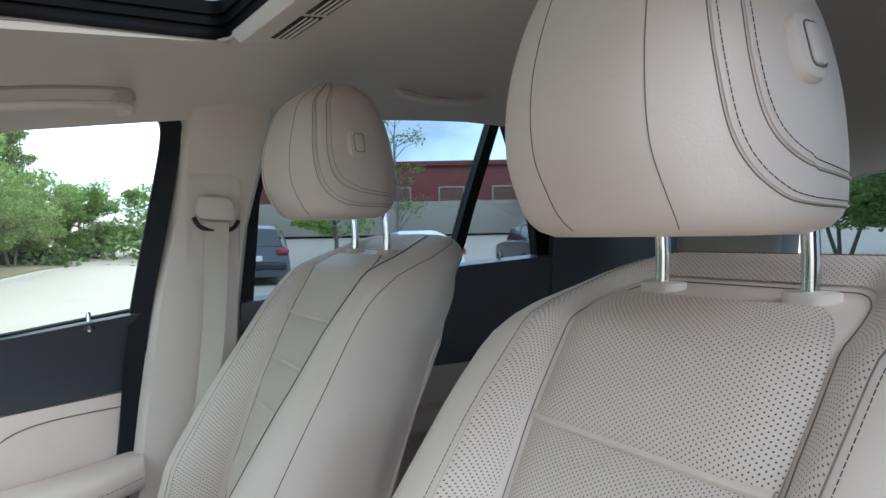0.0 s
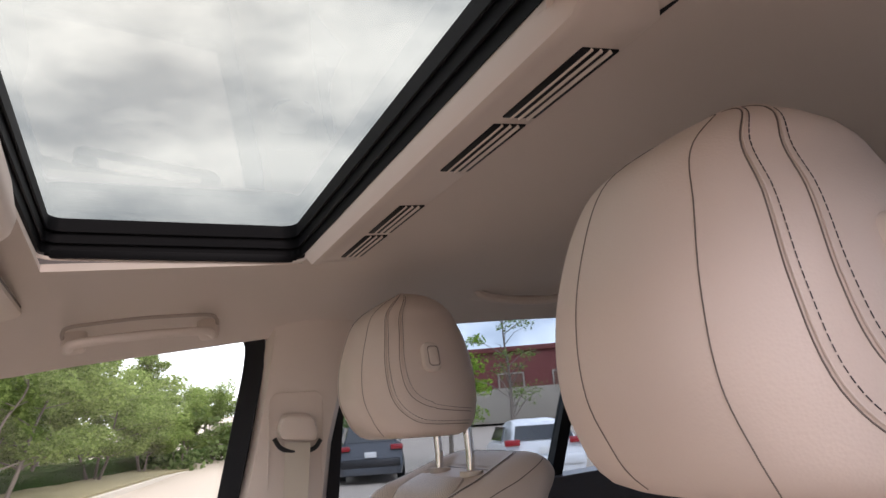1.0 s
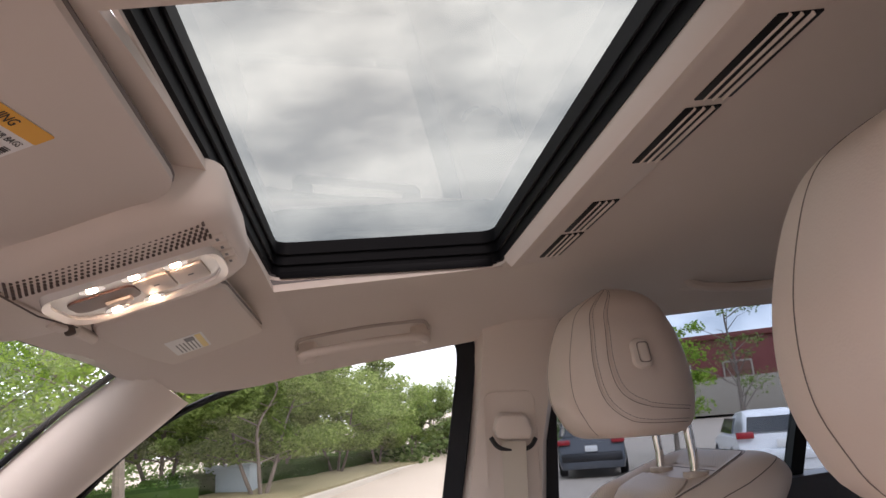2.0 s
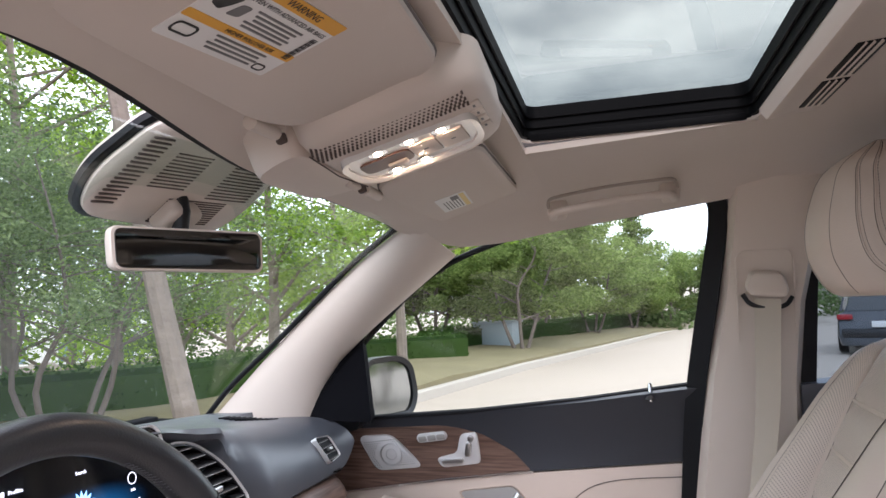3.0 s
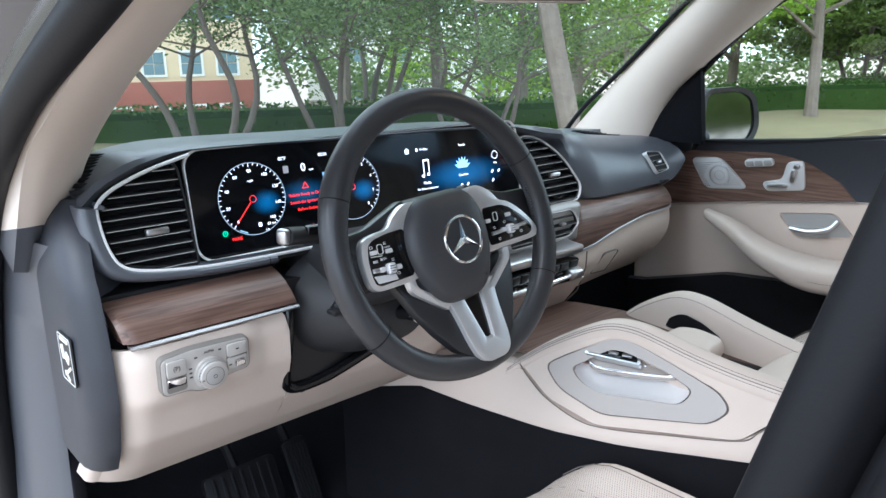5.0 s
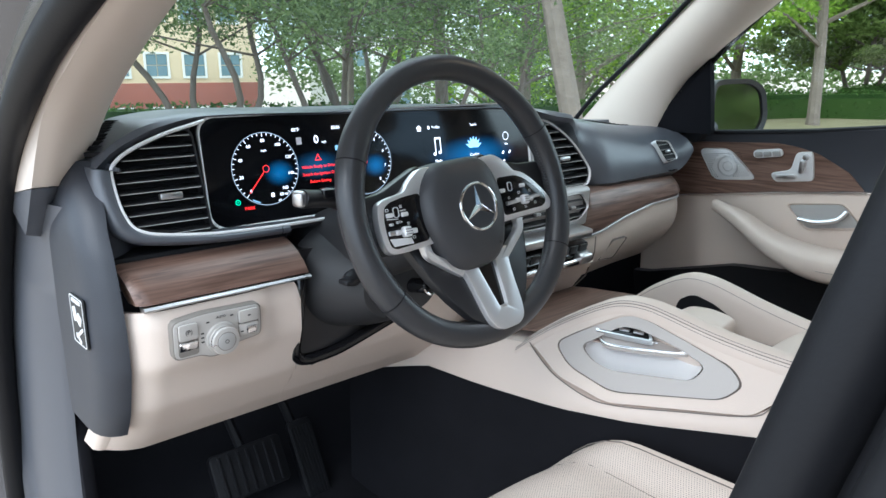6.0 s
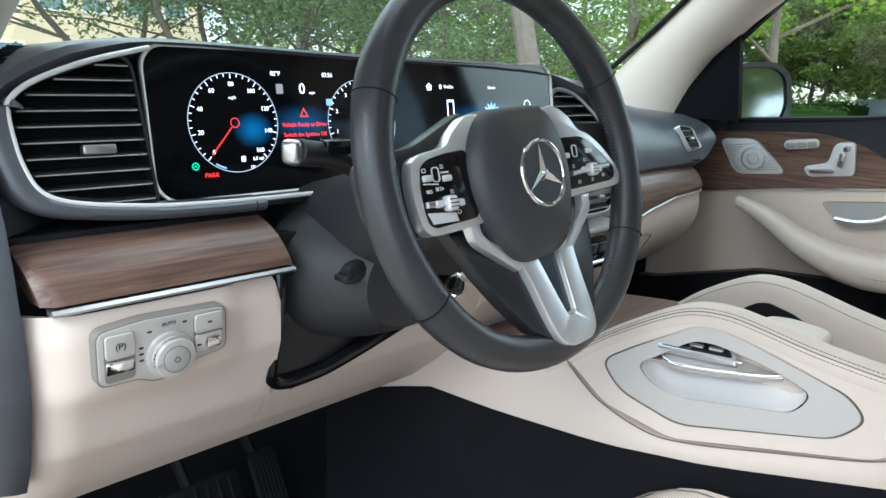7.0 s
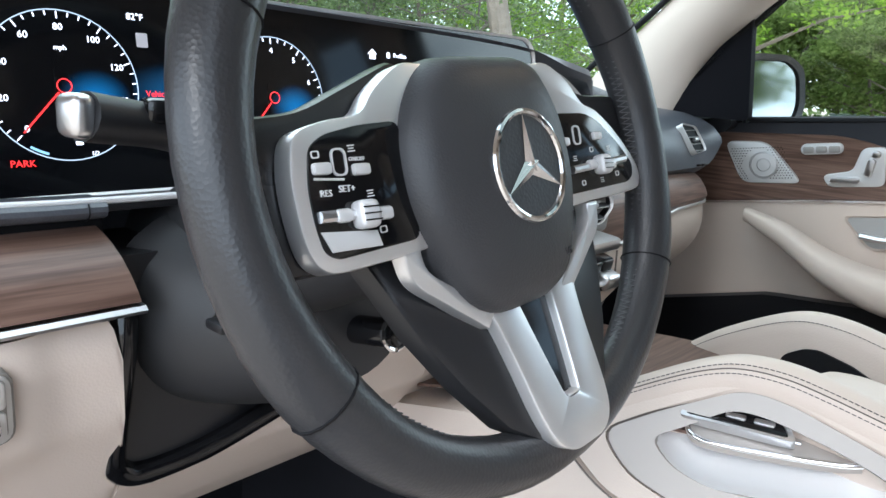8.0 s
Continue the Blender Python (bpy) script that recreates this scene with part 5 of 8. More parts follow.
    part("note_beam", plate(rrect(0.0136, 0.003, 0.0005), at(0.098, 0.0235), 0.0003), lit_white, t)
    part("note_head", plate(rrect(0.006, 0.005, 0.002), at(0.0895, -0.004), 0.0003), lit_white, t)
    part("note_head", plate(rrect(0.006, 0.005, 0.002), at(0.1015, -0.002), 0.0003), lit_white, t)
    for k in range(7):
        a = radians(20 + 140 * k / 6)
        part("lotus_petal", plate([(0, 0), (0.004, 0.010), (0, 0.021), (-0.004, 0.010)], at(0.186, 0.001) @ pose(0, 0, 0, 0, 0, math.degrees(a) - 90), 0.0003), lit_lotus, t)
    part("round_icon", tube([at(0.272, 0.017) @ Vector((0.0075 * math.cos(a), 0.0075 * math.sin(a), 0)) for a in steps(0, 2 * math.pi, 18)[:-1]], 0.0005, 4, loop=True), lit_white, t)
    for u, v in ((0.179, -0.031), (0.195, -0.031), (0.092, -0.042), (0.114, -0.042), (0.262, -0.014), (0.280, -0.014), (0.262, -0.031)):
        part("small_icon", plate([(0.0035, 0.001), (0.001, 0.0035), (-0.0035, -0.001), (-0.001, -0.0035)], at(u, v), 0.0003), lit_white, t)
    return t


def fade_mat(name, color, strength):
    """Lit screen background, brightest in the middle."""
    m, n, l, b = shader(name, (0.004, 0.0045, 0.006), 0.07)
    co, mp, gr = n.new("ShaderNodeTexCoord"), n.new("ShaderNodeMapping"), n.new("ShaderNodeMapRange")
    mp.inputs["Location"].default_value, mp.inputs["Scale"].default_value = (0, -1.0, -1.0), (0, 2, 2)
    far = n.new("ShaderNodeVectorMath")
    far.operation = "LENGTH"
    l.new(co.outputs["Generated"], mp.inputs["Vector"])
    l.new(mp.outputs["Vector"], far.inputs[0])
    gr.interpolation_type = "SMOOTHSTEP"
    gr.inputs["From Min"].default_value, gr.inputs["From Max"].default_value = 0.0, 1.0
    gr.inputs["To Min"].default_value, gr.inputs["To Max"].default_value = strength, 0.0
    l.new(far.outputs["Value"], gr.inputs["Value"])
    b.inputs["Emission Color"].default_value = (*color, 1)
    l.new(gr.outputs["Result"], b.inputs["Emission Strength"])
    return m


display_fade = fade_mat("display_blue_fade", (0.01, 0.14, 0.36), 0.22)
display_dim = fade_mat("display_dim_blue", (0.01, 0.08, 0.19), 0.20)
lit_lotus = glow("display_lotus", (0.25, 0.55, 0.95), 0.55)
display()


def light_switch():
    t = thing("headlamp_switch", "silver-grey headlamp switch panel with rotary knob and parking brake key", "switch panel", (0.435, 0.66, 0.97))
    m = plane((0.4235, 0.6605, 0.9873), (0.02, -1, 0.0), (-0.06, 0, 0.998))
    o = rounded([(-0.0595, 0.0225), (-0.02, 0.0265), (0.0595, 0.0235), (0.0595, -0.0205), (0.024, -0.0235), (0.012, -0.034), (-0.012, -0.034), (-0.024, -0.028), (-0.0595, -0.027)], 0.009)
    part("bezel", plate([(x * 1.03, y * 1.06) for x, y in o], m, 0.012, 0.0012), panel_edge, t)
    part("face", plate(o, m @ Matrix.Translation((0, 0, 0.0012)), 0.006, 0.0008), satin_panel, t)

    def disc(r, n=40):
        return [(r * math.cos(a), r * math.sin(a)) for a in steps(0, 2 * math.pi, n)[:-1]]

    c = m @ pose(0.0035, -0.0115, 0)
    part("knob_base", plate(disc(0.0225), c @ Matrix.Translation((0, 0, 0.005)), 0.005, 0.0015), satin_panel, t)
    kn = part("knob", plate(disc(0.0185), c @ Matrix.Translation((0, 0, 0.0155)), 0.012, 0.002), satin_panel, t, "satin rotary headlamp knob")
    part("knob_collar", ring_plate(disc(0.0193), disc(0.0172), c @ Matrix.Translation((0, 0, 0.0125)), 0.003), chrome, kn)
    part("knob_cap", plate(disc(0.0118), c @ Matrix.Translation((0, 0, 0.0166)), 0.003, 0.0008), silver_paint, kn)
    part("knob_groove", ring_plate(disc(0.0129), disc(0.0120), c @ Matrix.Translation((0, 0, 0.0158)), 0.001), panel_edge, kn)
    part("knob_mark", rbox(c @ pose(-0.0175, -0.002, 0.012), (0.007, 0.0022, 0.009), 0.0007), chrome, kn)
    part("knob_symbol", ring_plate(disc(0.0028, 16), disc(0.0021, 16), c @ Matrix.Translation((0, 0, 0.0169)), 0.0003), ink, kn)
    part("brake_gap", plate(rrect(0.0265, 0.0445, 0.004), m @ pose(-0.0415, -0.0025, 0.0016), 0.002), panel_edge, t)
    part("brake_key", plate(rrect(0.0248, 0.022, 0.003), m @ pose(-0.0415, 0.0085, 0.0050), 0.004, 0.0012), satin_panel, t)
    part("brake_pull", plate(rrect(0.0248, 0.0185, 0.003), m @ pose(-0.0415, -0.0145, 0.0024) @ pose(0, 0, 0, 16, 0, 0), 0.004, 0.0012), chrome, t, "bright pull lip of the parking brake")
    lettering("(P)", 0.0085, m @ pose(-0.0415, 0.009, 0.0054), ink, t, depth=0.0002)
    part("fog_gap", plate(rrect(0.0295, 0.0385, 0.004), m @ pose(0.0415, 0.002, 0.0016), 0.002), panel_edge, t)
    part("fog_key", plate(rrect(0.0280, 0.0180, 0.003), m @ pose(0.0415, 0.0118, 0.0048), 0.004, 0.0012), satin_panel, t)
    part("level_plate", plate(rrect(0.0280, 0.0175, 0.003), m @ pose(0.0415, -0.0078, 0.0036), 0.003, 0.001), satin_panel, t)
    part("level_wheel", rbox(m @ pose(0.0440, -0.0078, 0.0045), (0.015, 0.0105, 0.006), 0.002), chrome, t)
    lettering("AUTO", 0.0048, m @ pose(0.0035, 0.0185, 0.0016), ink, t, depth=0.0002)
    for u, v in ((-0.0145, 0.0145), (0.0185, 0.0170), (-0.0225, 0.001), (-0.0225, -0.005), (-0.0225, -0.011), (0.0310, -0.009), (0.0415, 0.0125)):
        part("symbol_bar", plate(rrect(0.0042, 0.0020, 0.0006), m @ pose(u, v, 0.0052 if abs(u - 0.0415) < 0.001 else (0.0040 if u > 0.03 else 0.0016)), 0.0004), ink, t)


panel_edge = surface("dark_panel_gap", (0.22, 0.20, 0.18), 0.5, 0.2, relief=0)
satin_panel = surface("satin_grey_panel", (0.50, 0.475, 0.45), 0.42, 0.3, grain=900, relief=0.05, vary=0.03)
light_switch()


def pedals():
    for nm, y0, w, h, z in (("brake_pedal", 0.485, 0.150, 0.095, 0.560), ("accelerator_pedal", 0.355, 0.055, 0.17, 0.53)):
        t = thing(nm, "black ribbed rubber pedal on its arm", "pedal", (0.78, y0, 0.42))
        m = plane((0.75, y0, z), (0, -1, 0), (0.5, 0, 0.86))
        part("pad", plate(rrect(w, h, 0.012), m, 0.016, 0.003), rubber, t)
        for k in range(7):
            part("rib", rbox(m @ pose(-w * 0.38 + w * 0.76 * k / 6, 0, 0.002), (0.006, h * 0.84, 0.004), 0.001), rubber, t)
        part("arm", tube([(0.765, y0, z), (0.84, y0 + 0.01, z + 0.10), (0.87, y0 + 0.012, z + 0.32)], 0.010, 8), rubber, t)


pedals()


# ---- steering wheel and column ----
TILT_W = radians(17)
WHEEL = plane((0.2205, 0.398, 1.1565), (0, -1, 0), (math.sin(TILT_W), 0, math.cos(TILT_W))) @ pose(0, 0, 0, 0, 0, 3.5)


spoke_silver = surface("satin_silver_spoke", (0.78, 0.78, 0.79), 0.34, 0.75, grain=900, relief=0.03, vary=0.02)


def steering_wheel():
    t = thing("steering_wheel", "black leather steering wheel with silver spokes and button pods", "steering wheel", WHEEL.translation)
    R, m0 = 0.1745, WHEEL
    m = WHEEL @ Matrix.Translation((-0.006, 0, 0)) @ Matrix.Diagonal((0.95, 0.94, 1.0, 1.0))
    rings = []
    for k in range(72):
        a = 2 * math.pi * k / 72
        c, s = math.cos(a), math.sin(a)
        fat = 1.0 + 0.10 * math.exp(-((abs(math.degrees(math.atan2(s, abs(c)))) - 28) / 14) ** 2)
        flat = 1 - 0.02 * max(0, -s - 0.8) / 0.2
        rings.append([m0 @ Vector(((R * flat + 0.0165 * fat * math.cos(b)) * c, (R * flat + 0.0165 * fat * math.cos(b)) * s, 0.0155 * fat * math.sin(b) - 0.012)) for b in [2 * math.pi * j / 16 for j in range(16)]])
    rim = part("rim", loft(rings, loop=True), black_leather, t, "black leather rim with stitched seams")
    for a in (25, 155, 212, 328):
        a = radians(a)
        part("rim_seam", tube([m0 @ Vector(((R + 0.0183 * math.cos(b)) * math.cos(a), (R + 0.0183 * math.cos(b)) * math.sin(a), 0.0172 * math.sin(b) - 0.012)) for b in [2 * math.pi * j / 18 for j in range(18)]], 0.0007, 4, loop=True), rubber, rim)
    # zigzag lacing along the inside of the rim
    bm = bmesh.new()
    for a0, a1 in ((28, 58), (-30, 22), (-62, -36), (122, 152), (158, 210), (216, 242)):
        n = int((a1 - a0) * 1.3)
        for k in range(n):
            q = [radians(a0 + (a1 - a0) * (k + d) / n) for d in (0, 1)]
            z = (-0.016, -0.008) if k % 2 else (-0.008, -0.016)
            tube([m0 @ Vector(((R - 0.0168) * math.cos(q[i]), (R - 0.0168) * math.sin(q[i]), z[i])) for i in (0, 1)], 0.0005, 4, bm)
    tagged(part("lacing", bm, thread_grey, rim), kind="stuff")
    # airbag cover
    hub = rounded([(-0.052, 0.076), (0.042, 0.076), (0.061, 0.040), (0.064, -0.010), (0.040, -0.078), (-0.046, -0.078), (-0.082, -0.010), (-0.080, 0.040)], 0.032, 6)
    rings = [[m @ Vector((x * k, y * k - 0.016 + 0.008 * (1 - k), z)) for x, y in hub] for k, z in ((1.0, -0.045), (1.0, -0.022), (0.99, -0.012), (0.96, -0.003), (0.90, 0.004), (0.80, 0.0088), (0.62, 0.0118), (0.40, 0.0135), (0.2, 0.0135))]
    cover = part("airbag_cover", loft(rings), black_grain, t, "grained black airbag cover")
    # round emblem: plain ring with three spokes
    em = m0 @ Matrix.Translation((-0.005, -0.010, 0.0135))
    e = part("emblem_ring", tube([em @ Vector((0.0295 * math.cos(a), 0.0295 * math.sin(a), 0.001)) for a in steps(0, 2 * math.pi, 44)[:-1]], 0.0021, 8, loop=True), chrome, cover, "round chrome emblem")
    part("emblem_field", plate([(0.0288 * math.cos(a), 0.0288 * math.sin(a)) for a in steps(0, 2 * math.pi, 36)[:-1]], em @ Matrix.Translation((0, 0, 0.001)), 0.004), black_leather, e)
    for a in (90, 210, 330):
        q = em @ pose(0, 0, 0.0012, 0, 0, a)
        bm = bmesh.new()
        v = [bm.verts.new(q @ Vector(p)) for p in ((-0.004, 0.0, 0.0032), (0.0015, 0.0048, 0.0), (0.0285, 0.0, 0.0004), (0.0015, -0.0048, 0.0))]
        bm.faces.new((v[0], v[1], v[2]))
        bm.faces.new((v[0], v[2], v[3]))
        part("emblem_spoke", bm, chrome, e, smooth=0)
    lettering("AIRBAG", 0.0068, m @ pose(0.022, -0.066, 0.0094, 12, 0, 0), black_leather, cover, depth=0.0004)
    # spokes: the lower one leans towards the driver
    lean = Matrix(((1, 0, 0, 0), (0, 1, 0, 0), (0, -0.235, 1, -0.235 * 0.09), (0, 0, 0, 1)))
    mp = WHEEL @ Matrix.Translation((-0.003, 0, 0))
    mv = WHEEL @ Matrix.Translation((0.0055, 0, -0.006)) @ lean

    def mirrored(half):
        return half + [(-x, y) for x, y in reversed(half) if x > 0]

    def smooth2(points, n=4):
        return [(p.x, p.y) for p in curve([(x, y, 0) for x, y in points], n)]

    low = mirrored([(0.030, -0.160), (0.050, -0.146), (0.070, -0.118), (0.088, -0.085), (0.104, -0.043), (0.06, -0.030)])
    part("spoke_base", plate(low, mv @ Matrix.Translation((0, 0, -0.009)), 0.016, 0.004), base_black, t, "black lower spoke cover")
    outer = smooth2([(0.0, -0.1705), (0.015, -0.1695), (0.0265, -0.162), (0.0325, -0.146), (0.0365, -0.110), (0.040, -0.090), (0.046, -0.070)], 5)
    slot = smooth2([(0.0175, -0.070), (0.015, -0.091), (0.0075, -0.137), (0.005, -0.1408), (0.0, -0.1415)], 4)
    half = outer + slot
    part("silver_spoke", plate(half + [(-x, y) for x, y in reversed(half[1:-1])], mv, 0.010, 0.0018), spoke_silver, t, "satin silver lower spoke")
    part("spoke_slot", plate([(-0.020, -0.080), (-0.010, -0.145), (0.010, -0.145), (0.020, -0.080)], mv @ Matrix.Translation((0, 0, -0.006)), 0.004), piano, t)
    arm_top = [(0.046, 0.0515), (0.064, 0.0515), (0.084, 0.040)]
    pods = {
        -1: (arm_top + [(0.0965, 0.029), (0.118, 0.0262), (0.1345, 0.0215), (0.1405, 0.008), (0.142, -0.010), (0.140, -0.030), (0.133, -0.0395), (0.120, -0.0418), (0.086, -0.0418)],
             [(0.074, 0.0235), (0.100, 0.023), (0.121, 0.020), (0.130, 0.015), (0.1343, -0.002), (0.1345, -0.020), (0.1325, -0.0315), (0.126, -0.0355), (0.074, -0.035)]),
        1: (arm_top + [(0.0965, 0.026), (0.112, 0.020), (0.130, 0.007), (0.148, -0.012), (0.156, -0.025), (0.1545, -0.034), (0.144, -0.039), (0.086, -0.0388)],
            [(0.060, 0.020), (0.095, 0.0185), (0.110, 0.0125), (0.131, -0.004), (0.146, -0.020), (0.144, -0.029), (0.136, -0.0325), (0.060, -0.032)])}
    for sgn in (-1, 1):
        def side(points):
            q = [(sgn * x, y) for x, y in points]
            return q if sgn > 0 else q[::-1]
        rim_line, pan = pods[sgn]
        arm = rounded(side([(0.05, -0.046), (0.15, -0.040), (0.176, -0.020), (0.178, 0.022), (0.165, 0.032), (0.12, 0.034), (0.05, 0.060)]), 0.012)
        part("spoke_arm", plate(arm, mp @ Matrix.Translation((0, 0, -0.020)), 0.016, 0.005), base_black, t)
        pod = part("pod_frame", plate(side(smooth2(rim_line, 4) + [(0.046, -0.040), (0.044, 0.044)]), mp @ Matrix.Translation((0, 0, -0.0068)), 0.012, 0.0018), spoke_silver, t, "satin silver button frame")
        band = smooth2([(0.090, -0.0395), (0.0855, -0.0565), (0.067, -0.0715), (0.0395, -0.0915)], 5) + smooth2([(0.032, -0.084), (0.058, -0.065), (0.075, -0.052), (0.078, -0.0395)], 5)
        part("spoke_band", plate(side(band), mp @ Matrix.Translation((0.003, 0, -0.0072)), 0.010, 0.0014), spoke_silver, pod)
        k = part("button_panel", plate(rounded(side(pan), 0.006), mp @ Matrix.Translation((0, 0, -0.0058)), 0.006, 0.0006), piano, t, "gloss black button panel")

        def at(u, v, z=-0.0052, turn=0.0):
            return WHEEL @ pose(u, v, z, 0, 0, turn)

        touch, keys, roll, axle, icons = (((-0.1185, 0.007), ((-0.129, 0.005), (-0.107, 0.0025)), (-0.112, -0.018), ((-0.136, -0.0157), (-0.096, -0.0187)), ((-0.104, -0.009), (-0.1005, -0.0265), (-0.110, 0.0125), (-0.1305, 0.0115)))
                                          if sgn < 0 else ((0.077, 0.0046), ((0.1006, 0.0024), (0.061, 0.0014)), (0.097, -0.017), ((0.063, -0.017), (0.130, -0.016)), ((0.071, -0.010), (0.092, -0.006), (0.1135, -0.007), (0.076, -0.0265), (0.099, -0.027), (0.1195, -0.025))))
        part("touch_pad", ring_plate(rrect(0.0085, 0.0125, 0.003), rrect(0.0068, 0.0108, 0.0025), at(touch[0], touch[1], -0.0048, -4), 0.002), alu, k)
        for u, v in keys:
            part("key", rbox(at(u, v, -0.005, -3), (0.0098, 0.0054, 0.004), 0.0014), alu, k)
        part("roller_axle", tube([WHEEL @ Vector((axle[0][0], axle[0][1], -0.0042)), WHEEL @ Vector((axle[1][0], axle[1][1], -0.0042))], 0.0027, 8), satin, k)
        for e in (-0.012, 0.012):
            part("axle_cap", rbox(at(roll[0] + e, roll[1] - 0.1 * e, -0.0030, -4), (0.0085, 0.0062, 0.005), 0.0018), alu, k)
        wheel = part("roller", rbox(at(roll[0], roll[1], -0.0020, -4), (0.0115, 0.0130, 0.010), 0.003, segments=3), alu, k)
        for e in (-0.003, 0.0, 0.003):
            part("roller_groove", rbox(at(roll[0], roll[1] + e, 0.0030, -4), (0.0095, 0.0007, 0.0010), 0.0002), piano, wheel)
        if sgn < 0:
            lettering("SET+", 0.0044, at(-0.117, -0.0053, -0.0054, -4), white_print, k)
            lettering("RES", 0.0042, at(-0.129, -0.006, -0.0054, -4), white_print, k)
            lettering("ON/OFF", 0.0026, at(-0.108, 0.0074, -0.0054, -4), white_print, k)
            part("lower_key", plate([(-0.138, -0.0220), (-0.107, -0.0262), (-0.1055, -0.0338), (-0.134, -0.0318)], WHEEL @ Matrix.Translation((0.002, 0, -0.0046)), 0.002, 0.0005), alu, k)
            part("underline", tube([WHEEL @ Vector((-0.134, 0.001, -0.005)), WHEEL @ Vector((-0.118, -0.001, -0.005))], 0.0006, 5), alu, k)
        for n_, (u, v) in enumerate(icons):
            if n_ % 2:
                part("symbol", ring_plate(rrect(0.0044, 0.0034, 0.001), rrect(0.0032, 0.0022, 0.0007), at(u, v, -0.0053), 0.0004), white_print, k)
            else:
                for e, w_ in ((-0.0013, 0.0044), (0.0, 0.0032), (0.0013, 0.0040)):
                    part("symbol", plate(rrect(w_, 0.0006, 0.0003), at(u, v + e, -0.0053), 0.0004), white_print, k)
    return t


base_black = surface("satin_black_spoke_cover", (0.020, 0.020, 0.022), 0.30, grain=700, relief=0.06, vary=0.06)
thread_grey = surface("grey_thread", (0.09, 0.09, 0.095), 0.8, relief=0)
black_grain = surface("grained_black_vinyl", (0.042, 0.042, 0.046), 0.46, grain=800, relief=0.28, vary=0.08, voronoi=True)
steering_wheel()


column_black = surface("matt_black_column_plastic", (0.024, 0.024, 0.026), 0.55, grain=700, relief=0.12, vary=0.08)


def column():
    t = thing("steering_column", "black steering column shroud with adjuster knob", "steering column", (0.40, 0.385, 1.0))
    rings = []
    for f in steps(0, 1, 8):
        c = WHEEL.translation + Vector((0.060 + 0.33 * f, 0, -0.030 - 0.10 * f))
        w, hu, hd = 0.058 + 0.022 * f, 0.045 + 0.01 * f, 0.060 + 0.05 * f
        rings.append([c + Vector((0, w * math.copysign(abs(math.cos(a)) ** 0.7, math.cos(a)), (hu if math.sin(a) > 0 else hd) * math.copysign(abs(math.sin(a)) ** 0.8, math.sin(a)))) for a in [2 * math.pi * k / 24 for k in range(24)]])
    part("shroud", loft(rings), column_black, t)
    part("back_cover", loft([[Vector((x, y, z)) for y, z in ((0.535, 1.06), (0.535, 0.93), (0.50, 0.875), (0.30, 0.91), (0.27, 1.06))] for x in (0.47, 0.62)]), black_plastic, t)
    part("adjuster_knob", tube([(0.402, 0.455, 1.026), (0.397, 0.470, 1.025), (0.394, 0.479, 1.024)], [0.013, 0.012, 0.009], 10), black_plastic, t)
    part("adjuster_tab", rbox(pose(0.390, 0.482, 1.024), (0.022, 0.014, 0.007), 0.002), black_plastic, t)
    # instrument cowl between wheel and display
    part("cowl_gaiter", loft([[Vector((0.385 + 0.11 * f, 0.385 + w * math.copysign(abs(math.cos(q)) ** 0.75, math.cos(q)), 1.005 + h * math.sin(q))) for q in steps(0, 2 * math.pi, 33)[:-1]] for f, w, h in ((0, 0.072, 0.052), (0.15, 0.084, 0.062), (0.4, 0.102, 0.074), (0.7, 0.122, 0.083), (1, 0.138, 0.090))]), column_black, t)

    s = thing("control_stalk", "black control stalk with a chrome end button", "stalk", (0.31, 0.56, 1.16))
    line = curve([(0.372, 0.455, 1.112), (0.335, 0.500, 1.140), (0.322, 0.545, 1.160), (0.312, 0.592, 1.168)], 6)
    n = len(line) - 1
    part("lever", tube(line, [0.010 + 0.0035 * (i / n) for i in range(n + 1)], 14, flat=0.85), black_plastic, s)
    d = (line[-1] - line[-3]).normalized()
    part("end_button", rbox(plane(line[-1] + d * 0.003, (0, 0, 1), Vector((0, 0, 1)).cross(d)), (0.020, 0.018, 0.012), 0.005, segments=3), satin, s, "satin silver end button")
    part("ring_switch", rbox(Matrix.Translation((0.309, 0.545, 1.171)) @ pose(0, 0, 0, 0, 0, -12), (0.018, 0.040, 0.012), 0.003), piano, s)
    b = thing("start_button", "round black start button with a chrome rim", "button", (0.44, 0.33, 0.995))
    m = plane((0.340, 0.366, 1.006), (0, -1, 0), (0.2, 0, 0.98))
    part("cap", plate([(0.0115 * math.cos(a), 0.0115 * math.sin(a)) for a in steps(0, 2 * math.pi, 26)[:-1]], m, 0.10, 0.003), piano, b)
    part("rim", tube([m @ Vector((0.0125 * math.cos(a), 0.0125 * math.sin(a), -0.002)) for a in steps(0, 2 * math.pi, 26)[:-1]], 0.002, 6, loop=True), chrome, b)


column()

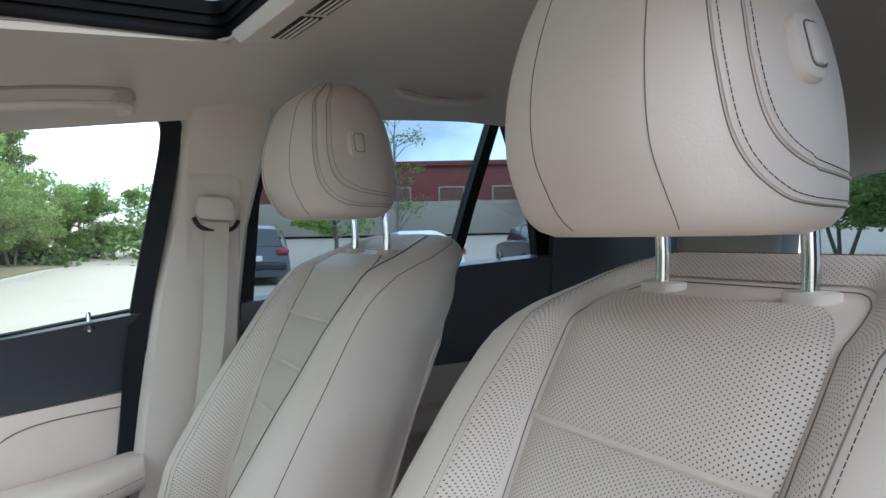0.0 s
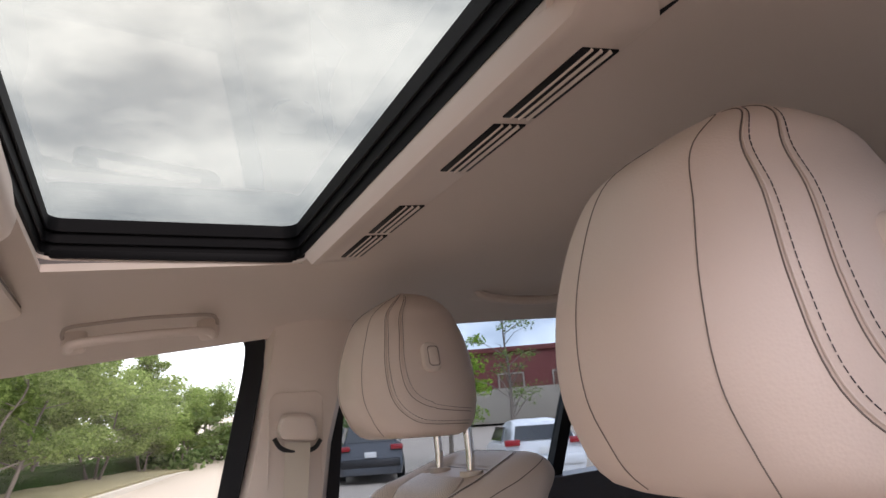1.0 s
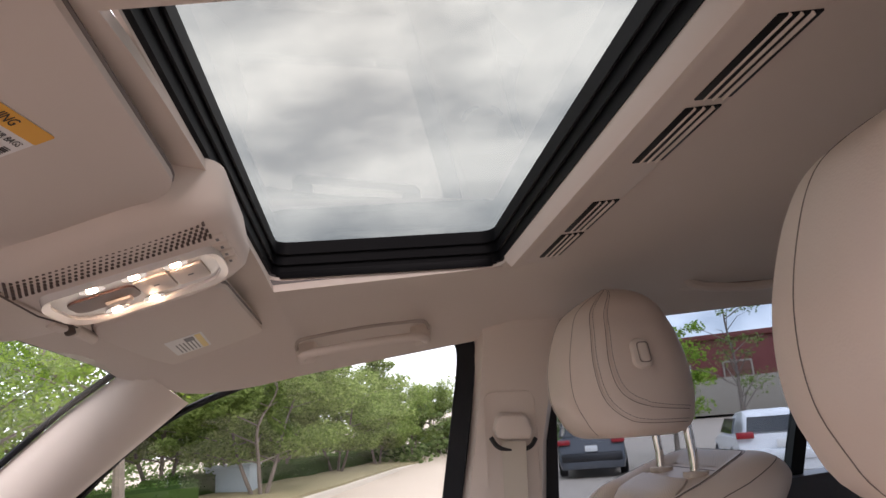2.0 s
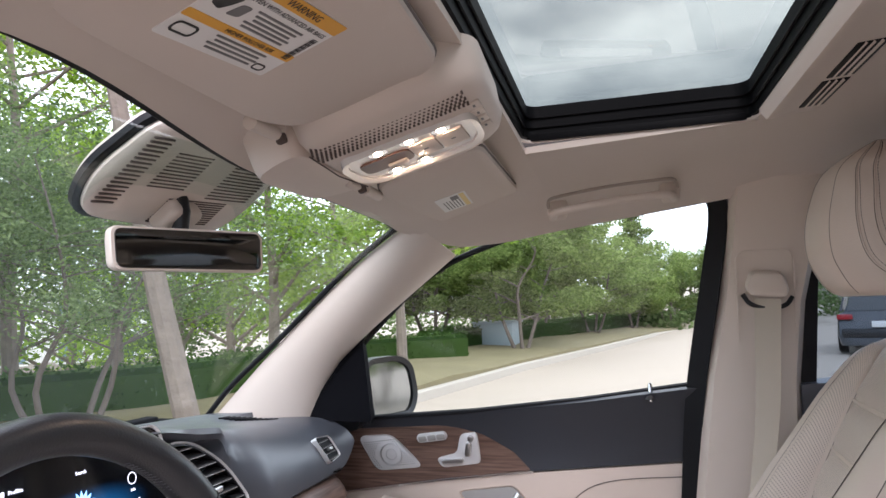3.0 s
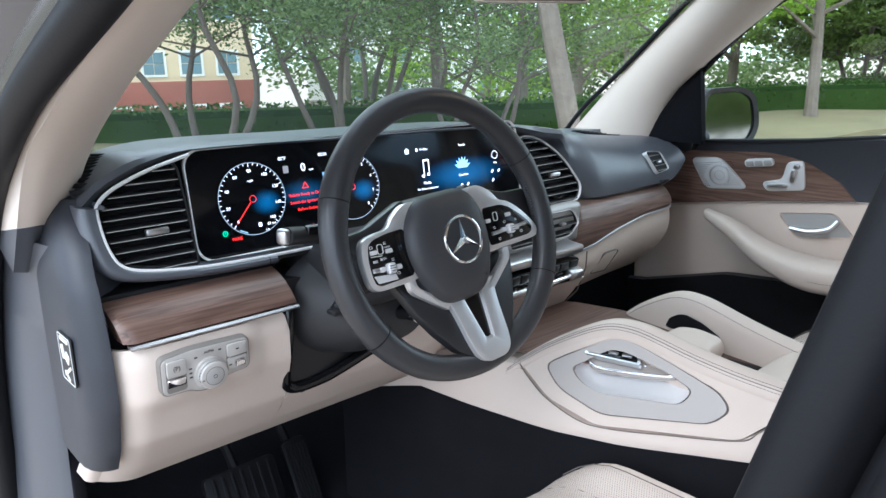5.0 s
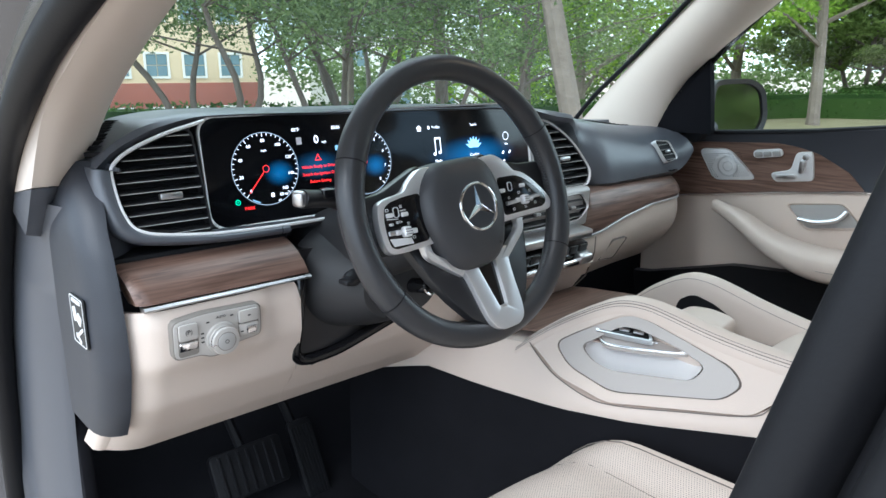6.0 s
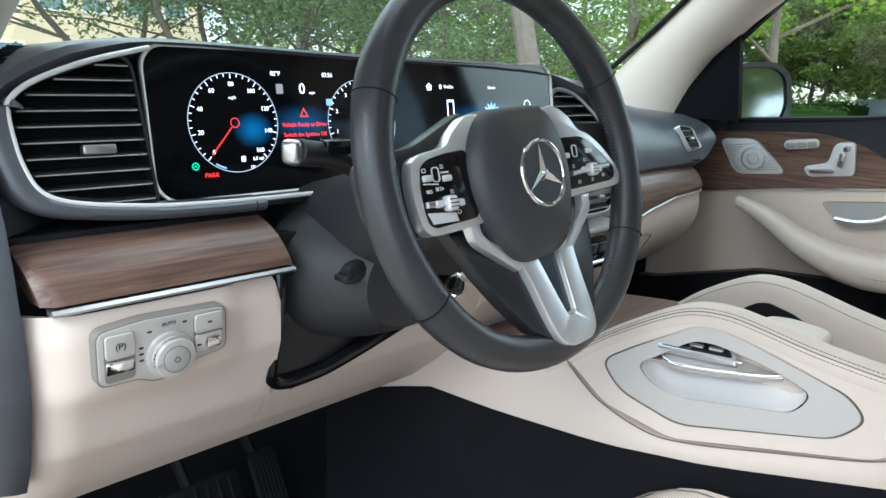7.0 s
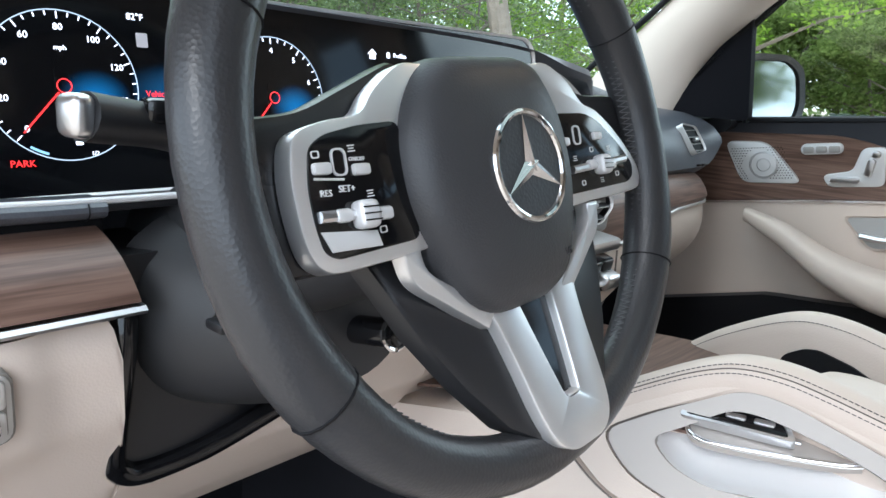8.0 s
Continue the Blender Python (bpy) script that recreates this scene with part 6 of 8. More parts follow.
# ---- overhead: visors, lamp console, mirror, camera cover ----
def sun_visor(s):
    t = thing("sun_visor", "cream sun visor with a white and orange warning label" if s > 0 else "cream sun visor folded up, with a small white label", "sun visor", (0.1, s * 0.34, 1.6), group="sun visors")
    c = Vector((0.118, 0.355, 1.626)) if s > 0 else Vector((0.176, -0.360, 1.610))
    m = plane(c, (0.07, -1, 0), (-0.957, 0, 0.29))
    w, h = (0.425, 0.195) if s > 0 else (0.46, 0.180)
    e = s * w / 2
    o = rounded([(-e, -h / 2 + 0.012), (-e * 0.4, -h / 2), (e * 0.72, -h / 2), (e, -h / 2 + 0.02), (e, h / 2 - 0.004), (-e, h / 2)], 0.045, 6)
    if s < 0:
        o = o[::-1]
    part("body", plate(o, m @ Matrix.Translation((0, 0, 0.006)), 0.020, 0.008), lining_smooth, t, "cream vinyl visor body")
    part("edge_welt", tube([m @ Vector((x, y, -0.004)) for x, y in o], 0.0022, 6, loop=True), seam_mat, t)
    part("pivot", tube([m @ Vector((e * 0.72, -h / 2 - 0.004, 0.002)), m @ Vector((e * 0.98, -h / 2 - 0.004, 0.0))], 0.008, 10), trim_cream, t)
    part("clip", rbox(m @ pose(e * 0.99, -h / 2 - 0.002, -0.008), (0.026, 0.016, 0.014), 0.005, segments=3), trim_cream, t)
    part("clip_slot", rbox(m @ pose(e * 1.04, -h / 2 - 0.004, 0.003), (0.010, 0.012, 0.012), 0.003), slot_dark, t)
    l = m @ Matrix.Translation((0, 0, 0.0068))
    if s > 0:
        l = l @ pose(-0.002, -0.008, 0, 0, 0, 9) @ Matrix.Diagonal((0.84, 1, 1, 1))
        lab = part("label", plate(rrect(0.148, 0.090, 0.003), l, 0.0008), paper, t, "white warning label with orange bars")
        ll = l @ Matrix.Translation((0, 0, 0.0006))
        part("label_bar", plate(rrect(0.148, 0.014, 0.002), ll @ pose(0, 0.038, 0), 0.0004), orange, lab)
        part("label_bar", plate(rrect(0.148, 0.009, 0.002), ll @ pose(0, -0.013, 0), 0.0004), orange, lab)
        up = Matrix.Translation((0, 0, 0.0005))
        lettering("WARNING", 0.0105, ll @ pose(0.012, 0.038, 0.0) @ up, ink, lab, depth=0.0001)
        lettering("EVEN WITH ADVANCED AIR BAGS", 0.0070, ll @ pose(0.012, 0.025, 0.0) @ up, ink, lab, depth=0.0001)
        part("alert_triangle", plate([(0, 0.005), (-0.005, -0.004), (0.005, -0.004)], ll @ pose(-0.062, 0.038, 0.0005), 0.0004), ink, lab)
        for k in range(5):
            part("text_bar", plate(rrect(0.066 - 0.006 * (k % 3), 0.0022, 0.0005), ll @ pose(0.012, 0.016 - 0.0048 * k, 0.0), 0.0004), ink_grey, lab)
        for k in range(4):
            part("text_bar", plate(rrect(0.070 - 0.008 * (k % 2), 0.0022, 0.0005), ll @ pose(0.012, -0.022 - 0.0052 * k, 0.0), 0.0004), ink_grey, lab)
        lettering("HIGHER ROLLOVER RISK", 0.0062, ll @ pose(0.010, -0.013, 0.0) @ up, ink, lab, depth=0.0001)
        bm = bmesh.new()
        for k in range(20):
            rbox(ll @ pose(0.064, 0.018 - 0.0017 * k, 0.0002), (0.008, 0.0005 + 0.0004 * (k % 3), 0.0004), 0, bm)
        tagged(part("code_bars", bm, ink, lab), kind="stuff")
        part("pictogram", plate(rounded([(-0.010, -0.008), (0.002, -0.011), (0.008, -0.002), (0.012, 0.008), (0.004, 0.010), (-0.008, 0.008)], 0.003), ll @ pose(-0.056, 0.012, 0.0), 0.0004), ink, lab)
        part("pictogram", plate(rounded([(-0.008, -0.008), (0.006, -0.006), (0.008, 0.008), (-0.004, 0.007)], 0.003), ll @ pose(-0.036, 0.008, 0.0), 0.0004), ink_grey, lab)
        part("pictogram", ring_plate(rrect(0.026, 0.014, 0.005), rrect(0.022, 0.010, 0.004), ll @ pose(-0.054, -0.030, 0.0), 0.0004), ink, lab)
        part("pictogram", ring_plate(rrect(0.016, 0.009, 0.004), rrect(0.013, 0.006, 0.003), ll @ pose(0.056, -0.036, 0.0), 0.0004), ink, lab)
    else:
        l = l @ pose(0.055, -0.020, 0, 0, 0, -4)
        lab = part("label", plate(rrect(0.125, 0.056, 0.002), l, 0.0008), paper, t, "small white label with a yellow corner")
        ll = l @ Matrix.Translation((0, 0, 0.0006))
        part("label_bar", plate(rrect(0.115, 0.009, 0.001), ll @ pose(0, 0.020, 0), 0.0004), pale_yellow, lab)
        part("pictogram", plate(rrect(0.030, 0.014, 0.003), ll @ pose(-0.038, 0.006, 0), 0.0004), ink_grey, lab)
        for k in range(6):
            part("text_bar", plate(rrect(0.080 - 0.008 * (k % 2), 0.0020, 0.0005), ll @ pose(0.012, 0.011 - 0.0056 * k, 0), 0.0004), ink_grey, lab)
    return t


slot_dark = surface("louvre_shadow_brown", (0.10, 0.075, 0.065), 0.8, relief=0)
lining_smooth = surface("cream_vinyl", (0.61, 0.535, 0.475), 0.8, grain=1100, relief=0.2, vary=0.02)
ink_grey = surface("grey_print", (0.16, 0.16, 0.16), 0.6, relief=0)
pale_yellow = surface("pale_yellow_print", (0.75, 0.6, 0.25), 0.6, relief=0)
for s in (1, -1):
    sun_visor(s)


def lamp_console():
    t = thing("overhead_console", "cream overhead console with lit map lamps and small buttons", "overhead console", (0.15, 0, 1.62))
    m = plane((0.130, 0.000, 1.607), (0.955, 0.075, -0.287), (0.075, -1, 0))
    # x of this frame runs forward, y towards the passenger
    o = rounded([(-0.112, -0.105), (-0.060, -0.150), (0.095, -0.135), (0.105, 0.118), (-0.055, 0.128), (-0.108, 0.085)], 0.05, 6)
    rings = [[m @ Vector((x * k, y * k, z)) for x, y in o] for k, z in ((1.10, -0.055), (1.06, -0.016), (1.0, -0.004), (0.92, 0.002), (0.6, 0.005))]
    part("shell", loft(rings), trim_cream, t)
    lamp = rounded([(-0.080, -0.052), (0.070, -0.058), (0.082, -0.030), (0.082, 0.036), (0.066, 0.064), (-0.070, 0.062), (-0.084, 0.030), (-0.086, -0.024)], 0.022, 5)
    rim = part("lamp_rim", ring_plate([(x * 1.05, y * 1.06) for x, y in lamp], [(x * 0.96, y * 0.95) for x, y in lamp], m @ Matrix.Translation((0, 0, 0.012)), 0.012, proud=-0.003), lens_mat, t, "clear bright lamp surround")
    part("lamp_bed", plate([(x * 0.99, y * 0.98) for x, y in lamp], m @ Matrix.Translation((0, 0, 0.006)), 0.004), lens_mat, t)
    for x, y in ((-0.046, -0.040), (-0.006, -0.042), (0.034, -0.042), (-0.002, 0.052), (0.038, 0.050)):
        part("bulb", rbox(m @ pose(x, y, 0.0085), (0.010, 0.007, 0.004), 0.0018), bulb_mat, rim)
        part("reflector", tube([m @ Vector((x, y, 0.006)), m @ Vector((x, y, 0.0085))], [0.006, 0.012], 14), chrome, rim)
    part("dark_tray", plate(rrect(0.066, 0.046, 0.012), m @ pose(0.036, 0.004, 0.0085), 0.003), brown_tray, t)
    part("tray_lip", rbox(m @ pose(0.026, 0.018, 0.009), (0.026, 0.014, 0.006), 0.002), trim_cream, t)
    for k in (0, 1):
        part("lamp_button", plate(rrect(0.034, 0.058, 0.003), m @ pose(-0.052 + 0.036 * k, 0.004, 0.0095), 0.004, 0.001), trim_cream, t)
        part("button_mark", plate(rrect(0.006, 0.004, 0.001), m @ pose(-0.052 + 0.036 * k, 0.004, 0.0099), 0.0003), ink_grey, t)
    bm = bmesh.new()
    for i in range(34):
        for j in range(5):
            u, v = -0.090 + i * 0.0054 + (j % 2) * 0.0027, -0.112 + j * 0.0075
            tube([m @ Vector((u, v, -0.004)), m @ Vector((u, v, 0.0072 - 0.0009 * (4 - j)))], 0.0015, 5, bm)
    tagged(part("microphone_mesh", bm, slot_dark, t), kind="stuff")
    for k in range(4):
        part("side_button", plate(rrect(0.016, 0.022, 0.002), m @ pose(-0.094, -0.066 + 0.0275 * k, 0.0050), 0.004, 0.001), trim_cream, t)
        part("button_mark", plate(rrect(0.003, 0.008, 0.0008), m @ pose(-0.094, -0.066 + 0.0275 * k, 0.0054), 0.0003), ink_grey, t)
    part("panel_line", tube([m @ Vector(p) for p in ((0.096, -0.10, 0.001), (0.100, 0.0, 0.004), (0.096, 0.10, 0.001))], 0.0010, 5), slot_dark, t)
    fr = rounded([(0.098, -0.128), (0.100, 0.115), (0.170, 0.085), (0.175, -0.10)], 0.05, 6)
    rings = [[m @ Vector((0.135 + (x - 0.135) * k, y * k, z)) for x, y in fr] for k, z in ((1.06, -0.055), (1.0, -0.010), (0.94, -0.002), (0.6, 0.002))]
    part("glasses_box", loft(rings), trim_cream, t)
    part("box_catch", rbox(m @ pose(0.108, 0.072, 0.000), (0.012, 0.040, 0.008), 0.003), trim_cream, t)


brown_tray = surface("brown_lamp_tray", (0.12, 0.06, 0.045), 0.4, relief=0)
lamp_console()


def camera_cover():
    t = thing("sensor_cover", "cream louvred sensor cover behind the mirror at the windscreen", "cover", (0.40, 0, 1.56))
    c = Vector((0.440, 0.004, 1.580))
    m = plane(c, (0, 1, 0), (0.80, 0, -0.60))
    o = rounded([(-0.135, -0.085), (0.135, -0.085), (0.155, 0.02), (0.125, 0.085), (-0.125, 0.085), (-0.150, 0.02)], 0.04, 6)
    rings = [[m @ Vector((x * k, y * k, z)) for x, y in o] for k, z in ((1.05, -0.03), (1.03, -0.006), (0.98, 0.0), (0.7, 0.003))]
    part("shell", loft(rings), trim_cream, t)
    part("border", tube([m @ Vector((x * 1.05, y * 1.05, -0.018)) for x, y in o], 0.008, 6, loop=True), rubber, t)
    for x0, x1, y0, y1, n in ((0.106, 0.138, -0.062, 0.058, 17), (0.020, 0.085, -0.052, 0.014, 11), (-0.085, 0.030, 0.020, 0.070, 11), (-0.120, -0.030, -0.057, 0.012, 11)):
        for k in range(n):
            f = (k + 0.5) / n
            if x1 - x0 < 0.05:
                part("slot", rbox(m @ pose((x0 + x1) / 2, y0 + (y1 - y0) * f, 0.002, 0, 0, 8), (x1 - x0, 0.0028, 0.003), 0.001), slot_dark, t)
            else:
                part("slot", rbox(m @ pose((x0 + x1) / 2, y0 + (y1 - y0) * f, 0.0024, 0, 0, 6), (x1 - x0, 0.0026, 0.003), 0.001), slot_dark, t)
    part("stem_cover", rbox(m @ pose(0.0, 0.05, 0.012), (0.06, 0.05, 0.03), 0.01, segments=3), trim_cream, t)


camera_cover()


def rear_mirror():
    t = thing("rear_view_mirror", "cream-backed frameless rear-view mirror on a short stem", "mirror", (0.44, 0, 1.5))
    m = plane((0.433, 0.021, 1.492), (-0.36, -1, 0.015), (0.06, 0, 1))
    o = rounded([(-0.108, 0.0235), (0.108, 0.0265), (0.107, -0.026), (-0.106, -0.025)], 0.011, 5)
    rings = [[m @ Vector((x * k, y * k2, z)) for x, y in o] for k, k2, z in ((0.6, 0.6, -0.048), (0.93, 0.93, -0.034), (1.04, 1.10, -0.010), (1.05, 1.13, 0.0), (1.035, 1.08, 0.003))]
    part("shell", loft(rings), trim_cream, t, "cream mirror shell")
    part("mirror_glass", plate(o, m @ Matrix.Translation((0, 0, 0.0045)), 0.004, 0.001), dark_mirror, t, "dark dimming mirror glass")
    part("stem", tube([m @ Vector((0.0, 0.02, -0.03)), m @ Vector((0.0, 0.055, -0.02)), (0.462, 0.01, 1.565)], 0.011, 10), black_plastic, t)


rear_mirror()

# ---- seats and centre console ----
def headrest_point(th, v, top_z, c):
    """Surface of the head restraint: th round it (0 = left, 90 = front), v from its bottom to its top."""
    h = 0.2321
    e = max(0.0, min(1.0, v))
    hs = [0, 0.10, 0.25, 0.45, 0.65, 0.8, 0.92, 1.0]
    w = smooth(e, hs, [0.122, 0.1195, 0.117, 0.112, 0.101, 0.084, 0.078, 0.068])
    front = smooth(e, hs, [0.076, 0.0895, 0.105, 0.1055, 0.0935, 0.077, 0.048, 0.019])
    rear = smooth(e, hs, [0.083, 0.095, 0.103, 0.1015, 0.0925, 0.0805, 0.070, 0.070])
    edge = 1.0
    if e < 0.10:
        edge = 0.80 + 0.20 * (1 - (1 - e / 0.10) ** 2) ** 0.5
    elif e > 0.80:
        edge = max(0.0, 1 - ((e - 0.80) / 0.20) ** 2.2) ** 0.5
    ct, st = math.cos(th), math.sin(th)
    d = front if st > 0 else rear
    x = d * edge * math.copysign(abs(st) ** 0.74, st) + 0.0052 * (e - 0.5)
    y = w * edge * math.copysign(abs(ct) ** 0.70, ct)
    bow = -0.014 * (y / 0.138) ** 2 if st > 0 else 0.0
    return Vector((c.x + x + bow, c.y + y, top_z - h + h * v))


def seat(at, name_label):
    """A front seat; at is the middle of its backrest's top edge."""
    ax, ay, az = at
    t = thing("car_seat", name_label, "car seat", (ax + 0.25, ay, 0.42), group="front seats")
    V = Vector

    def mid_x(z):
        return lerp(z, [0.70, 0.80, 0.95, 1.10, 1.22, 1.30, az, az + 0.06], [ax + 0.275, ax + 0.250, ax + 0.212, ax + 0.154, ax + 0.096, ax + 0.046, ax + 0.010, ax - 0.022])

    def bolster(z):
        return lerp(z, [0.70, 0.95, 1.04, 1.12, 1.22, 1.30], [0.098, 0.098, 0.078, 0.058, 0.040, 0.024])

    def contour(widths, top, r, d_side, d_top):
        """A line up one side of the backrest, over its top and down the other side."""
        zs = [0.70, 0.90, 1.10, 1.20, 1.28]
        left = [(-lerp(z, zs, widths), z, 0.0) for z in steps(0.70, top - r, 22)]
        w = lerp(top - r, zs, widths)
        for k in range(1, 11):
            a = math.pi / 2 * k / 10
            q = k / 10
            left.append((-(w - r + r * math.cos(a)), top - r + r * math.sin(a), q * q * (3 - 2 * q)))
        for k in range(1, 7):
            left.append((-(w - r) * (1 - k / 6), top, 1.0))
        pts = left + [(-y, z, q) for y, z, q in reversed(left[:-1])]
        return [V((mid_x(z) + d_side(z) * (1 - q) + d_top * q, ay + y, z)) for y, z, q in pts]

    inner_w = [0.108, 0.110, 0.112, 0.116, 0.120]
    lines = [contour(inner_w, az - 0.002, 0.034, lambda z: 0.0, 0.0),
             contour([w + 0.006 for w in inner_w], az + 0.006, 0.038, lambda z: 0.004, -0.040),
             contour([w + 0.022 for w in inner_w], az + 0.024, 0.052, lambda z: bolster(z) * 0.62, -0.052),
             contour([0.152, 0.154, 0.156, 0.158, 0.158], az + 0.031, 0.062, lambda z: bolster(z) * 0.96, -0.062),
             contour([0.190, 0.196, 0.196, 0.192, 0.188], az + 0.031, 0.074, lambda z: bolster(z) * 1.08, -0.076),
             contour([0.228, 0.236, 0.232, 0.222, 0.214], az + 0.026, 0.090, lambda z: bolster(z) * 0.80, -0.092),
             contour([0.252, 0.262, 0.254, 0.240, 0.230], az + 0.014, 0.100, lambda z: bolster(z) * 0.30 - 0.018, -0.108),
             contour([0.256, 0.268, 0.260, 0.246, 0.235], az - 0.004, 0.100, lambda z: -0.070, -0.122),
             contour([0.235, 0.245, 0.245, 0.235, 0.225], az - 0.030, 0.090, lambda z: -0.118, -0.130)]
    fine = [curve([ln[i] for ln in lines], 4) for i in range(len(lines[0]))]
    rings = [[f[k] for f in fine] for k in range(len(fine[0]))]
    part("backrest", loft(rings, closed=False, caps=False), leather, t, "cream leather backrest with side bolsters")
    part("back_shell", sheet(lambda u, z: V((mid_x(z) - 0.116, ay + u * lerp(z, [0.7, 0.9, 1.2, 1.30], [0.24, 0.25, 0.24, 0.18]), z)), steps(-1, 1, 10), steps(0.70, az - 0.03, 12), 0.006), leather, t)
    # perforated band from the panel's edge over the inner bolster, round the top as a raised lip
    band = [[p + V((0.0015, 0, 0.0008)) for p in rings[k]] for k in range(5, 13)]
    part("bolster_band", loft(band, closed=False, caps=False), leather_holes, t, "perforated cream band that rises to a lip behind the posts")
    for k, r, m in ((12, 0.0007, seam_mat), (4, 0.0005, seam_mat)):
        part("seam", tube([p + V((0.0010, 0, 0.0004)) for p in rings[k]], r, 5), m, t)
    stitches([p + V((0.0012, 0, 0.0006)) for p in rings[13]], t, 0.0036, 0.0014, 0.0004)
    part("side_seam", tube([p + V((0.0002, 0, 0)) for p in rings[21]], 0.0007, 5), seam_mat, t)
    # perforated middle with cross pleats
    pleats = [0.80, 0.90, 0.985, 1.06, 1.135, 1.212]

    def insert(u, z, lift=0.003):
        zz = az - 0.004 - (az - 0.004 - z)
        q = min(abs(z - p) for p in pleats[1:])
        w = lerp(z, [0.70, 0.90, 1.10, 1.20, 1.28], inner_w)
        if z > az - 0.036:
            k = (z - az + 0.036) / 0.034
            w -= 0.034 * (1 - max(0.0, 1 - k * k) ** 0.5)
        puff = 0.012 * (1 - math.exp(-(q / 0.011) ** 2)) * max(0.0, 1 - abs(u) ** 6) * min(1.0, (az - z) / 0.03 + 0.15)
        return V((mid_x(zz) + lift * (1 - abs(u) ** 8) + puff, ay + u * w, z))

    part("middle_panel", sheet(insert, steps(-1, 1, 18), sorted(set(steps(0.78, az - 0.0025, 72) + pleats)), -0.003), leather_holes, t, "perforated cream leather middle panel")
    for z in pleats[1:]:
        part("pleat_seam", tube([insert(u, z) + V((0.0016, 0, 0.004)) for u in steps(-1, 1, 14)], 0.0042, 8), leather, t)
        part("pleat_line", tube([insert(u, z - 0.0015) + V((0.0008, 0, 0)) for u in steps(-1, 1, 14)], 0.0009, 5), seam_mat, t)
    # posts in low flat collars
    for dy in (-0.07, 0.07):
        part("post", tube([(ax - 0.006, ay + dy, az - 0.03), (ax - 0.008, ay + dy, az + 0.03), (ax - 0.004, ay + dy, az + 0.11)], 0.0068, 14), chrome, t, "polished chrome headrest post")
        part("post_collar", plate(rrect(0.032, 0.040, 0.014), Matrix.Translation(V((ax - 0.008, ay + dy, az + 0.0075))), 0.02, 0.0015), trim_cream, t)
    # head restraint
    c, top_z = V((ax + 0.0689, ay, 0)), az + 0.2821
    P = lambda deg, v, lift=0.0: (lambda p: p + (p - V((c.x, c.y, p.z))).normalized() * lift)(headrest_point(radians(deg), v, top_z, c))
    vs = [0.0, 0.02, 0.05, 0.09, 0.14, 0.2] + steps(0.25, 0.75, 20) + [0.775, 0.8, 0.825, 0.85, 0.89, 0.925, 0.95, 0.97, 0.985, 0.994, 1.0]
    head = part("head_restraint", loft([[P(360 * k / 64, v) for k in range(64)] for v in vs]), leather, t, "padded cream leather head restraint")
    for deg in (56, 95):
        part("panel_seam", tube([P(deg + (90 - deg) * 0.10 * (1 - v), v, 0.0001) for v in steps(0.02, 0.90, 34) + [0.92, 0.94, 0.955, 0.967, 0.977, 0.985, 0.991, 0.995]], 0.0004, 5), seam_mat, head)
    for sgn in (-1, 1):
        side = [(14, 0.992), (14, 0.95), (16, 0.85), (18, 0.7), (19, 0.46), (15, 0.29), (4, 0.20), (-12, 0.165), (-40, 0.15)]
        outer = [(34, 0.992), (34, 0.95), (34, 0.85), (33, 0.7), (32, 0.44), (28, 0.23), (18, 0.125), (2, 0.085), (-40, 0.075)]
        for path in (side, outer):
            q = [Vector((a, b, 0)) for a, b in path]
            line = [P(v.x if sgn > 0 else 180 - v.x, v.y, 0.0008) for v in curve(q, 6)]
            part("welt", tube(line, 0.0007, 6), leather, head)
            line = [P(v.x - 2.6 if sgn > 0 else 182.6 - v.x, v.y + 0.012, 0.0004) for v in curve(q, 6)]
            stitches(line, head, 0.0038, 0.0013, 0.00036)
            line = [P(v.x + 1.3 if sgn > 0 else 178.7 - v.x, v.y - 0.006, 0.0) for v in curve(q, 6)]
            part("seam", tube(line, 0.0005, 5), seam_mat, head)
    # release button on the left side
    p0, p1, p2 = P(-2, 0.50, 0.0), P(-2, 0.60, 0.0), P(-16, 0.50, 0.0)
    m = plane(p0, p2 - p0, p1 - p0)
    if (m.to_3x3() @ V((0, 0, 1))).y < 0:
        m = plane(p0, p0 - p2, p1 - p0)
    bz = part("button_bezel", plate(rrect(0.030, 0.046, 0.012), m @ Matrix.Translation((0, 0, 0.006)), 0.014, 0.005), trim_cream, head, "cream release button bezel")
    part("release_button", plate(rrect(0.015, 0.028, 0.004), m @ Matrix.Translation((0.002, 0, 0.0085)), 0.008, 0.002), trim_cream, bz)
    part("button_gap", ring_plate(rrect(0.018, 0.031, 0.005), rrect(0.0165, 0.0295, 0.005), m @ Matrix.Translation((0.002, 0, 0.0068)), 0.004), seam_mat, bz)
    # cushion
    cz = 0.738

    def seat_top(u, x):
        a = abs(u)
        s = max(0.0, min(1.0, (a - 0.55) / 0.3))
        f = (x - (ax + 0.14)) / 0.60
        drop = 0.055 * max(0.0, (f - 0.82) / 0.18) ** 2
        w = 0.248 - 0.03 * max(0, f - 0.55)
        return V((x - 0.035 * a ** 3 * max(0, f), ay + u * w, cz + 0.025 * f + 0.045 * s * s * (3 - 2 * s) * (1 - 0.6 * f) - drop - 0.10 * max(0, (a - 0.88) / 0.12) ** 2))

    xs = steps(ax + 0.14, ax + 0.76, 24)
    rings = []
    for x in xs:
        row = [seat_top(u, x) for u in steps(-1, 1, 30)]
        row += [V((row[-1].x, row[-1].y, 0.60)), V((row[0].x, row[0].y, 0.60))]
        rings.append(row)
    front_row = [V((p.x + 0.02, ay + (p.y - ay) * 0.96, min(p.z, cz + 0.01) - 0.03)) for p in rings[-1]]
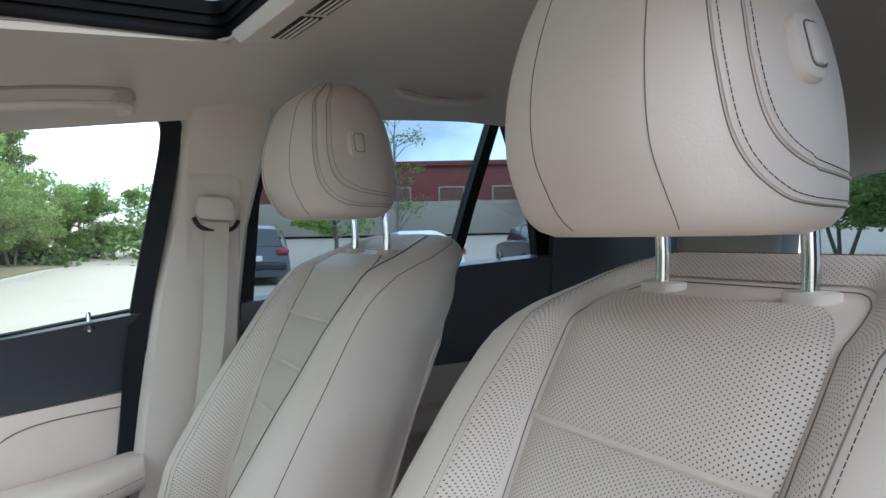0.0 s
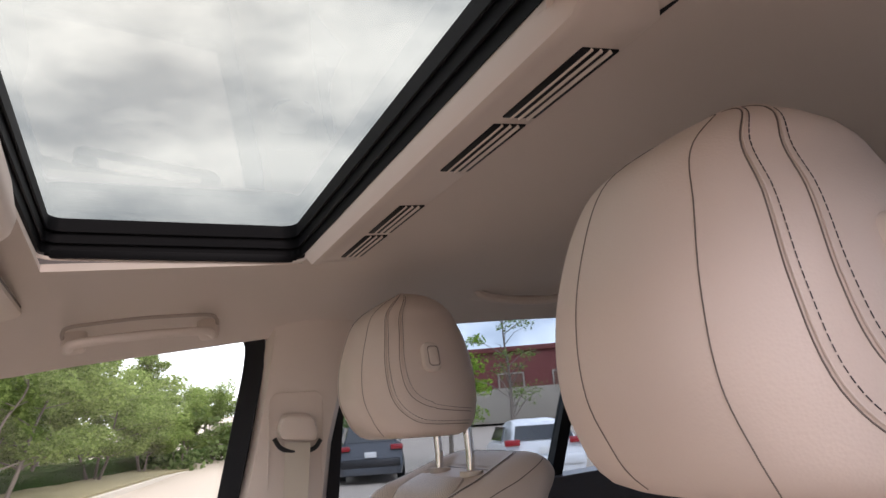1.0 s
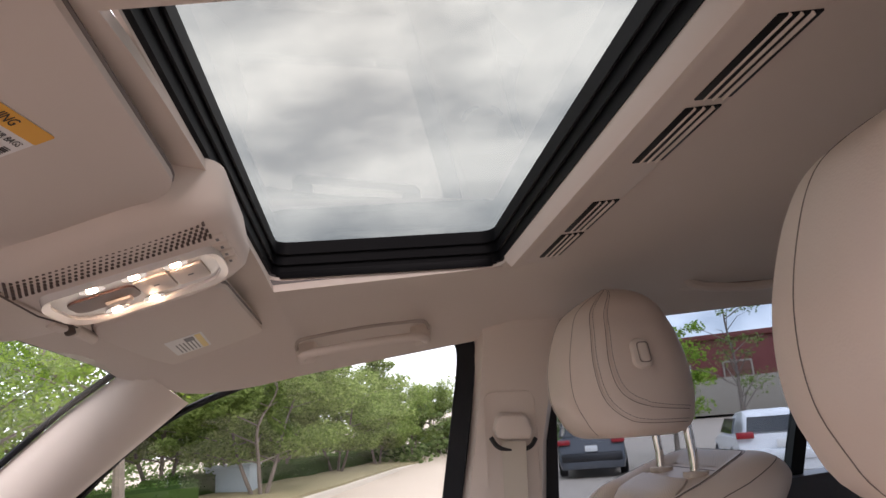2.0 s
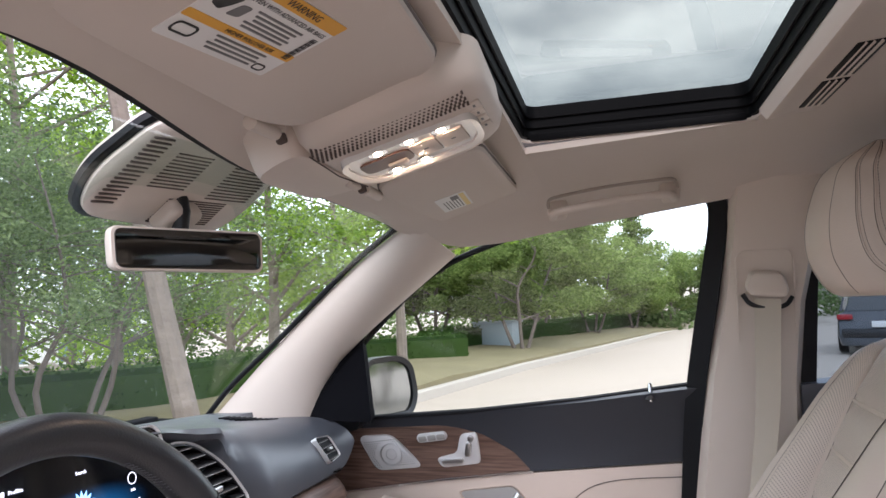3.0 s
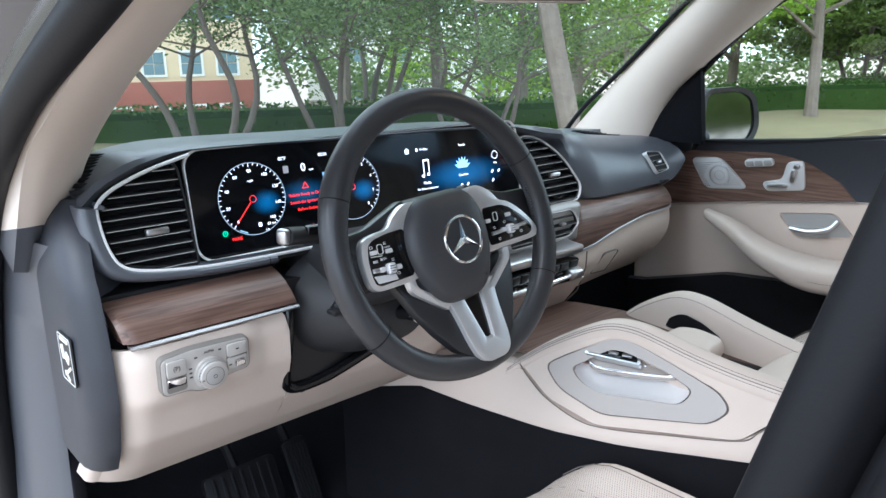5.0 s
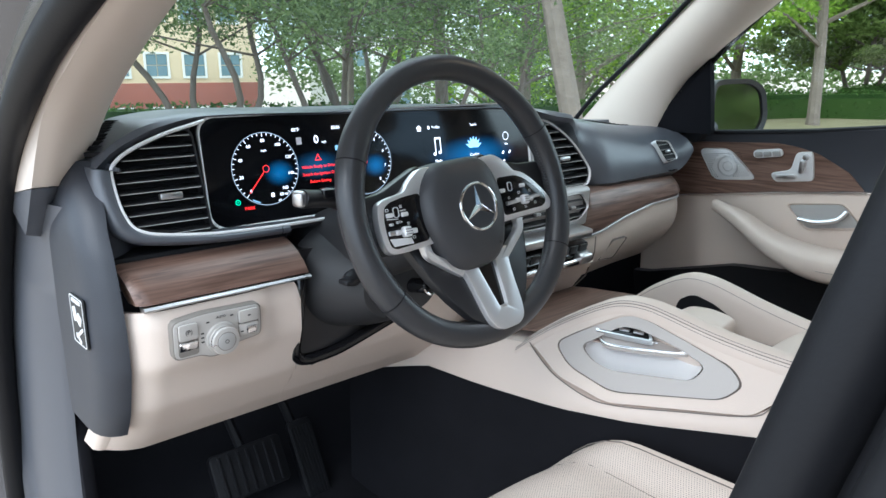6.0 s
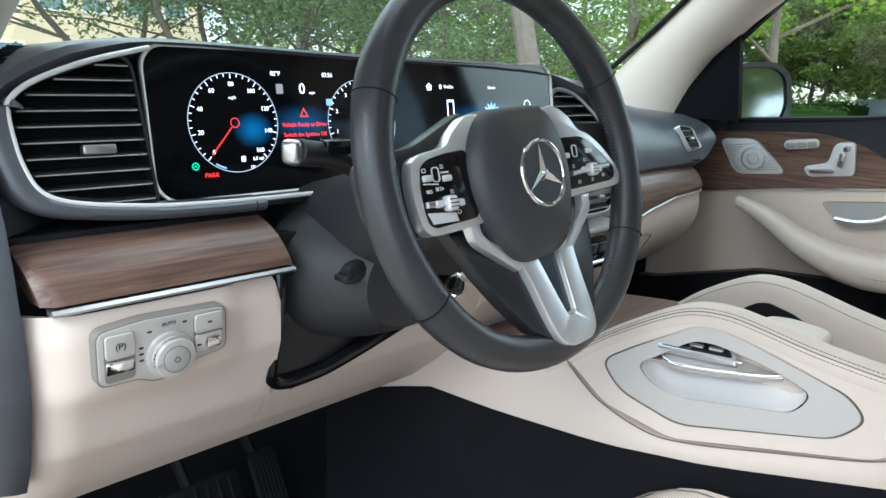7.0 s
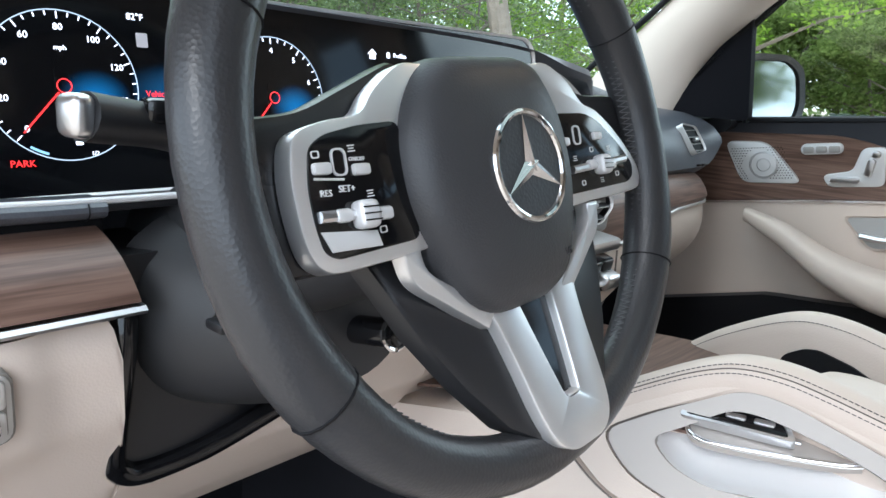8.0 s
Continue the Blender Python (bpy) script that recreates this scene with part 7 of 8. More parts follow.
    rings.append(front_row)
    part("cushion", loft(rings), leather, t, "cream leather seat cushion")
    part("cushion_panel", sheet(lambda u, x: seat_top(u * 0.80, x) + V((0, 0, 0.004 * (1 - abs(u) ** 6))), steps(-1, 1, 22), steps(ax + 0.16, ax + 0.735, 30), -0.003), leather_holes, t, "perforated cushion facing")
    for s in (-0.565, 0.565, -0.805, 0.805):
        part("cushion_seam", tube([seat_top(s, x) + V((0, 0, 0.0035)) for x in steps(ax + 0.16, ax + 0.74, 20)], 0.0009, 5), seam_mat, t)
    part("base", rbox(pose(ax + 0.43, ay, 0.51), (0.50, 0.40, 0.20), 0.03), black_plastic, t)
    part("side_shell", rbox(pose(ax + 0.38, ay + 0.235, 0.62), (0.56, 0.05, 0.12), 0.02), trim_cream, t)
    part("side_shell", rbox(pose(ax + 0.38, ay - 0.235, 0.62), (0.56, 0.05, 0.12), 0.02), trim_cream, t)
    return t


driver = seat((-0.525, 0.385, 1.322), "cream perforated leather driver seat with chrome-posted headrest")
passenger = copy_thing(driver, Matrix.Translation(driver.matrix_basis.translation + Vector((-0.022, -0.77, 0.020))))
for ob in passenger.children:
    if ob.name.startswith("head_restraint"):
        ob.location.z += 0.012
tagged(passenger, "cream leather passenger seat with chrome-posted headrest")


def rear_bench():
    t = thing("rear_bench", "cream leather rear bench with headrests in the shade", "seat", (-1.35, 0, 0.42))
    rings = []
    for y in steps(-0.66, 0.66, 22):
        b = 0.03 * math.cos(y * 9)
        rings.append([Vector((x, y, z)) for x, z in ((-1.28 + b, 0.78), (-1.33 + b, 0.95), (-1.40 + b, 1.12), (-1.47, 1.22), (-1.53, 1.235), (-1.58, 1.20), (-1.55, 0.75))])
    part("backrest", loft(rings), leather, t)
    part("cushion", rbox(pose(-1.08, 0, 0.70), (0.52, 1.32, 0.20), 0.06, segments=4), leather, t)
    for y in (-0.40, 0.40):
        part("head_restraint", rbox(pose(-1.52, y, 1.34, 0, -8, 0), (0.11, 0.27, 0.19), 0.05, segments=4), leather, t)
        for dy in (-0.06, 0.06):
            part("post", tube([(-1.53, y + dy, 1.20), (-1.53, y + dy, 1.28)], 0.006, 8), chrome, t)


rear_bench()


def console_face(x, z):
    """Half the console's width: its flanks splay towards the dashboard and towards the floor."""
    return 0.126 + 0.16 * (max(x, -0.09) - 0.12) - 0.25 * (z - 0.888)


def centre_console():
    t = thing("centre_console", "cream leather centre console with two arched grab rails and silver trays", "console", (0.1, 0, 0.45))
    V, face = Vector, console_face

    def low(x):
        return lerp(x, [-0.45, -0.14, 0.12, 0.25, 0.41, 0.53, 0.72], [0.872, 0.850, 0.797, 0.781, 0.776, 0.778, 0.72])

    def ramp(x):
        return lerp(x, [-0.45, -0.09, 0.10, 0.20, 0.33, 0.46, 0.72], [0.89, 0.89, 0.893, 0.891, 0.878, 0.857, 0.80])

    rings = []
    for x in sorted(set(steps(-0.45, 0.72, 60) + [-0.086, -0.083])):
        lo = low(x)
        hi = lerp(x, [-0.45, -0.086, -0.083, -0.060, -0.0366, 0.060, 0.147, 0.200, 0.262, 0.300, 0.3214, 0.36, 0.72], [0.896, 0.897, 0.899, 0.8736, 0.854, 0.831, 0.8125, 0.810, 0.828, 0.850, 0.868, 0.866, 0.80])
        w, e = face(x, lo), face(x, hi) + 0.0006
        rings.append([V((x, s * y, z)) for s, y, z in ((1, w - 0.02, 0.42), (1, w - 0.004, lo - 0.05), (1, w, lo), (1, (w + e) / 2 + 0.0012, (lo + hi) / 2), (1, e, hi - 0.002), (1, e - 0.012, hi), (-1, e - 0.012, hi), (-1, e, hi - 0.002), (-1, (w + e) / 2 + 0.0012, (lo + hi) / 2), (-1, w, lo), (-1, w - 0.004, lo - 0.05), (-1, w - 0.02, 0.42))])
    part("body", loft(rings), leather, t)
    part("ramp_base", loft([[V((x, y, z)) for y, z in ((0.07, 0.60), (0.07, ramp(x)), (-0.07, ramp(x)), (-0.07, 0.60))] for x in steps(-0.085, 0.70, 24)]), brown_well, t)
    for s in (-1, 1):
        # dark carpeted flank below
        part("lower_flank", loft([[V((x, s * (face(x, low(x)) + d), z)) for d, z in ((0.001, low(x) - 0.004), (0.006, low(x) - 0.03), (0.010, 0.42), (-0.03, 0.42), (-0.03, low(x) - 0.004))] for x in steps(-0.45, 0.72, 24)]), carpet, t)
        # arched rail: the rounded top of the side wall
        crest = curve([(0.346, 0, 0.862), (0.3214, 0, 0.884), (0.2787, 0, 0.918), (0.230, 0, 0.949), (0.195, 0, 0.967), (0.168, 0, 0.9745), (0.135, 0, 0.975), (0.100, 0, 0.969), (0.045, 0, 0.957), (-0.02, 0, 0.947), (-0.083, 0, 0.941)], 6)
        rr, shoulder = [], []
        for p in crest:
            k = lerp(p.x, [0.25, 0.35], [1.0, 0.35])
            row = [(0.0, -0.040 * k), (0.0, -0.020), (-0.0022, -0.0105), (-0.008, -0.004), (-0.016, -0.0008), (-0.024, 0.0), (-0.031, -0.003), (-0.0355, -0.010), (-0.0375, -0.022), (-0.0375, -0.080 * k), (-0.020, -0.080 * k)]
            rr.append([V((p.x, s * (face(p.x, p.z - 0.02) + 0.0012 + dy), p.z + dz)) for dy, dz in row])
            shoulder.append([V((p.x, s * (face(p.x, p.z - 0.02) + 0.0014 + dy), p.z + dz + 0.0003)) for dy, dz in ((-0.0015, -0.0125), (-0.0065, -0.0052))])
        rl = part("grab_rail", loft(rr), leather, t, "arched cream leather grab rail")
        for k in (0, 1):
            stitches([q[k] for q in shoulder], rl, 0.0034, 0.0013, 0.00042)
        part("rail_seam", tube([q[0].lerp(q[1], 0.5) + V((0, s * 0.0004, 0.0003)) for q in shoulder], 0.0006, 5), seam_mat, rl)
        inner = [V((p.x, s * (face(p.x, p.z - 0.02) - 0.0352), p.z - 0.0085)) for p in crest[6:-4]]
        stitches(inner, rl, 0.0034, 0.0013, 0.00042)
        # side wall below the rail, with the silver tray let into it
        m = plane((0.115, s * face(0.115, 0.888), 0.888), (-s, -0.16, 0), (0, -s * 0.25, 1))
        sx = -s

        def flat(x, z):
            return sx * (x - 0.115) * 1.0127, (z - 0.888) * 1.03 

        def on_wall(points, r, n=4):
            o = [flat(x, z) for x, z in points]
            return rounded(o if sx > 0 else o[::-1], r, n)

        rim = on_wall([(0.2745, 0.880), (0.2285, 0.911), (0.1618, 0.9496), (0.1276, 0.9477), (0.065, 0.9300), (0.0006, 0.910), (-0.018, 0.890), (0.0064, 0.8640), (0.168, 0.830), (0.2440, 0.850)], 0.018)
        wall = on_wall([(0.3214, 0.8694), (0.2787, 0.9065), (0.1654, 0.9640), (0.1227, 0.9636), (0.060, 0.9500), (-0.083, 0.9260), (-0.083, 0.9005), (-0.0366, 0.8540), (0.1735, 0.8105), (0.262, 0.828)], 0.014)
        opening = on_wall([(0.231, 0.887), (0.206, 0.903), (0.168, 0.931), (0.140, 0.932), (0.090, 0.9225), (0.055, 0.912), (0.034, 0.902), (0.049, 0.878), (0.175, 0.860), (0.209, 0.868)], 0.016)
        if s < 0:
            part("side_wall", plate(wall, m, 0.012), leather, t)
        else:
            part("side_wall", ring_plate(wall, [(x * 1.024, y * 1.045) for x, y in rim], m, 0.012), leather, t)
            part("tray_gap", ring_plate([(x * 1.032, y * 1.055) for x, y in rim], rim, m @ Matrix.Translation((0, 0, -0.003)), 0.006), seam_mat, t)
            tr = part("tray_surround", ring_plate(rim, opening, m @ Matrix.Translation((0, 0, 0.0015)), 0.010, proud=0.0), tray_silver, t, "satin silver tray surround")
            levels = ((1.0, 1.0, 0.0, 0.0012), (0.992, 0.985, 0.001, -0.003), (0.985, 0.95, 0.002, -0.009), (0.975, 0.89, 0.006, -0.016), (0.955, 0.79, 0.012, -0.0225), (0.93, 0.64, 0.018, -0.028), (0.90, 0.47, 0.024, -0.0325), (0.87, 0.30, 0.029, -0.036), (0.84, 0.14, 0.032, -0.0385), (0.82, 0.004, 0.034, -0.0395))
            part("tray_bowl", loft([[m @ V((x * k + sx * 0.002, y * k2 + dy, z)) for x, y in opening] for k, k2, dy, z in levels], caps=False), tray_bright, tr, "brushed silver tray bowl")

            def on(x, z, d):
                u, v = flat(x, z)
                return m @ V((u, v, d))
            # shelf across the bowl with a dark switch panel
            edge = curve([on(*q) for q in ((0.203, 0.9085, -0.010), (0.199, 0.9020, -0.002), (0.182, 0.8985, 0.001), (0.135, 0.9025, -0.003), (0.088, 0.9090, -0.008), (0.0675, 0.9140, -0.012))], 5)
            back_line = curve([on(*q) for q in ((0.200, 0.916, -0.026), (0.188, 0.924, -0.028), (0.1667, 0.930, -0.030), (0.125, 0.932, -0.030), (0.088, 0.928, -0.030), (0.066, 0.922, -0.028))], 5)
            part("tray_lip", tube(edge, 0.0026, 10), chrome, tr, "polished silver shelf edge")
            part("tray_shelf", loft([[a, a.lerp(b, 0.5) + V((0, s * 0.002, 0.002)), b, b - V((0, 0, 0.010)), a - V((0, 0, 0.007))] for a, b in zip(edge, back_line)]), tray_silver, tr)
            second = [a.lerp(b, 0.34) + V((0, s * 0.001, 0.0035)) for a, b in zip(edge, back_line)]
            part("tray_lip", tube(second[2:-8], 0.0016, 8), chrome, tr, "polished silver shelf edge")
            a, b, up = second[4], second[-11], back_line[13] - edge[13]
            pm = plane(a.lerp(b, 0.5) + (back_line[13] - edge[13]) * 0.04 + V((0, s * 0.001, 0.004)), b - a, up)
            sw = part("switch_panel", plate(rounded([(-0.042, -0.008), (0.044, -0.008), (0.034, 0.009), (-0.030, 0.010)], 0.005), pm @ Matrix.Translation((0, 0, 0.0085)), 0.012, 0.0015), piano, tr, "gloss black switch panel")
            part("switch_surround", ring_plate(rounded([(-0.047, -0.0105), (0.050, -0.0105), (0.037, 0.0125), (-0.033, 0.0135)], 0.006), rounded([(-0.042, -0.008), (0.044, -0.008), (0.034, 0.009), (-0.030, 0.010)], 0.005), pm @ Matrix.Translation((0, 0, 0.0090)), 0.012), satin, tr)
            for k in range(3):
                part("tray_key", plate(rrect(0.017, 0.006, 0.002), pm @ pose(0.023 * (k - 1), 0.001, 0.0100), 0.003, 0.0008), satin, sw)
        part("body_seam", tube([V((p.x, s * (face(p.x, p.z) + 0.0022), p.z)) for p in curve([(0.3214, 0, 0.869), (0.300, 0, 0.851), (0.262, 0, 0.828), (0.200, 0, 0.810), (0.147, 0, 0.8125), (0.060, 0, 0.831), (-0.0366, 0, 0.854), (-0.0604, 0, 0.8736), (-0.084, 0, 0.900)], 6)], 0.0010, 5), seam_mat, t)
        # dark slot in the inner cheek of the wall
        cheek = plane((0.13, s * (face(0.13, 0.925) - 0.0475), 0.925), (s, 0.16, 0), (0, 0, 1))
        slot = rounded([(s * (x - 0.13), z - 0.925) for x, z in ((0.1984, 0.907), (0.1905, 0.925), (0.172, 0.937), (0.157, 0.9405), (0.1232, 0.935), (0.086, 0.921), (0.096, 0.909))][::s], 0.005, 3)
        part("cheek_slot", plate(slot, cheek @ Matrix.Translation((0, 0, 0.003)), 0.003), rubber, t, "dark slot in the rail's inner cheek")
    # walnut ramp with the hand rest
    part("wood_ramp", sheet(lambda x, f: V((x, f * (face(x, 0.90) - 0.010), ramp(x) + 0.004)), steps(0.17, 0.60, 12), steps(-1, 1, 6), -0.003), walnut, t, "open-pore walnut console face")
    pad = rounded([(0.047, 0.050), (0.047, -0.020), (0.015, -0.034), (-0.040, -0.020), (-0.047, 0.046), (-0.02, 0.058), (0.02, 0.058)], 0.014, 4)
    rings = [[V((0.094 + x * k, 0.002 + y * k, z)) for x, y in pad] for k, z in ((0.80, 0.890), (0.90, 0.910), (1.0, 0.922), (1.0, 0.931), (0.95, 0.938), (0.82, 0.942), (0.4, 0.943))]
    part("hand_rest", loft(rings), leather, t, "cream padded hand rest")
    part("hand_rest_ring", tube([V((0.094 + x * 0.93, 0.002 + y * 0.93, 0.908)) for x, y in pad], 0.003, 6, loop=True), chrome, t)
    part("tray_well", rbox(pose(0.085, 0.0, 0.884), (0.26, 0.150, 0.02), 0.004), brown_well, t, "dark brown console well")
    part("well_slot", plate(rrect(0.055, 0.030, 0.004), pose(0.035, -0.037, 0.8975, 0, 0, 8), 0.006, 0.001), rubber, t)
    # rear rim of the well
    part("well_rim", loft([[V((x, y, z)) for x, z in ((-0.083, 0.89), (-0.083, 0.938), (-0.077, 0.9425), (-0.055, 0.9425), (-0.030, 0.934), (-0.008, 0.917), (0.006, 0.893))] for y in steps(-0.066, 0.066, 12)]), leather, t)


tray_silver = surface("satin_silver_tray", (0.42, 0.385, 0.36), 0.45, 0.35, relief=0.02)
tray_bright = surface("brushed_silver_bowl", (0.88, 0.88, 0.885), 0.34, 0.4, relief=0.02)
brown_well = surface("brown_console_well", (0.10, 0.06, 0.048), 0.5, relief=0)
centre_console()


def armrest_box():
    t = thing("armrest_box", "cream leather armrest lid split behind the console well", "armrest", (-0.29, 0, 0.9))
    V = Vector
    for s in (-1, 1):
        rings = []
        for y in steps(0.001, 0.0875, 10):
            f = -0.078 - 1.2 * y * y
            drop = 0.012 * (y / 0.0875) ** 6 + (0.003 if y < 0.008 else 0.0)
            out = 0.006 * (y / 0.0875)
            rings.append([V((x, s * (y + d * out), z)) for x, z, d in ((f, 0.9035, 0.6), (f, 0.928 - drop, 0.3), (f - 0.004, 0.940 - drop, 0), (f - 0.014, 0.946 - drop, 0), (-0.30, 0.950 - drop, 0), (-0.46, 0.948 - drop, 0), (-0.49, 0.936 - drop, 0), (-0.49, 0.9035, 0.6))])
        lid = part("lid", loft(rings), leather, t, "padded cream armrest lid")
        for dz, dy in ((0.9185, 0.0905), (0.9245, 0.0893)):
            stitches([(x, s * (dy + 0.0006), dz) for x in steps(-0.48, -0.092, 20)], lid, 0.0034, 0.0013, 0.00042)
    part("lid_gap", tube([V((-0.080 - 1.2 * y * y, y, 0.932)) for y in steps(-0.086, 0.086, 20)], 0.0026, 6), rubber, t)
    part("lid_gap", tube([V((-0.0885, s * 0.0895, z)) for s, z in ((1, 0.897), (1, 0.915), (1, 0.932))], 0.0022, 6), rubber, t)
    part("box", rbox(pose(-0.285, 0.0, 0.860), (0.39, 0.170, 0.084), 0.004), rubber, t, "dark gap under the lid")


armrest_box()

# ---- outside: ground, hedges, trees, buildings, parked cars ----
concrete = surface("pale_concrete", (0.36, 0.30, 0.245), 0.9, grain=30, relief=0.2, vary=0.10, patch=0.6)
lawn = surface("dry_grass", (0.19, 0.16, 0.085), 0.95, grain=40, relief=0.9, vary=0.35, patch=1.2)
kerb_mat = surface("kerb_concrete", (0.40, 0.36, 0.31), 0.9, grain=60, relief=0.3, vary=0.1)
bark = surface("grey_brown_bark", (0.185, 0.15, 0.125), 0.95, grain=18, relief=0.9, vary=0.35, patch=9)
pale_bark = surface("grey_smooth_bark", (0.135, 0.11, 0.095), 0.9, grain=14, relief=0.5, vary=0.25, patch=7)
leaf_bright = foliage("bright_green_leaves", (0.13, 0.24, 0.03), (0.35, 0.50, 0.08))
leaf_olive = foliage("olive_green_leaves", (0.10, 0.15, 0.04), (0.27, 0.35, 0.115))
leaf_dark = foliage("dark_green_leaves", (0.08, 0.125, 0.05), (0.26, 0.34, 0.15))
leaf_far = foliage("far_pale_leaves", (0.07, 0.11, 0.035), (0.20, 0.27, 0.11))
leaf_hedge = foliage("hedge_leaves", (0.03, 0.07, 0.018), (0.11, 0.19, 0.05))

KERB_Y = [-60, -47, -31, -22, -15, -10, -4, 12, 40]
KERB_X = [-9.5, -4.7, 0.1, 1.6, 2.9, 3.5, 4.2, 4.6, 4.6]


def kerb_x(y):
    return lerp(y, KERB_Y, KERB_X)


def dip(x):
    """Behind the hedge the land falls away."""
    f = max(0.0, min(1.0, (x - 9.5) / 14))
    return 3.4 * f * f * (3 - 2 * f)


def rise(x, y):
    """The land climbs gently away to the rear."""
    d = -x * 0.55 - y * 0.83
    return 0.035 * max(0.0, d - 24) if x < kerb_x(y) + 30 else 0.0


ground = part("ground", sheet(lambda x, y: Vector((x, y, rise(x, y) - 0.02 - dip(x))), [-900, -300, -120] + steps(-90, 60, 60) + [140, 400, 900], [-900, -300, -140] + steps(-110, 60, 34) + [140, 400, 900]), concrete)
tagged(ground, "pale concrete car park stretching away", "ground", kind="structure")
verge = part("grass_verge", sheet(lambda f, y: Vector((kerb_x(y) + 0.15 + f * 60, y, rise(kerb_x(y), y) * 0 + 0.11 + 0.05 * noise.noise(Vector((f * 40, y * 0.4, 0))) + 0.25 * min(1, f * 12) - dip(kerb_x(y) + 0.15 + f * 60))), [0, 0.005, 0.02, 0.05, 0.08, 0.1, 0.15, 0.2, 0.25, 0.3, 0.4, 0.5, 1], steps(-60, 40, 80), -0.1), lawn)
tagged(verge, "patchy dry grass verge beyond the kerb", "verge", kind="structure")
kerb = part("kerb", loft([[Vector((kerb_x(y) + a, y, b)) for a, b in ((0, -0.02), (0.01, 0.12), (0.03, 0.14), (0.15, 0.14), (0.16, -0.02))] for y in steps(-60, 40, 80)]), kerb_mat)
tagged(kerb, "low concrete kerb of the car park", "kerb", kind="structure")


def scatter_leaves(bm, centre, radius, count, size, rng, squash=0.8, lean=0.0):
    """Loose small leaves in an uneven clump."""
    for _ in range(count):
        d = Vector((rng.gauss(0, 1), rng.gauss(0, 1), rng.gauss(0, 1))).normalized() * radius * rng.random() ** 0.45
        p = Vector(centre) + Vector((d.x, d.y, d.z * squash))
        s = size * rng.uniform(0.6, 1.3)
        u = Vector((rng.gauss(0, 1), rng.gauss(0, 1), rng.gauss(0, 0.6))).normalized()
        w = u.cross(Vector((rng.gauss(0, 1), rng.gauss(0, 1), rng.gauss(0, 1)))).normalized()
        vs = [bm.verts.new(p + u * s), bm.verts.new(p + w * s * 0.5), bm.verts.new(p - u * s), bm.verts.new(p - w * s * 0.5)]
        bm.faces.new(vs)


def tree(name_label, at, height, trunk_r, crown_r, crown_low, leaf, rng_seed, stems=1, clumps=40, per=110, size=0.07, bark_mat=None, lean=0.0, conical=False, group=""):
    rng = random.Random(rng_seed)
    x, y, z = at
    t = thing("tree", name_label, "tree", at, group=group)
    tips = []
    bm = bmesh.new()
    for k in range(stems):
        a = 2 * math.pi * k / max(1, stems) + rng.uniform(-0.4, 0.4)
        spread = (0.42 if stems > 1 else 0.03) * crown_r
        dx, dy = math.cos(a) * spread, math.sin(a) * spread
        line = [Vector((x + (dx * 0.12 if stems > 1 else 0), y + (dy * 0.12 if stems > 1 else 0), z - 0.1))]
        for q in (0.25, 0.5, 0.75, 1.0):
            line.append(Vector((x + dx * q ** 0.75 * 1.3 + lean * q + rng.uniform(-1, 1) * (0.045 if stems > 1 else 0.015) * height, y + dy * q ** 0.75 * 1.3 + rng.uniform(-1, 1) * (0.045 if stems > 1 else 0.015) * height, z + height * 0.82 * q)))
        pts = curve(line, 4)
        n = len(pts) - 1
        tube(pts, [trunk_r * (1 - 0.85 * i / n) + (0.25 * trunk_r if i == 0 else 0) for i in range(n + 1)], 9, bm)
        for i in range(int(n * crown_low), n, 2 if stems > 1 else 1):
            for _ in range(2):
                b = rng.uniform(0, 2 * math.pi)
                f = i / n
                reach = crown_r * (1.05 - f if conical else (0.55 + 0.5 * math.sin(math.pi * min(1, f)))) * rng.uniform(0.55, 1.0)
                tip = pts[i] + Vector((math.cos(b) * reach, math.sin(b) * reach, height * rng.uniform(0.04, 0.14)))
                mid = pts[i].lerp(tip, 0.5) + Vector((0, 0, height * 0.02))
                r0 = trunk_r * (1 - 0.85 * f) * 0.5
                tube([pts[i], mid, tip], [r0, r0 * 0.6, r0 * 0.2], 5, bm)
                tips += [(tip, reach), (mid, reach)]
    part("trunk", bm, bark_mat or bark, t)
    bm = bmesh.new()
    rng.shuffle(tips)
    for tip, reach in tips[:clumps]:
        rad = crown_r * rng.uniform(0.16, 0.34)
        scatter_leaves(bm, tip + Vector((0, 0, rad * 0.2)), rad, per, size, rng, 0.6)
    tagged(part("crown", bm, leaf, t, smooth=0), kind="stuff")
    return t


tree("slender young tree with bright green feathery leaves", (5.0, -12.8, 0.15), 7.5, 0.12, 2.6, 0.28, leaf_bright, 3, clumps=150, per=210, size=0.062)
tree("tall straight tree with grey-brown bark beside the hedge", (3.38, -4.06, 0.1), 9.0, 0.112, 2.5, 0.46, leaf_bright, 5, clumps=190, per=340, size=0.038, lean=1.5)
tree("tall feathery green tree above the hedge", (8.6, -6.9, 0.1), 9.5, 0.12, 3.9, 0.42, leaf_bright, 62, clumps=150, per=380, size=0.042)
tree("bright green tree beyond the hedge", (10.5, -11.0, 0.1), 9.0, 0.14, 3.3, 0.22, leaf_bright, 8, clumps=150, per=165, size=0.08)
tree("bright green tree beyond the hedge", (12.5, -7.5, -0.3), 9.5, 0.15, 3.4, 0.28, leaf_bright, 9, clumps=140, per=165, size=0.08)
first_olive = tree("round olive-green tree by the kerb", (3.7, -18.8, 0.12), 4.5, 0.06, 2.3, 0.26, leaf_olive, 11, stems=3, clumps=230, per=290, size=0.07, bark_mat=pale_bark, group="trees along the kerb")
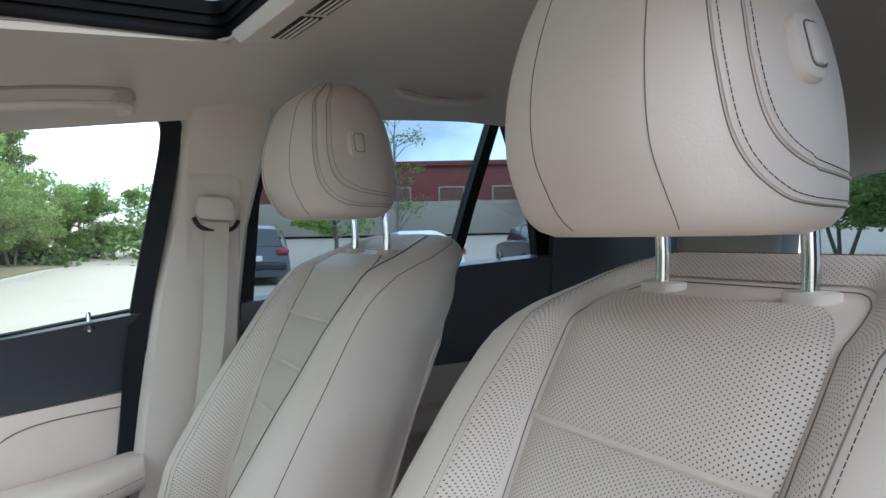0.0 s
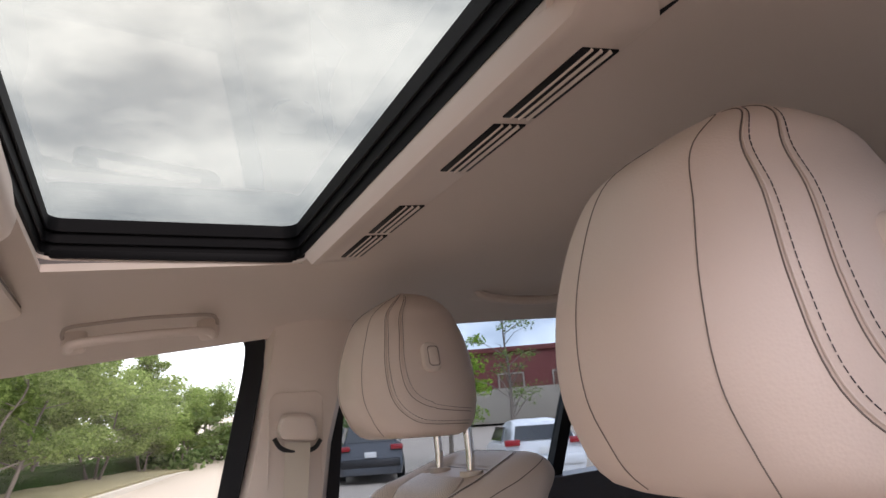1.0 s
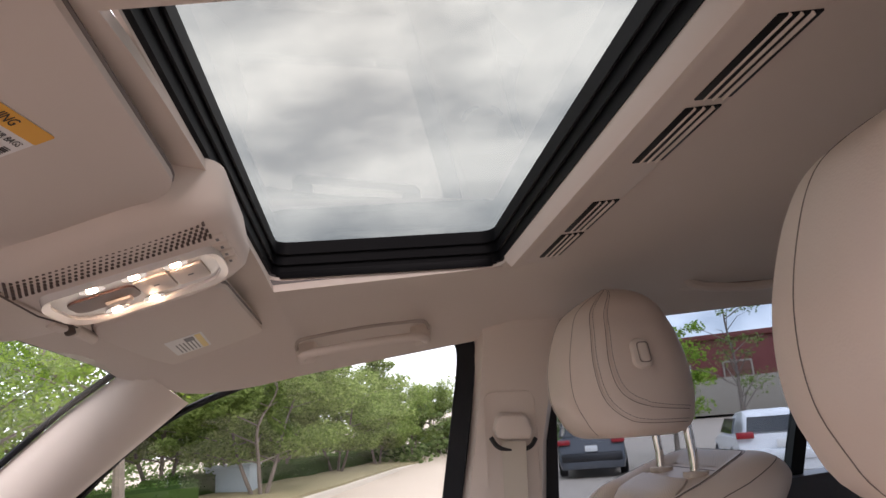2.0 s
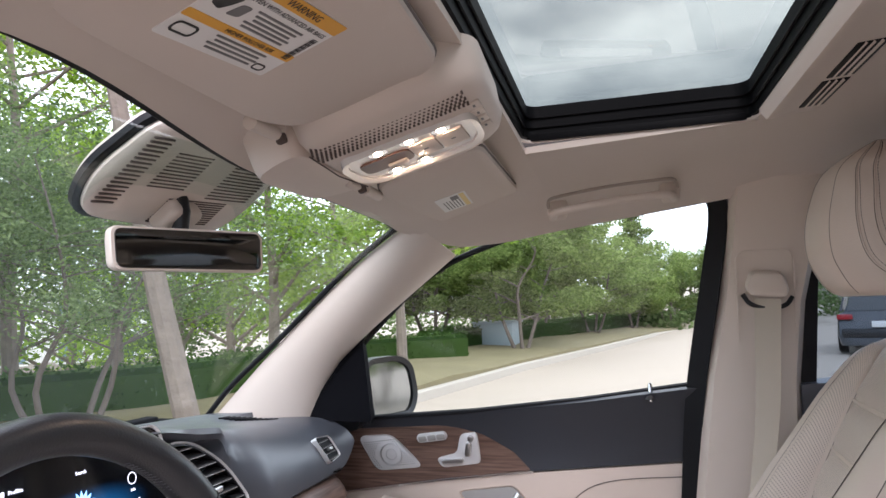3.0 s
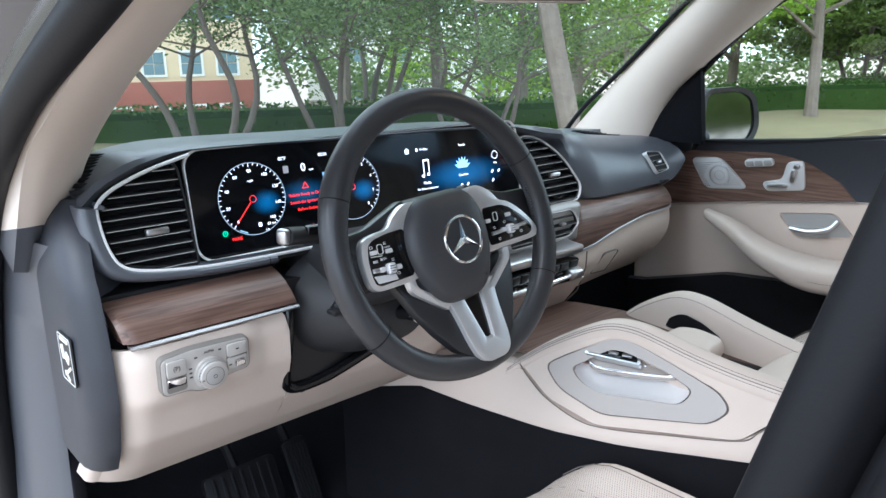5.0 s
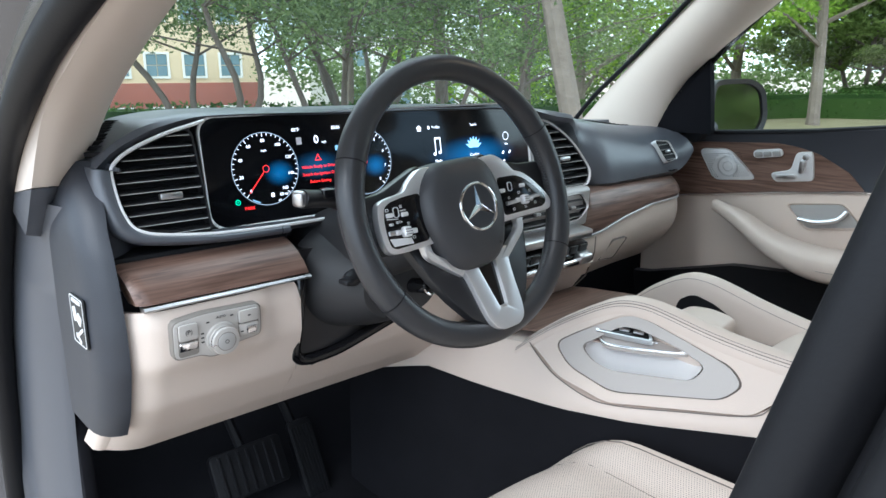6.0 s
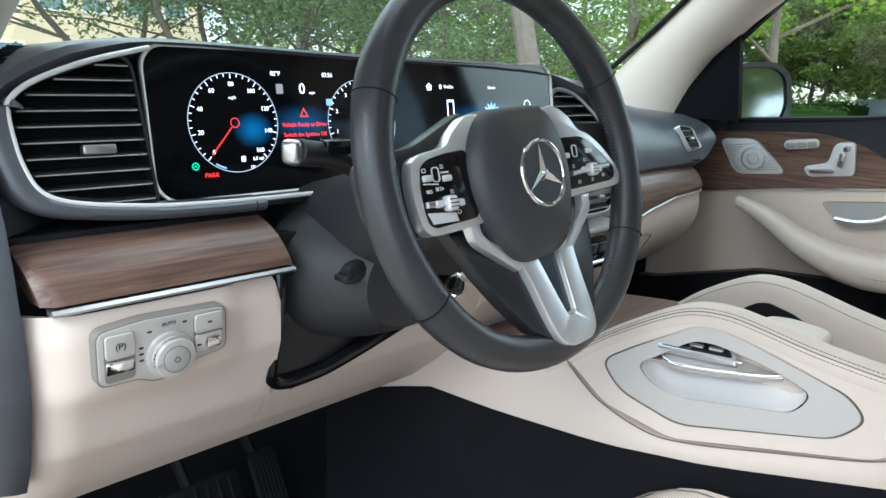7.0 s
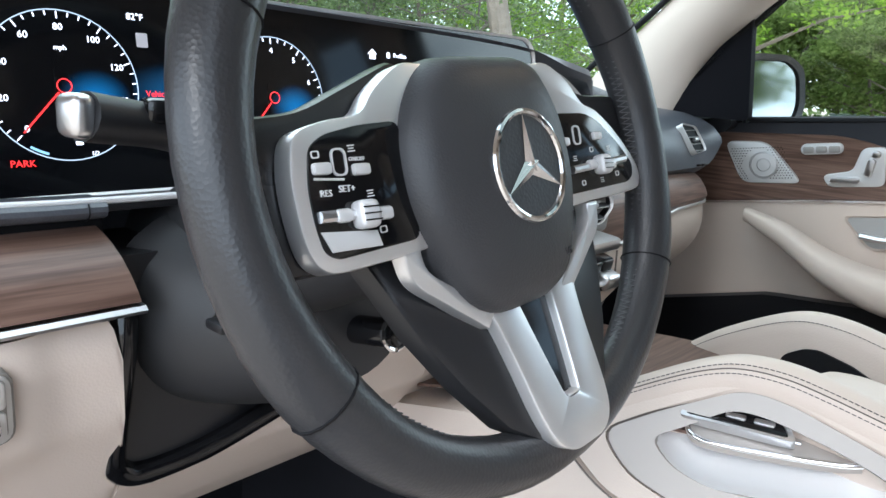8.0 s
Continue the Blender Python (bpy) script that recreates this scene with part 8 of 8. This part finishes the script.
for px, py, sc, rz in ((4.2, -24.5, 1.08, 70), (2.6, -28.5, 0.98, 150), (1.2, -33.5, 0.86, 220), (7.0, -21.0, 1.2, 20), (-2.2, -40.0, 1.0, 300), (-0.4, -37.5, 0.9, 10), (5.6, -23.0, 1.0, 190), (-19.0, -8.6, 1.1, 40), (-24.0, -13.5, 1.3, 130), (-27.0, -10.5, 1.5, 250)):
    c = copy_thing(first_olive, Matrix.Translation((px, py, 0.12)) @ pose(0, 0, 0, 0, 0, rz))
    c.scale = (sc, sc, sc)
tall = tree("tall pointed tree behind the hedge", (4.6, -29.0, 0.2), 7.6, 0.13, 2.1, 0.10, leaf_olive, 15, clumps=110, per=260, size=0.08, conical=True)
copy_thing(tall, pose(1.3, -37.0, 0.2, 0, 0, 120)).scale = (0.98, 0.98, 1.0)
myrtle = tree("many-stemmed dark green tree behind the hedge", (7.2, -2.2, 0.1), 4.4, 0.046, 2.6, 0.42, leaf_dark, 21, stems=4, clumps=150, per=340, size=0.029, bark_mat=pale_bark, group="many-stemmed trees")
for px, py, sc, rz in ((6.75, -3.75, 0.95, 80), (5.3, -4.6, 0.75, 200), (8.6, 1.6, 1.0, 140), (9.0, -5.6, 1.15, 260)):
    c = copy_thing(myrtle, pose(px, py, 0.1, 0, 0, rz))
    c.scale = (sc, sc, sc)
tree("leafy yellow-green tree in front of the brick building", (-9.5, -24.0, 0.1), 5.2, 0.10, 1.9, 0.3, leaf_bright, 31, clumps=60, per=120, size=0.075)
tree("thin half-bare tree by the car park", (-9.9, -19.5, 0.05), 6.5, 0.07, 1.6, 0.3, leaf_olive, 33, clumps=22, per=50, size=0.05)
tree("leafy tree at the far side of the car park", (-14.0, 3.0, 0.0), 6.0, 0.13, 2.6, 0.25, leaf_bright, 35, clumps=80, per=120, size=0.08)
tree("leafy tree at the far side of the car park", (-22.0, 9.0, 0.0), 7.0, 0.15, 3.2, 0.25, leaf_olive, 36, clumps=80, per=120, size=0.09)


def hedge(name_label, line, height, width, seed_):
    rng = random.Random(seed_)
    t = thing("hedge", name_label, "hedge", (line[0][0], line[0][1], 0.1))
    pts = curve([(a, b, 0.0) for a, b in line], 8)
    rings = []
    for i, p in enumerate(pts):
        q = (pts[min(i + 1, len(pts) - 1)] - pts[max(i - 1, 0)]).normalized()
        side = Vector((q.y, -q.x, 0))
        rings.append([p + side * a * width * 0.44 + Vector((0, 0, b * height * 0.95)) for a, b in ((-1, 0.0), (-1, 0.9), (-0.8, 1), (0.8, 1), (1, 0.9), (1, 0.0))])
    part("core", loft(rings), leaf_hedge, t)
    bm = bmesh.new()
    for i in range(len(pts) - 1):
        q = pts[i + 1] - pts[i]
        side = Vector((q.y, -q.x, 0)).normalized()
        for _ in range(int(q.length * 330)):
            f, a = rng.random(), rng.uniform(-1, 1)
            if rng.random() < 0.6:
                a, z = math.copysign(1, a) * rng.uniform(0.9, 1.06), rng.random() * height
            else:
                z = height * rng.uniform(0.93, 1.05)
            p = pts[i] + q * f + side * a * width * 0.46 + Vector((0, 0, z))
            u = Vector((rng.gauss(0, 1), rng.gauss(0, 1), rng.gauss(0, 1))).normalized()
            w = u.cross(Vector((rng.gauss(0, 1), rng.gauss(0, 1), rng.gauss(0, 1)))).normalized()
            s = rng.uniform(0.02, 0.05)
            bm.faces.new([bm.verts.new(p + v) for v in (u * s, w * s * 0.5, -u * s, -w * s * 0.5)])
    tagged(part("leaves", bm, leaf_hedge, t, smooth=0), kind="stuff")


bright = [tree("feathery bright green tree beyond the verge", (9.0, -14.5, 0.2), 9.5, 0.15, 3.4, 0.16, leaf_bright, 51, clumps=170, per=165, size=0.08)]
for px, py, sc, rz in ((14.0, -17.5, 1.15, 60), (10.5, -20.5, 1.1, 220), (22.0, -21.0, 1.5, 300), (18.0, -26.0, 1.5, 20)):
    c = copy_thing(bright[0], pose(px, py, 0.2 - dip(px), 0, 0, rz))
    c.scale = (sc, sc, sc)



def far_woods():
    """A ragged belt of distant trees closes the view between the nearer ones."""
    rng = random.Random(77)
    bm = bmesh.new()
    for k in range(230):
        deg = 8 - 112 * k / 229 + rng.uniform(-0.6, 0.6)
        if -27 < deg < -9 or -44 < deg < -41:
            continue
        a = radians(deg)
        d = rng.uniform(34, 46)
        h = rng.uniform(1.0, 1.0 + 5.5 * (0.55 + 0.45 * math.sin(k * 0.31) * math.cos(k * 0.11)))
        scatter_leaves(bm, (d * math.cos(a), d * math.sin(a), h - 1.2), rng.uniform(1.0, 2.0), 160, 0.17, rng, 0.75)
    ob = part("far_woods", bm, leaf_far, None, smooth=0)
    tagged(ob, "ragged belt of distant green trees", "woods", kind="stuff")


far_woods()

hedge("long clipped dark green hedge in front of the parked car", [(13, 6), (10.6, 0.6), (9.2, -2.0), (7.9, -4.2), (6.9, -5.9), (6.25, -7.4), (6.4, -10.5), (6.2, -13.4), (4.7, -15.8)], 0.84, 0.9, 41)
hedge("clipped green hedge along the far verge", [(6.0, -17.5), (4.8, -22), (3.2, -29), (1.2, -37), (-2.5, -47)], 0.9, 0.9, 42)


def utility_box():
    t = thing("utility_box", "blue-grey metal utility cabinet by the hedge", "utility box", (4.7, -20.3, 0.15))
    bm = rbox(pose(4.7, -20.3, 0.55), (1.2, 1.5, 0.85), 0.04)
    part("cabinet", bm, surface("blue_grey_metal", (0.30, 0.36, 0.40), 0.5, relief=0), t)
    part("lid", rbox(pose(4.7, -20.3, 0.99), (1.26, 1.56, 0.06), 0.02), surface("blue_grey_lid", (0.34, 0.40, 0.44), 0.5, relief=0), t)


utility_box()


def building(name_label, at, yaw, width, depth, storeys, storey, wall, base, base_h, rows, awning=False, roof_m=None):
    """A block with a plinth, windows set into the wall and a parapet; its front looks along -y of its own frame."""
    t = thing("building", name_label, "building", at)
    m = Matrix.Translation(at) @ pose(0, 0, 0, 0, 0, yaw)
    h = storeys * storey
    part("wall", rbox(m @ pose(0, depth / 2, h / 2), (width, depth, h), 0.02), wall, t)
    part("plinth", rbox(m @ pose(0, depth / 2, base_h / 2), (width + 0.12, depth + 0.12, base_h), 0.02), base, t)
    part("roof", rbox(m @ pose(0, depth / 2, h + 0.15), (width + 0.5, depth + 0.5, 0.4), 0.05), roof_m or wall, t)
    pane_m = rows["pane"]
    for k in range(storeys):
        z = k * storey + storey * 0.55
        for i in range(rows["count"]):
            x = (i - (rows["count"] - 1) / 2) * rows["pitch"]
            w = part("window", ring_plate(rrect(rows["w"] + 0.24, rows["h"] + 0.24, 0.02), rrect(rows["w"], rows["h"], 0.01), m @ plane((x, -0.08, z), (1, 0, 0), (0, 0, 1)), 0.12), rows["frame"], t)
            for sx in (-0.25, 0.25):
                for sz in (-0.25, 0.25):
                    part("pane", rbox(m @ pose(x + sx * rows["w"], -0.02, z + sz * rows["h"]), (rows["w"] * 0.46, 0.04, rows["h"] * 0.46), 0), pane_m, w)
    return t, m


stucco = surface("cream_stucco", (0.66, 0.52, 0.35), 0.9, grain=12, relief=0.2, vary=0.06, patch=0.3)
brick_red = surface("red_brick", (0.26, 0.09, 0.065), 0.9, grain=9, relief=0.3, vary=0.2, patch=0.5)
dark_red = surface("dark_red_cladding", (0.15, 0.035, 0.03), 0.7, grain=6, relief=0.2, vary=0.12, patch=0.3)
stone = surface("pale_stone", (0.30, 0.265, 0.22), 0.9, grain=8, relief=0.2, vary=0.1, patch=0.4)
white_trim = surface("white_trim_paint", (0.7, 0.7, 0.68), 0.6, relief=0)
far_glass = surface("far_window_glass", (0.16, 0.24, 0.28), 0.1, relief=0, spec=0.8)
building("cream stucco apartment block with red brick base", (42.6, -11.0, -3.3), -101, 18, 12, 4, 3.1, stucco, brick_red, 3.8,
         dict(count=8, pitch=2.1, w=1.15, h=1.25, frame=white_trim, pane=far_glass))
building("pale low building half hidden by trees", (44, -38, -2.5), -128, 22, 10, 2, 3.0, white_trim, stone, 1.0,
         dict(count=5, pitch=3.6, w=1.6, h=1.4, frame=white_trim, pane=far_glass))
bt, bmx = building("dark red building with a pale stone front and awning", (-28, -47, 1.2), 150, 40, 14, 1, 5.4, dark_red, stone, 2.6,
         dict(count=9, pitch=4.2, w=1.8, h=1.3, frame=stone, pane=surface("brown_shutters", (0.14, 0.06, 0.04), 0.6, relief=0)))
part("awning", rbox(bmx @ pose(9.0, -1.3, 3.4, 12, 0, 0), (7.0, 2.8, 0.18), 0.03), white_trim, bt)
part("porch_door", rbox(bmx @ pose(9.0, -0.1, 1.5), (3.4, 0.2, 3.0), 0.03), dark_red, bt)


def parked_car(name_label, at, yaw, paint, suv=True, length=4.7):
    """A parked car, its tail towards -x of its own frame."""
    t = thing("parked_car", name_label, "car", at)
    m = Matrix.Translation(at) @ pose(0, 0, 0, 0, 0, yaw)
    w, h = 0.92, 1.66 if suv else 1.42
    belt = 1.02 if suv else 0.92
    body = [(-0.5, 0.45, 0.80), (-0.495, 0.55, 0.95), (-0.47, belt, 0.98), (-0.2, belt + 0.02, 1.0), (0.2, belt, 1.0), (0.42, belt - 0.12, 0.98), (0.49, 0.70, 0.90), (0.5, 0.45, 0.80)]
    rings = []
    for x, z, k in body:
        rings.append([m @ Vector((x * length, y * w * k, zz)) for y, zz in ((-0.92, 0.22), (-1, 0.5 if z > 0.5 else 0.4), (-0.97, z * 0.95), (-0.86, z), (0.86, z), (0.97, z * 0.95), (1, 0.5 if z > 0.5 else 0.4), (0.92, 0.22))])
    part("body", loft(rings), paint, t)
    roof = [(-0.47, belt, 0.86), (-0.42 if suv else -0.36, h - 0.10, 0.72), (-0.25 if suv else -0.18, h, 0.66), (0.05, h - 0.02, 0.66), (0.22, belt + 0.02, 0.86)]
    rings = [[m @ Vector((x * length, s * w * k, z)) for s, z in ((-1, belt - 0.06), (-0.95, (belt + z) / 2), (-0.84, z - 0.03), (-0.6, z), (0.6, z), (0.84, z - 0.03), (0.95, (belt + z) / 2), (1, belt - 0.06))] for x, z, k in roof]
    part("cabin", loft(rings), paint, t)
    glass = surface("dark_car_glass", (0.02, 0.024, 0.028), 0.06, relief=0, spec=0.8)
    x0, x1 = (-0.40, 0.14) if suv else (-0.32, 0.14)
    for s in (-1, 1):
        for a, b in ((x0, -0.16), (-0.145, 0.0), (0.015, x1)):
            q = [(a * length + (0.12 if a == x0 else 0), belt + 0.03), (b * length, belt + 0.03), (b * length - (0.22 if b == x1 else 0), h - 0.16), (a * length + (0.30 if a == x0 else 0), h - 0.16)]
            part("side_window", loft([[m @ Vector((x, s * w * (0.93 - 0.20 * (z - belt) / (h - belt)) + s * d, z)) for x, z in q] for d in (-0.02, 0.022)]), glass, t)
    part("rear_window", loft([[m @ Vector((-(0.468 - 0.04 * f) * length - d, y * w * 0.72, belt + 0.05 + (h - belt - 0.2) * f)) for f, y in ((0, -1), (0, 1), (1, 0.88), (1, -0.88))] for d in (-0.03, 0.012)]), glass, t)
    for s in (-1, 1):
        part("tail_light", rbox(m @ pose(-0.492 * length, s * 0.72, 0.92), (0.10, 0.34, 0.13), 0.02), surface("red_lamp", (0.35, 0.015, 0.02), 0.2, relief=0), t)
    part("bumper", rbox(m @ pose(-0.495 * length, 0, 0.52), (0.16, 1.6, 0.22), 0.05), paint if not suv else black_plastic, t)
    part("number_plate", rbox(m @ pose(-0.512 * length, 0, 0.74), (0.02, 0.32, 0.15), 0.005), paper, t)
    for x in (-0.30, 0.31):
        for s in (-1, 1):
            wheel = part("wheel", tube([m @ Vector((x * length, s * (w - 0.20), 0.34)), m @ Vector((x * length, s * (w - 0.02), 0.34)), m @ Vector((x * length, s * (w + 0.015), 0.34))], [0.34, 0.34, 0.30], 24), rubber, t)
            part("rim", tube([m @ Vector((x * length, s * (w - 0.03), 0.34)), m @ Vector((x * length, s * (w + 0.022), 0.34))], [0.22, 0.20], 18), silver_paint, wheel)
    return t


parked_car("grey compact SUV parked tail-out", (-5.7, -20.8, 0.0), 255, surface("dark_grey_paint", (0.085, 0.09, 0.10), 0.25, 0.4, relief=0))
parked_car("white saloon parked beside the SUV", (-8.4, -15.6, 0.0), 252, surface("white_paint", (0.72, 0.73, 0.74), 0.25, 0.0, relief=0), suv=False)
parked_car("dark hatchback parked behind", (-15.0, -19.0, 0.0), 252, surface("dark_paint", (0.03, 0.035, 0.04), 0.25, 0.3, relief=0))
parked_car("silver SUV parked further off", (-12.5, 6.0, 0.0), 90, surface("silver_paint_body", (0.45, 0.46, 0.47), 0.25, 0.6, relief=0))
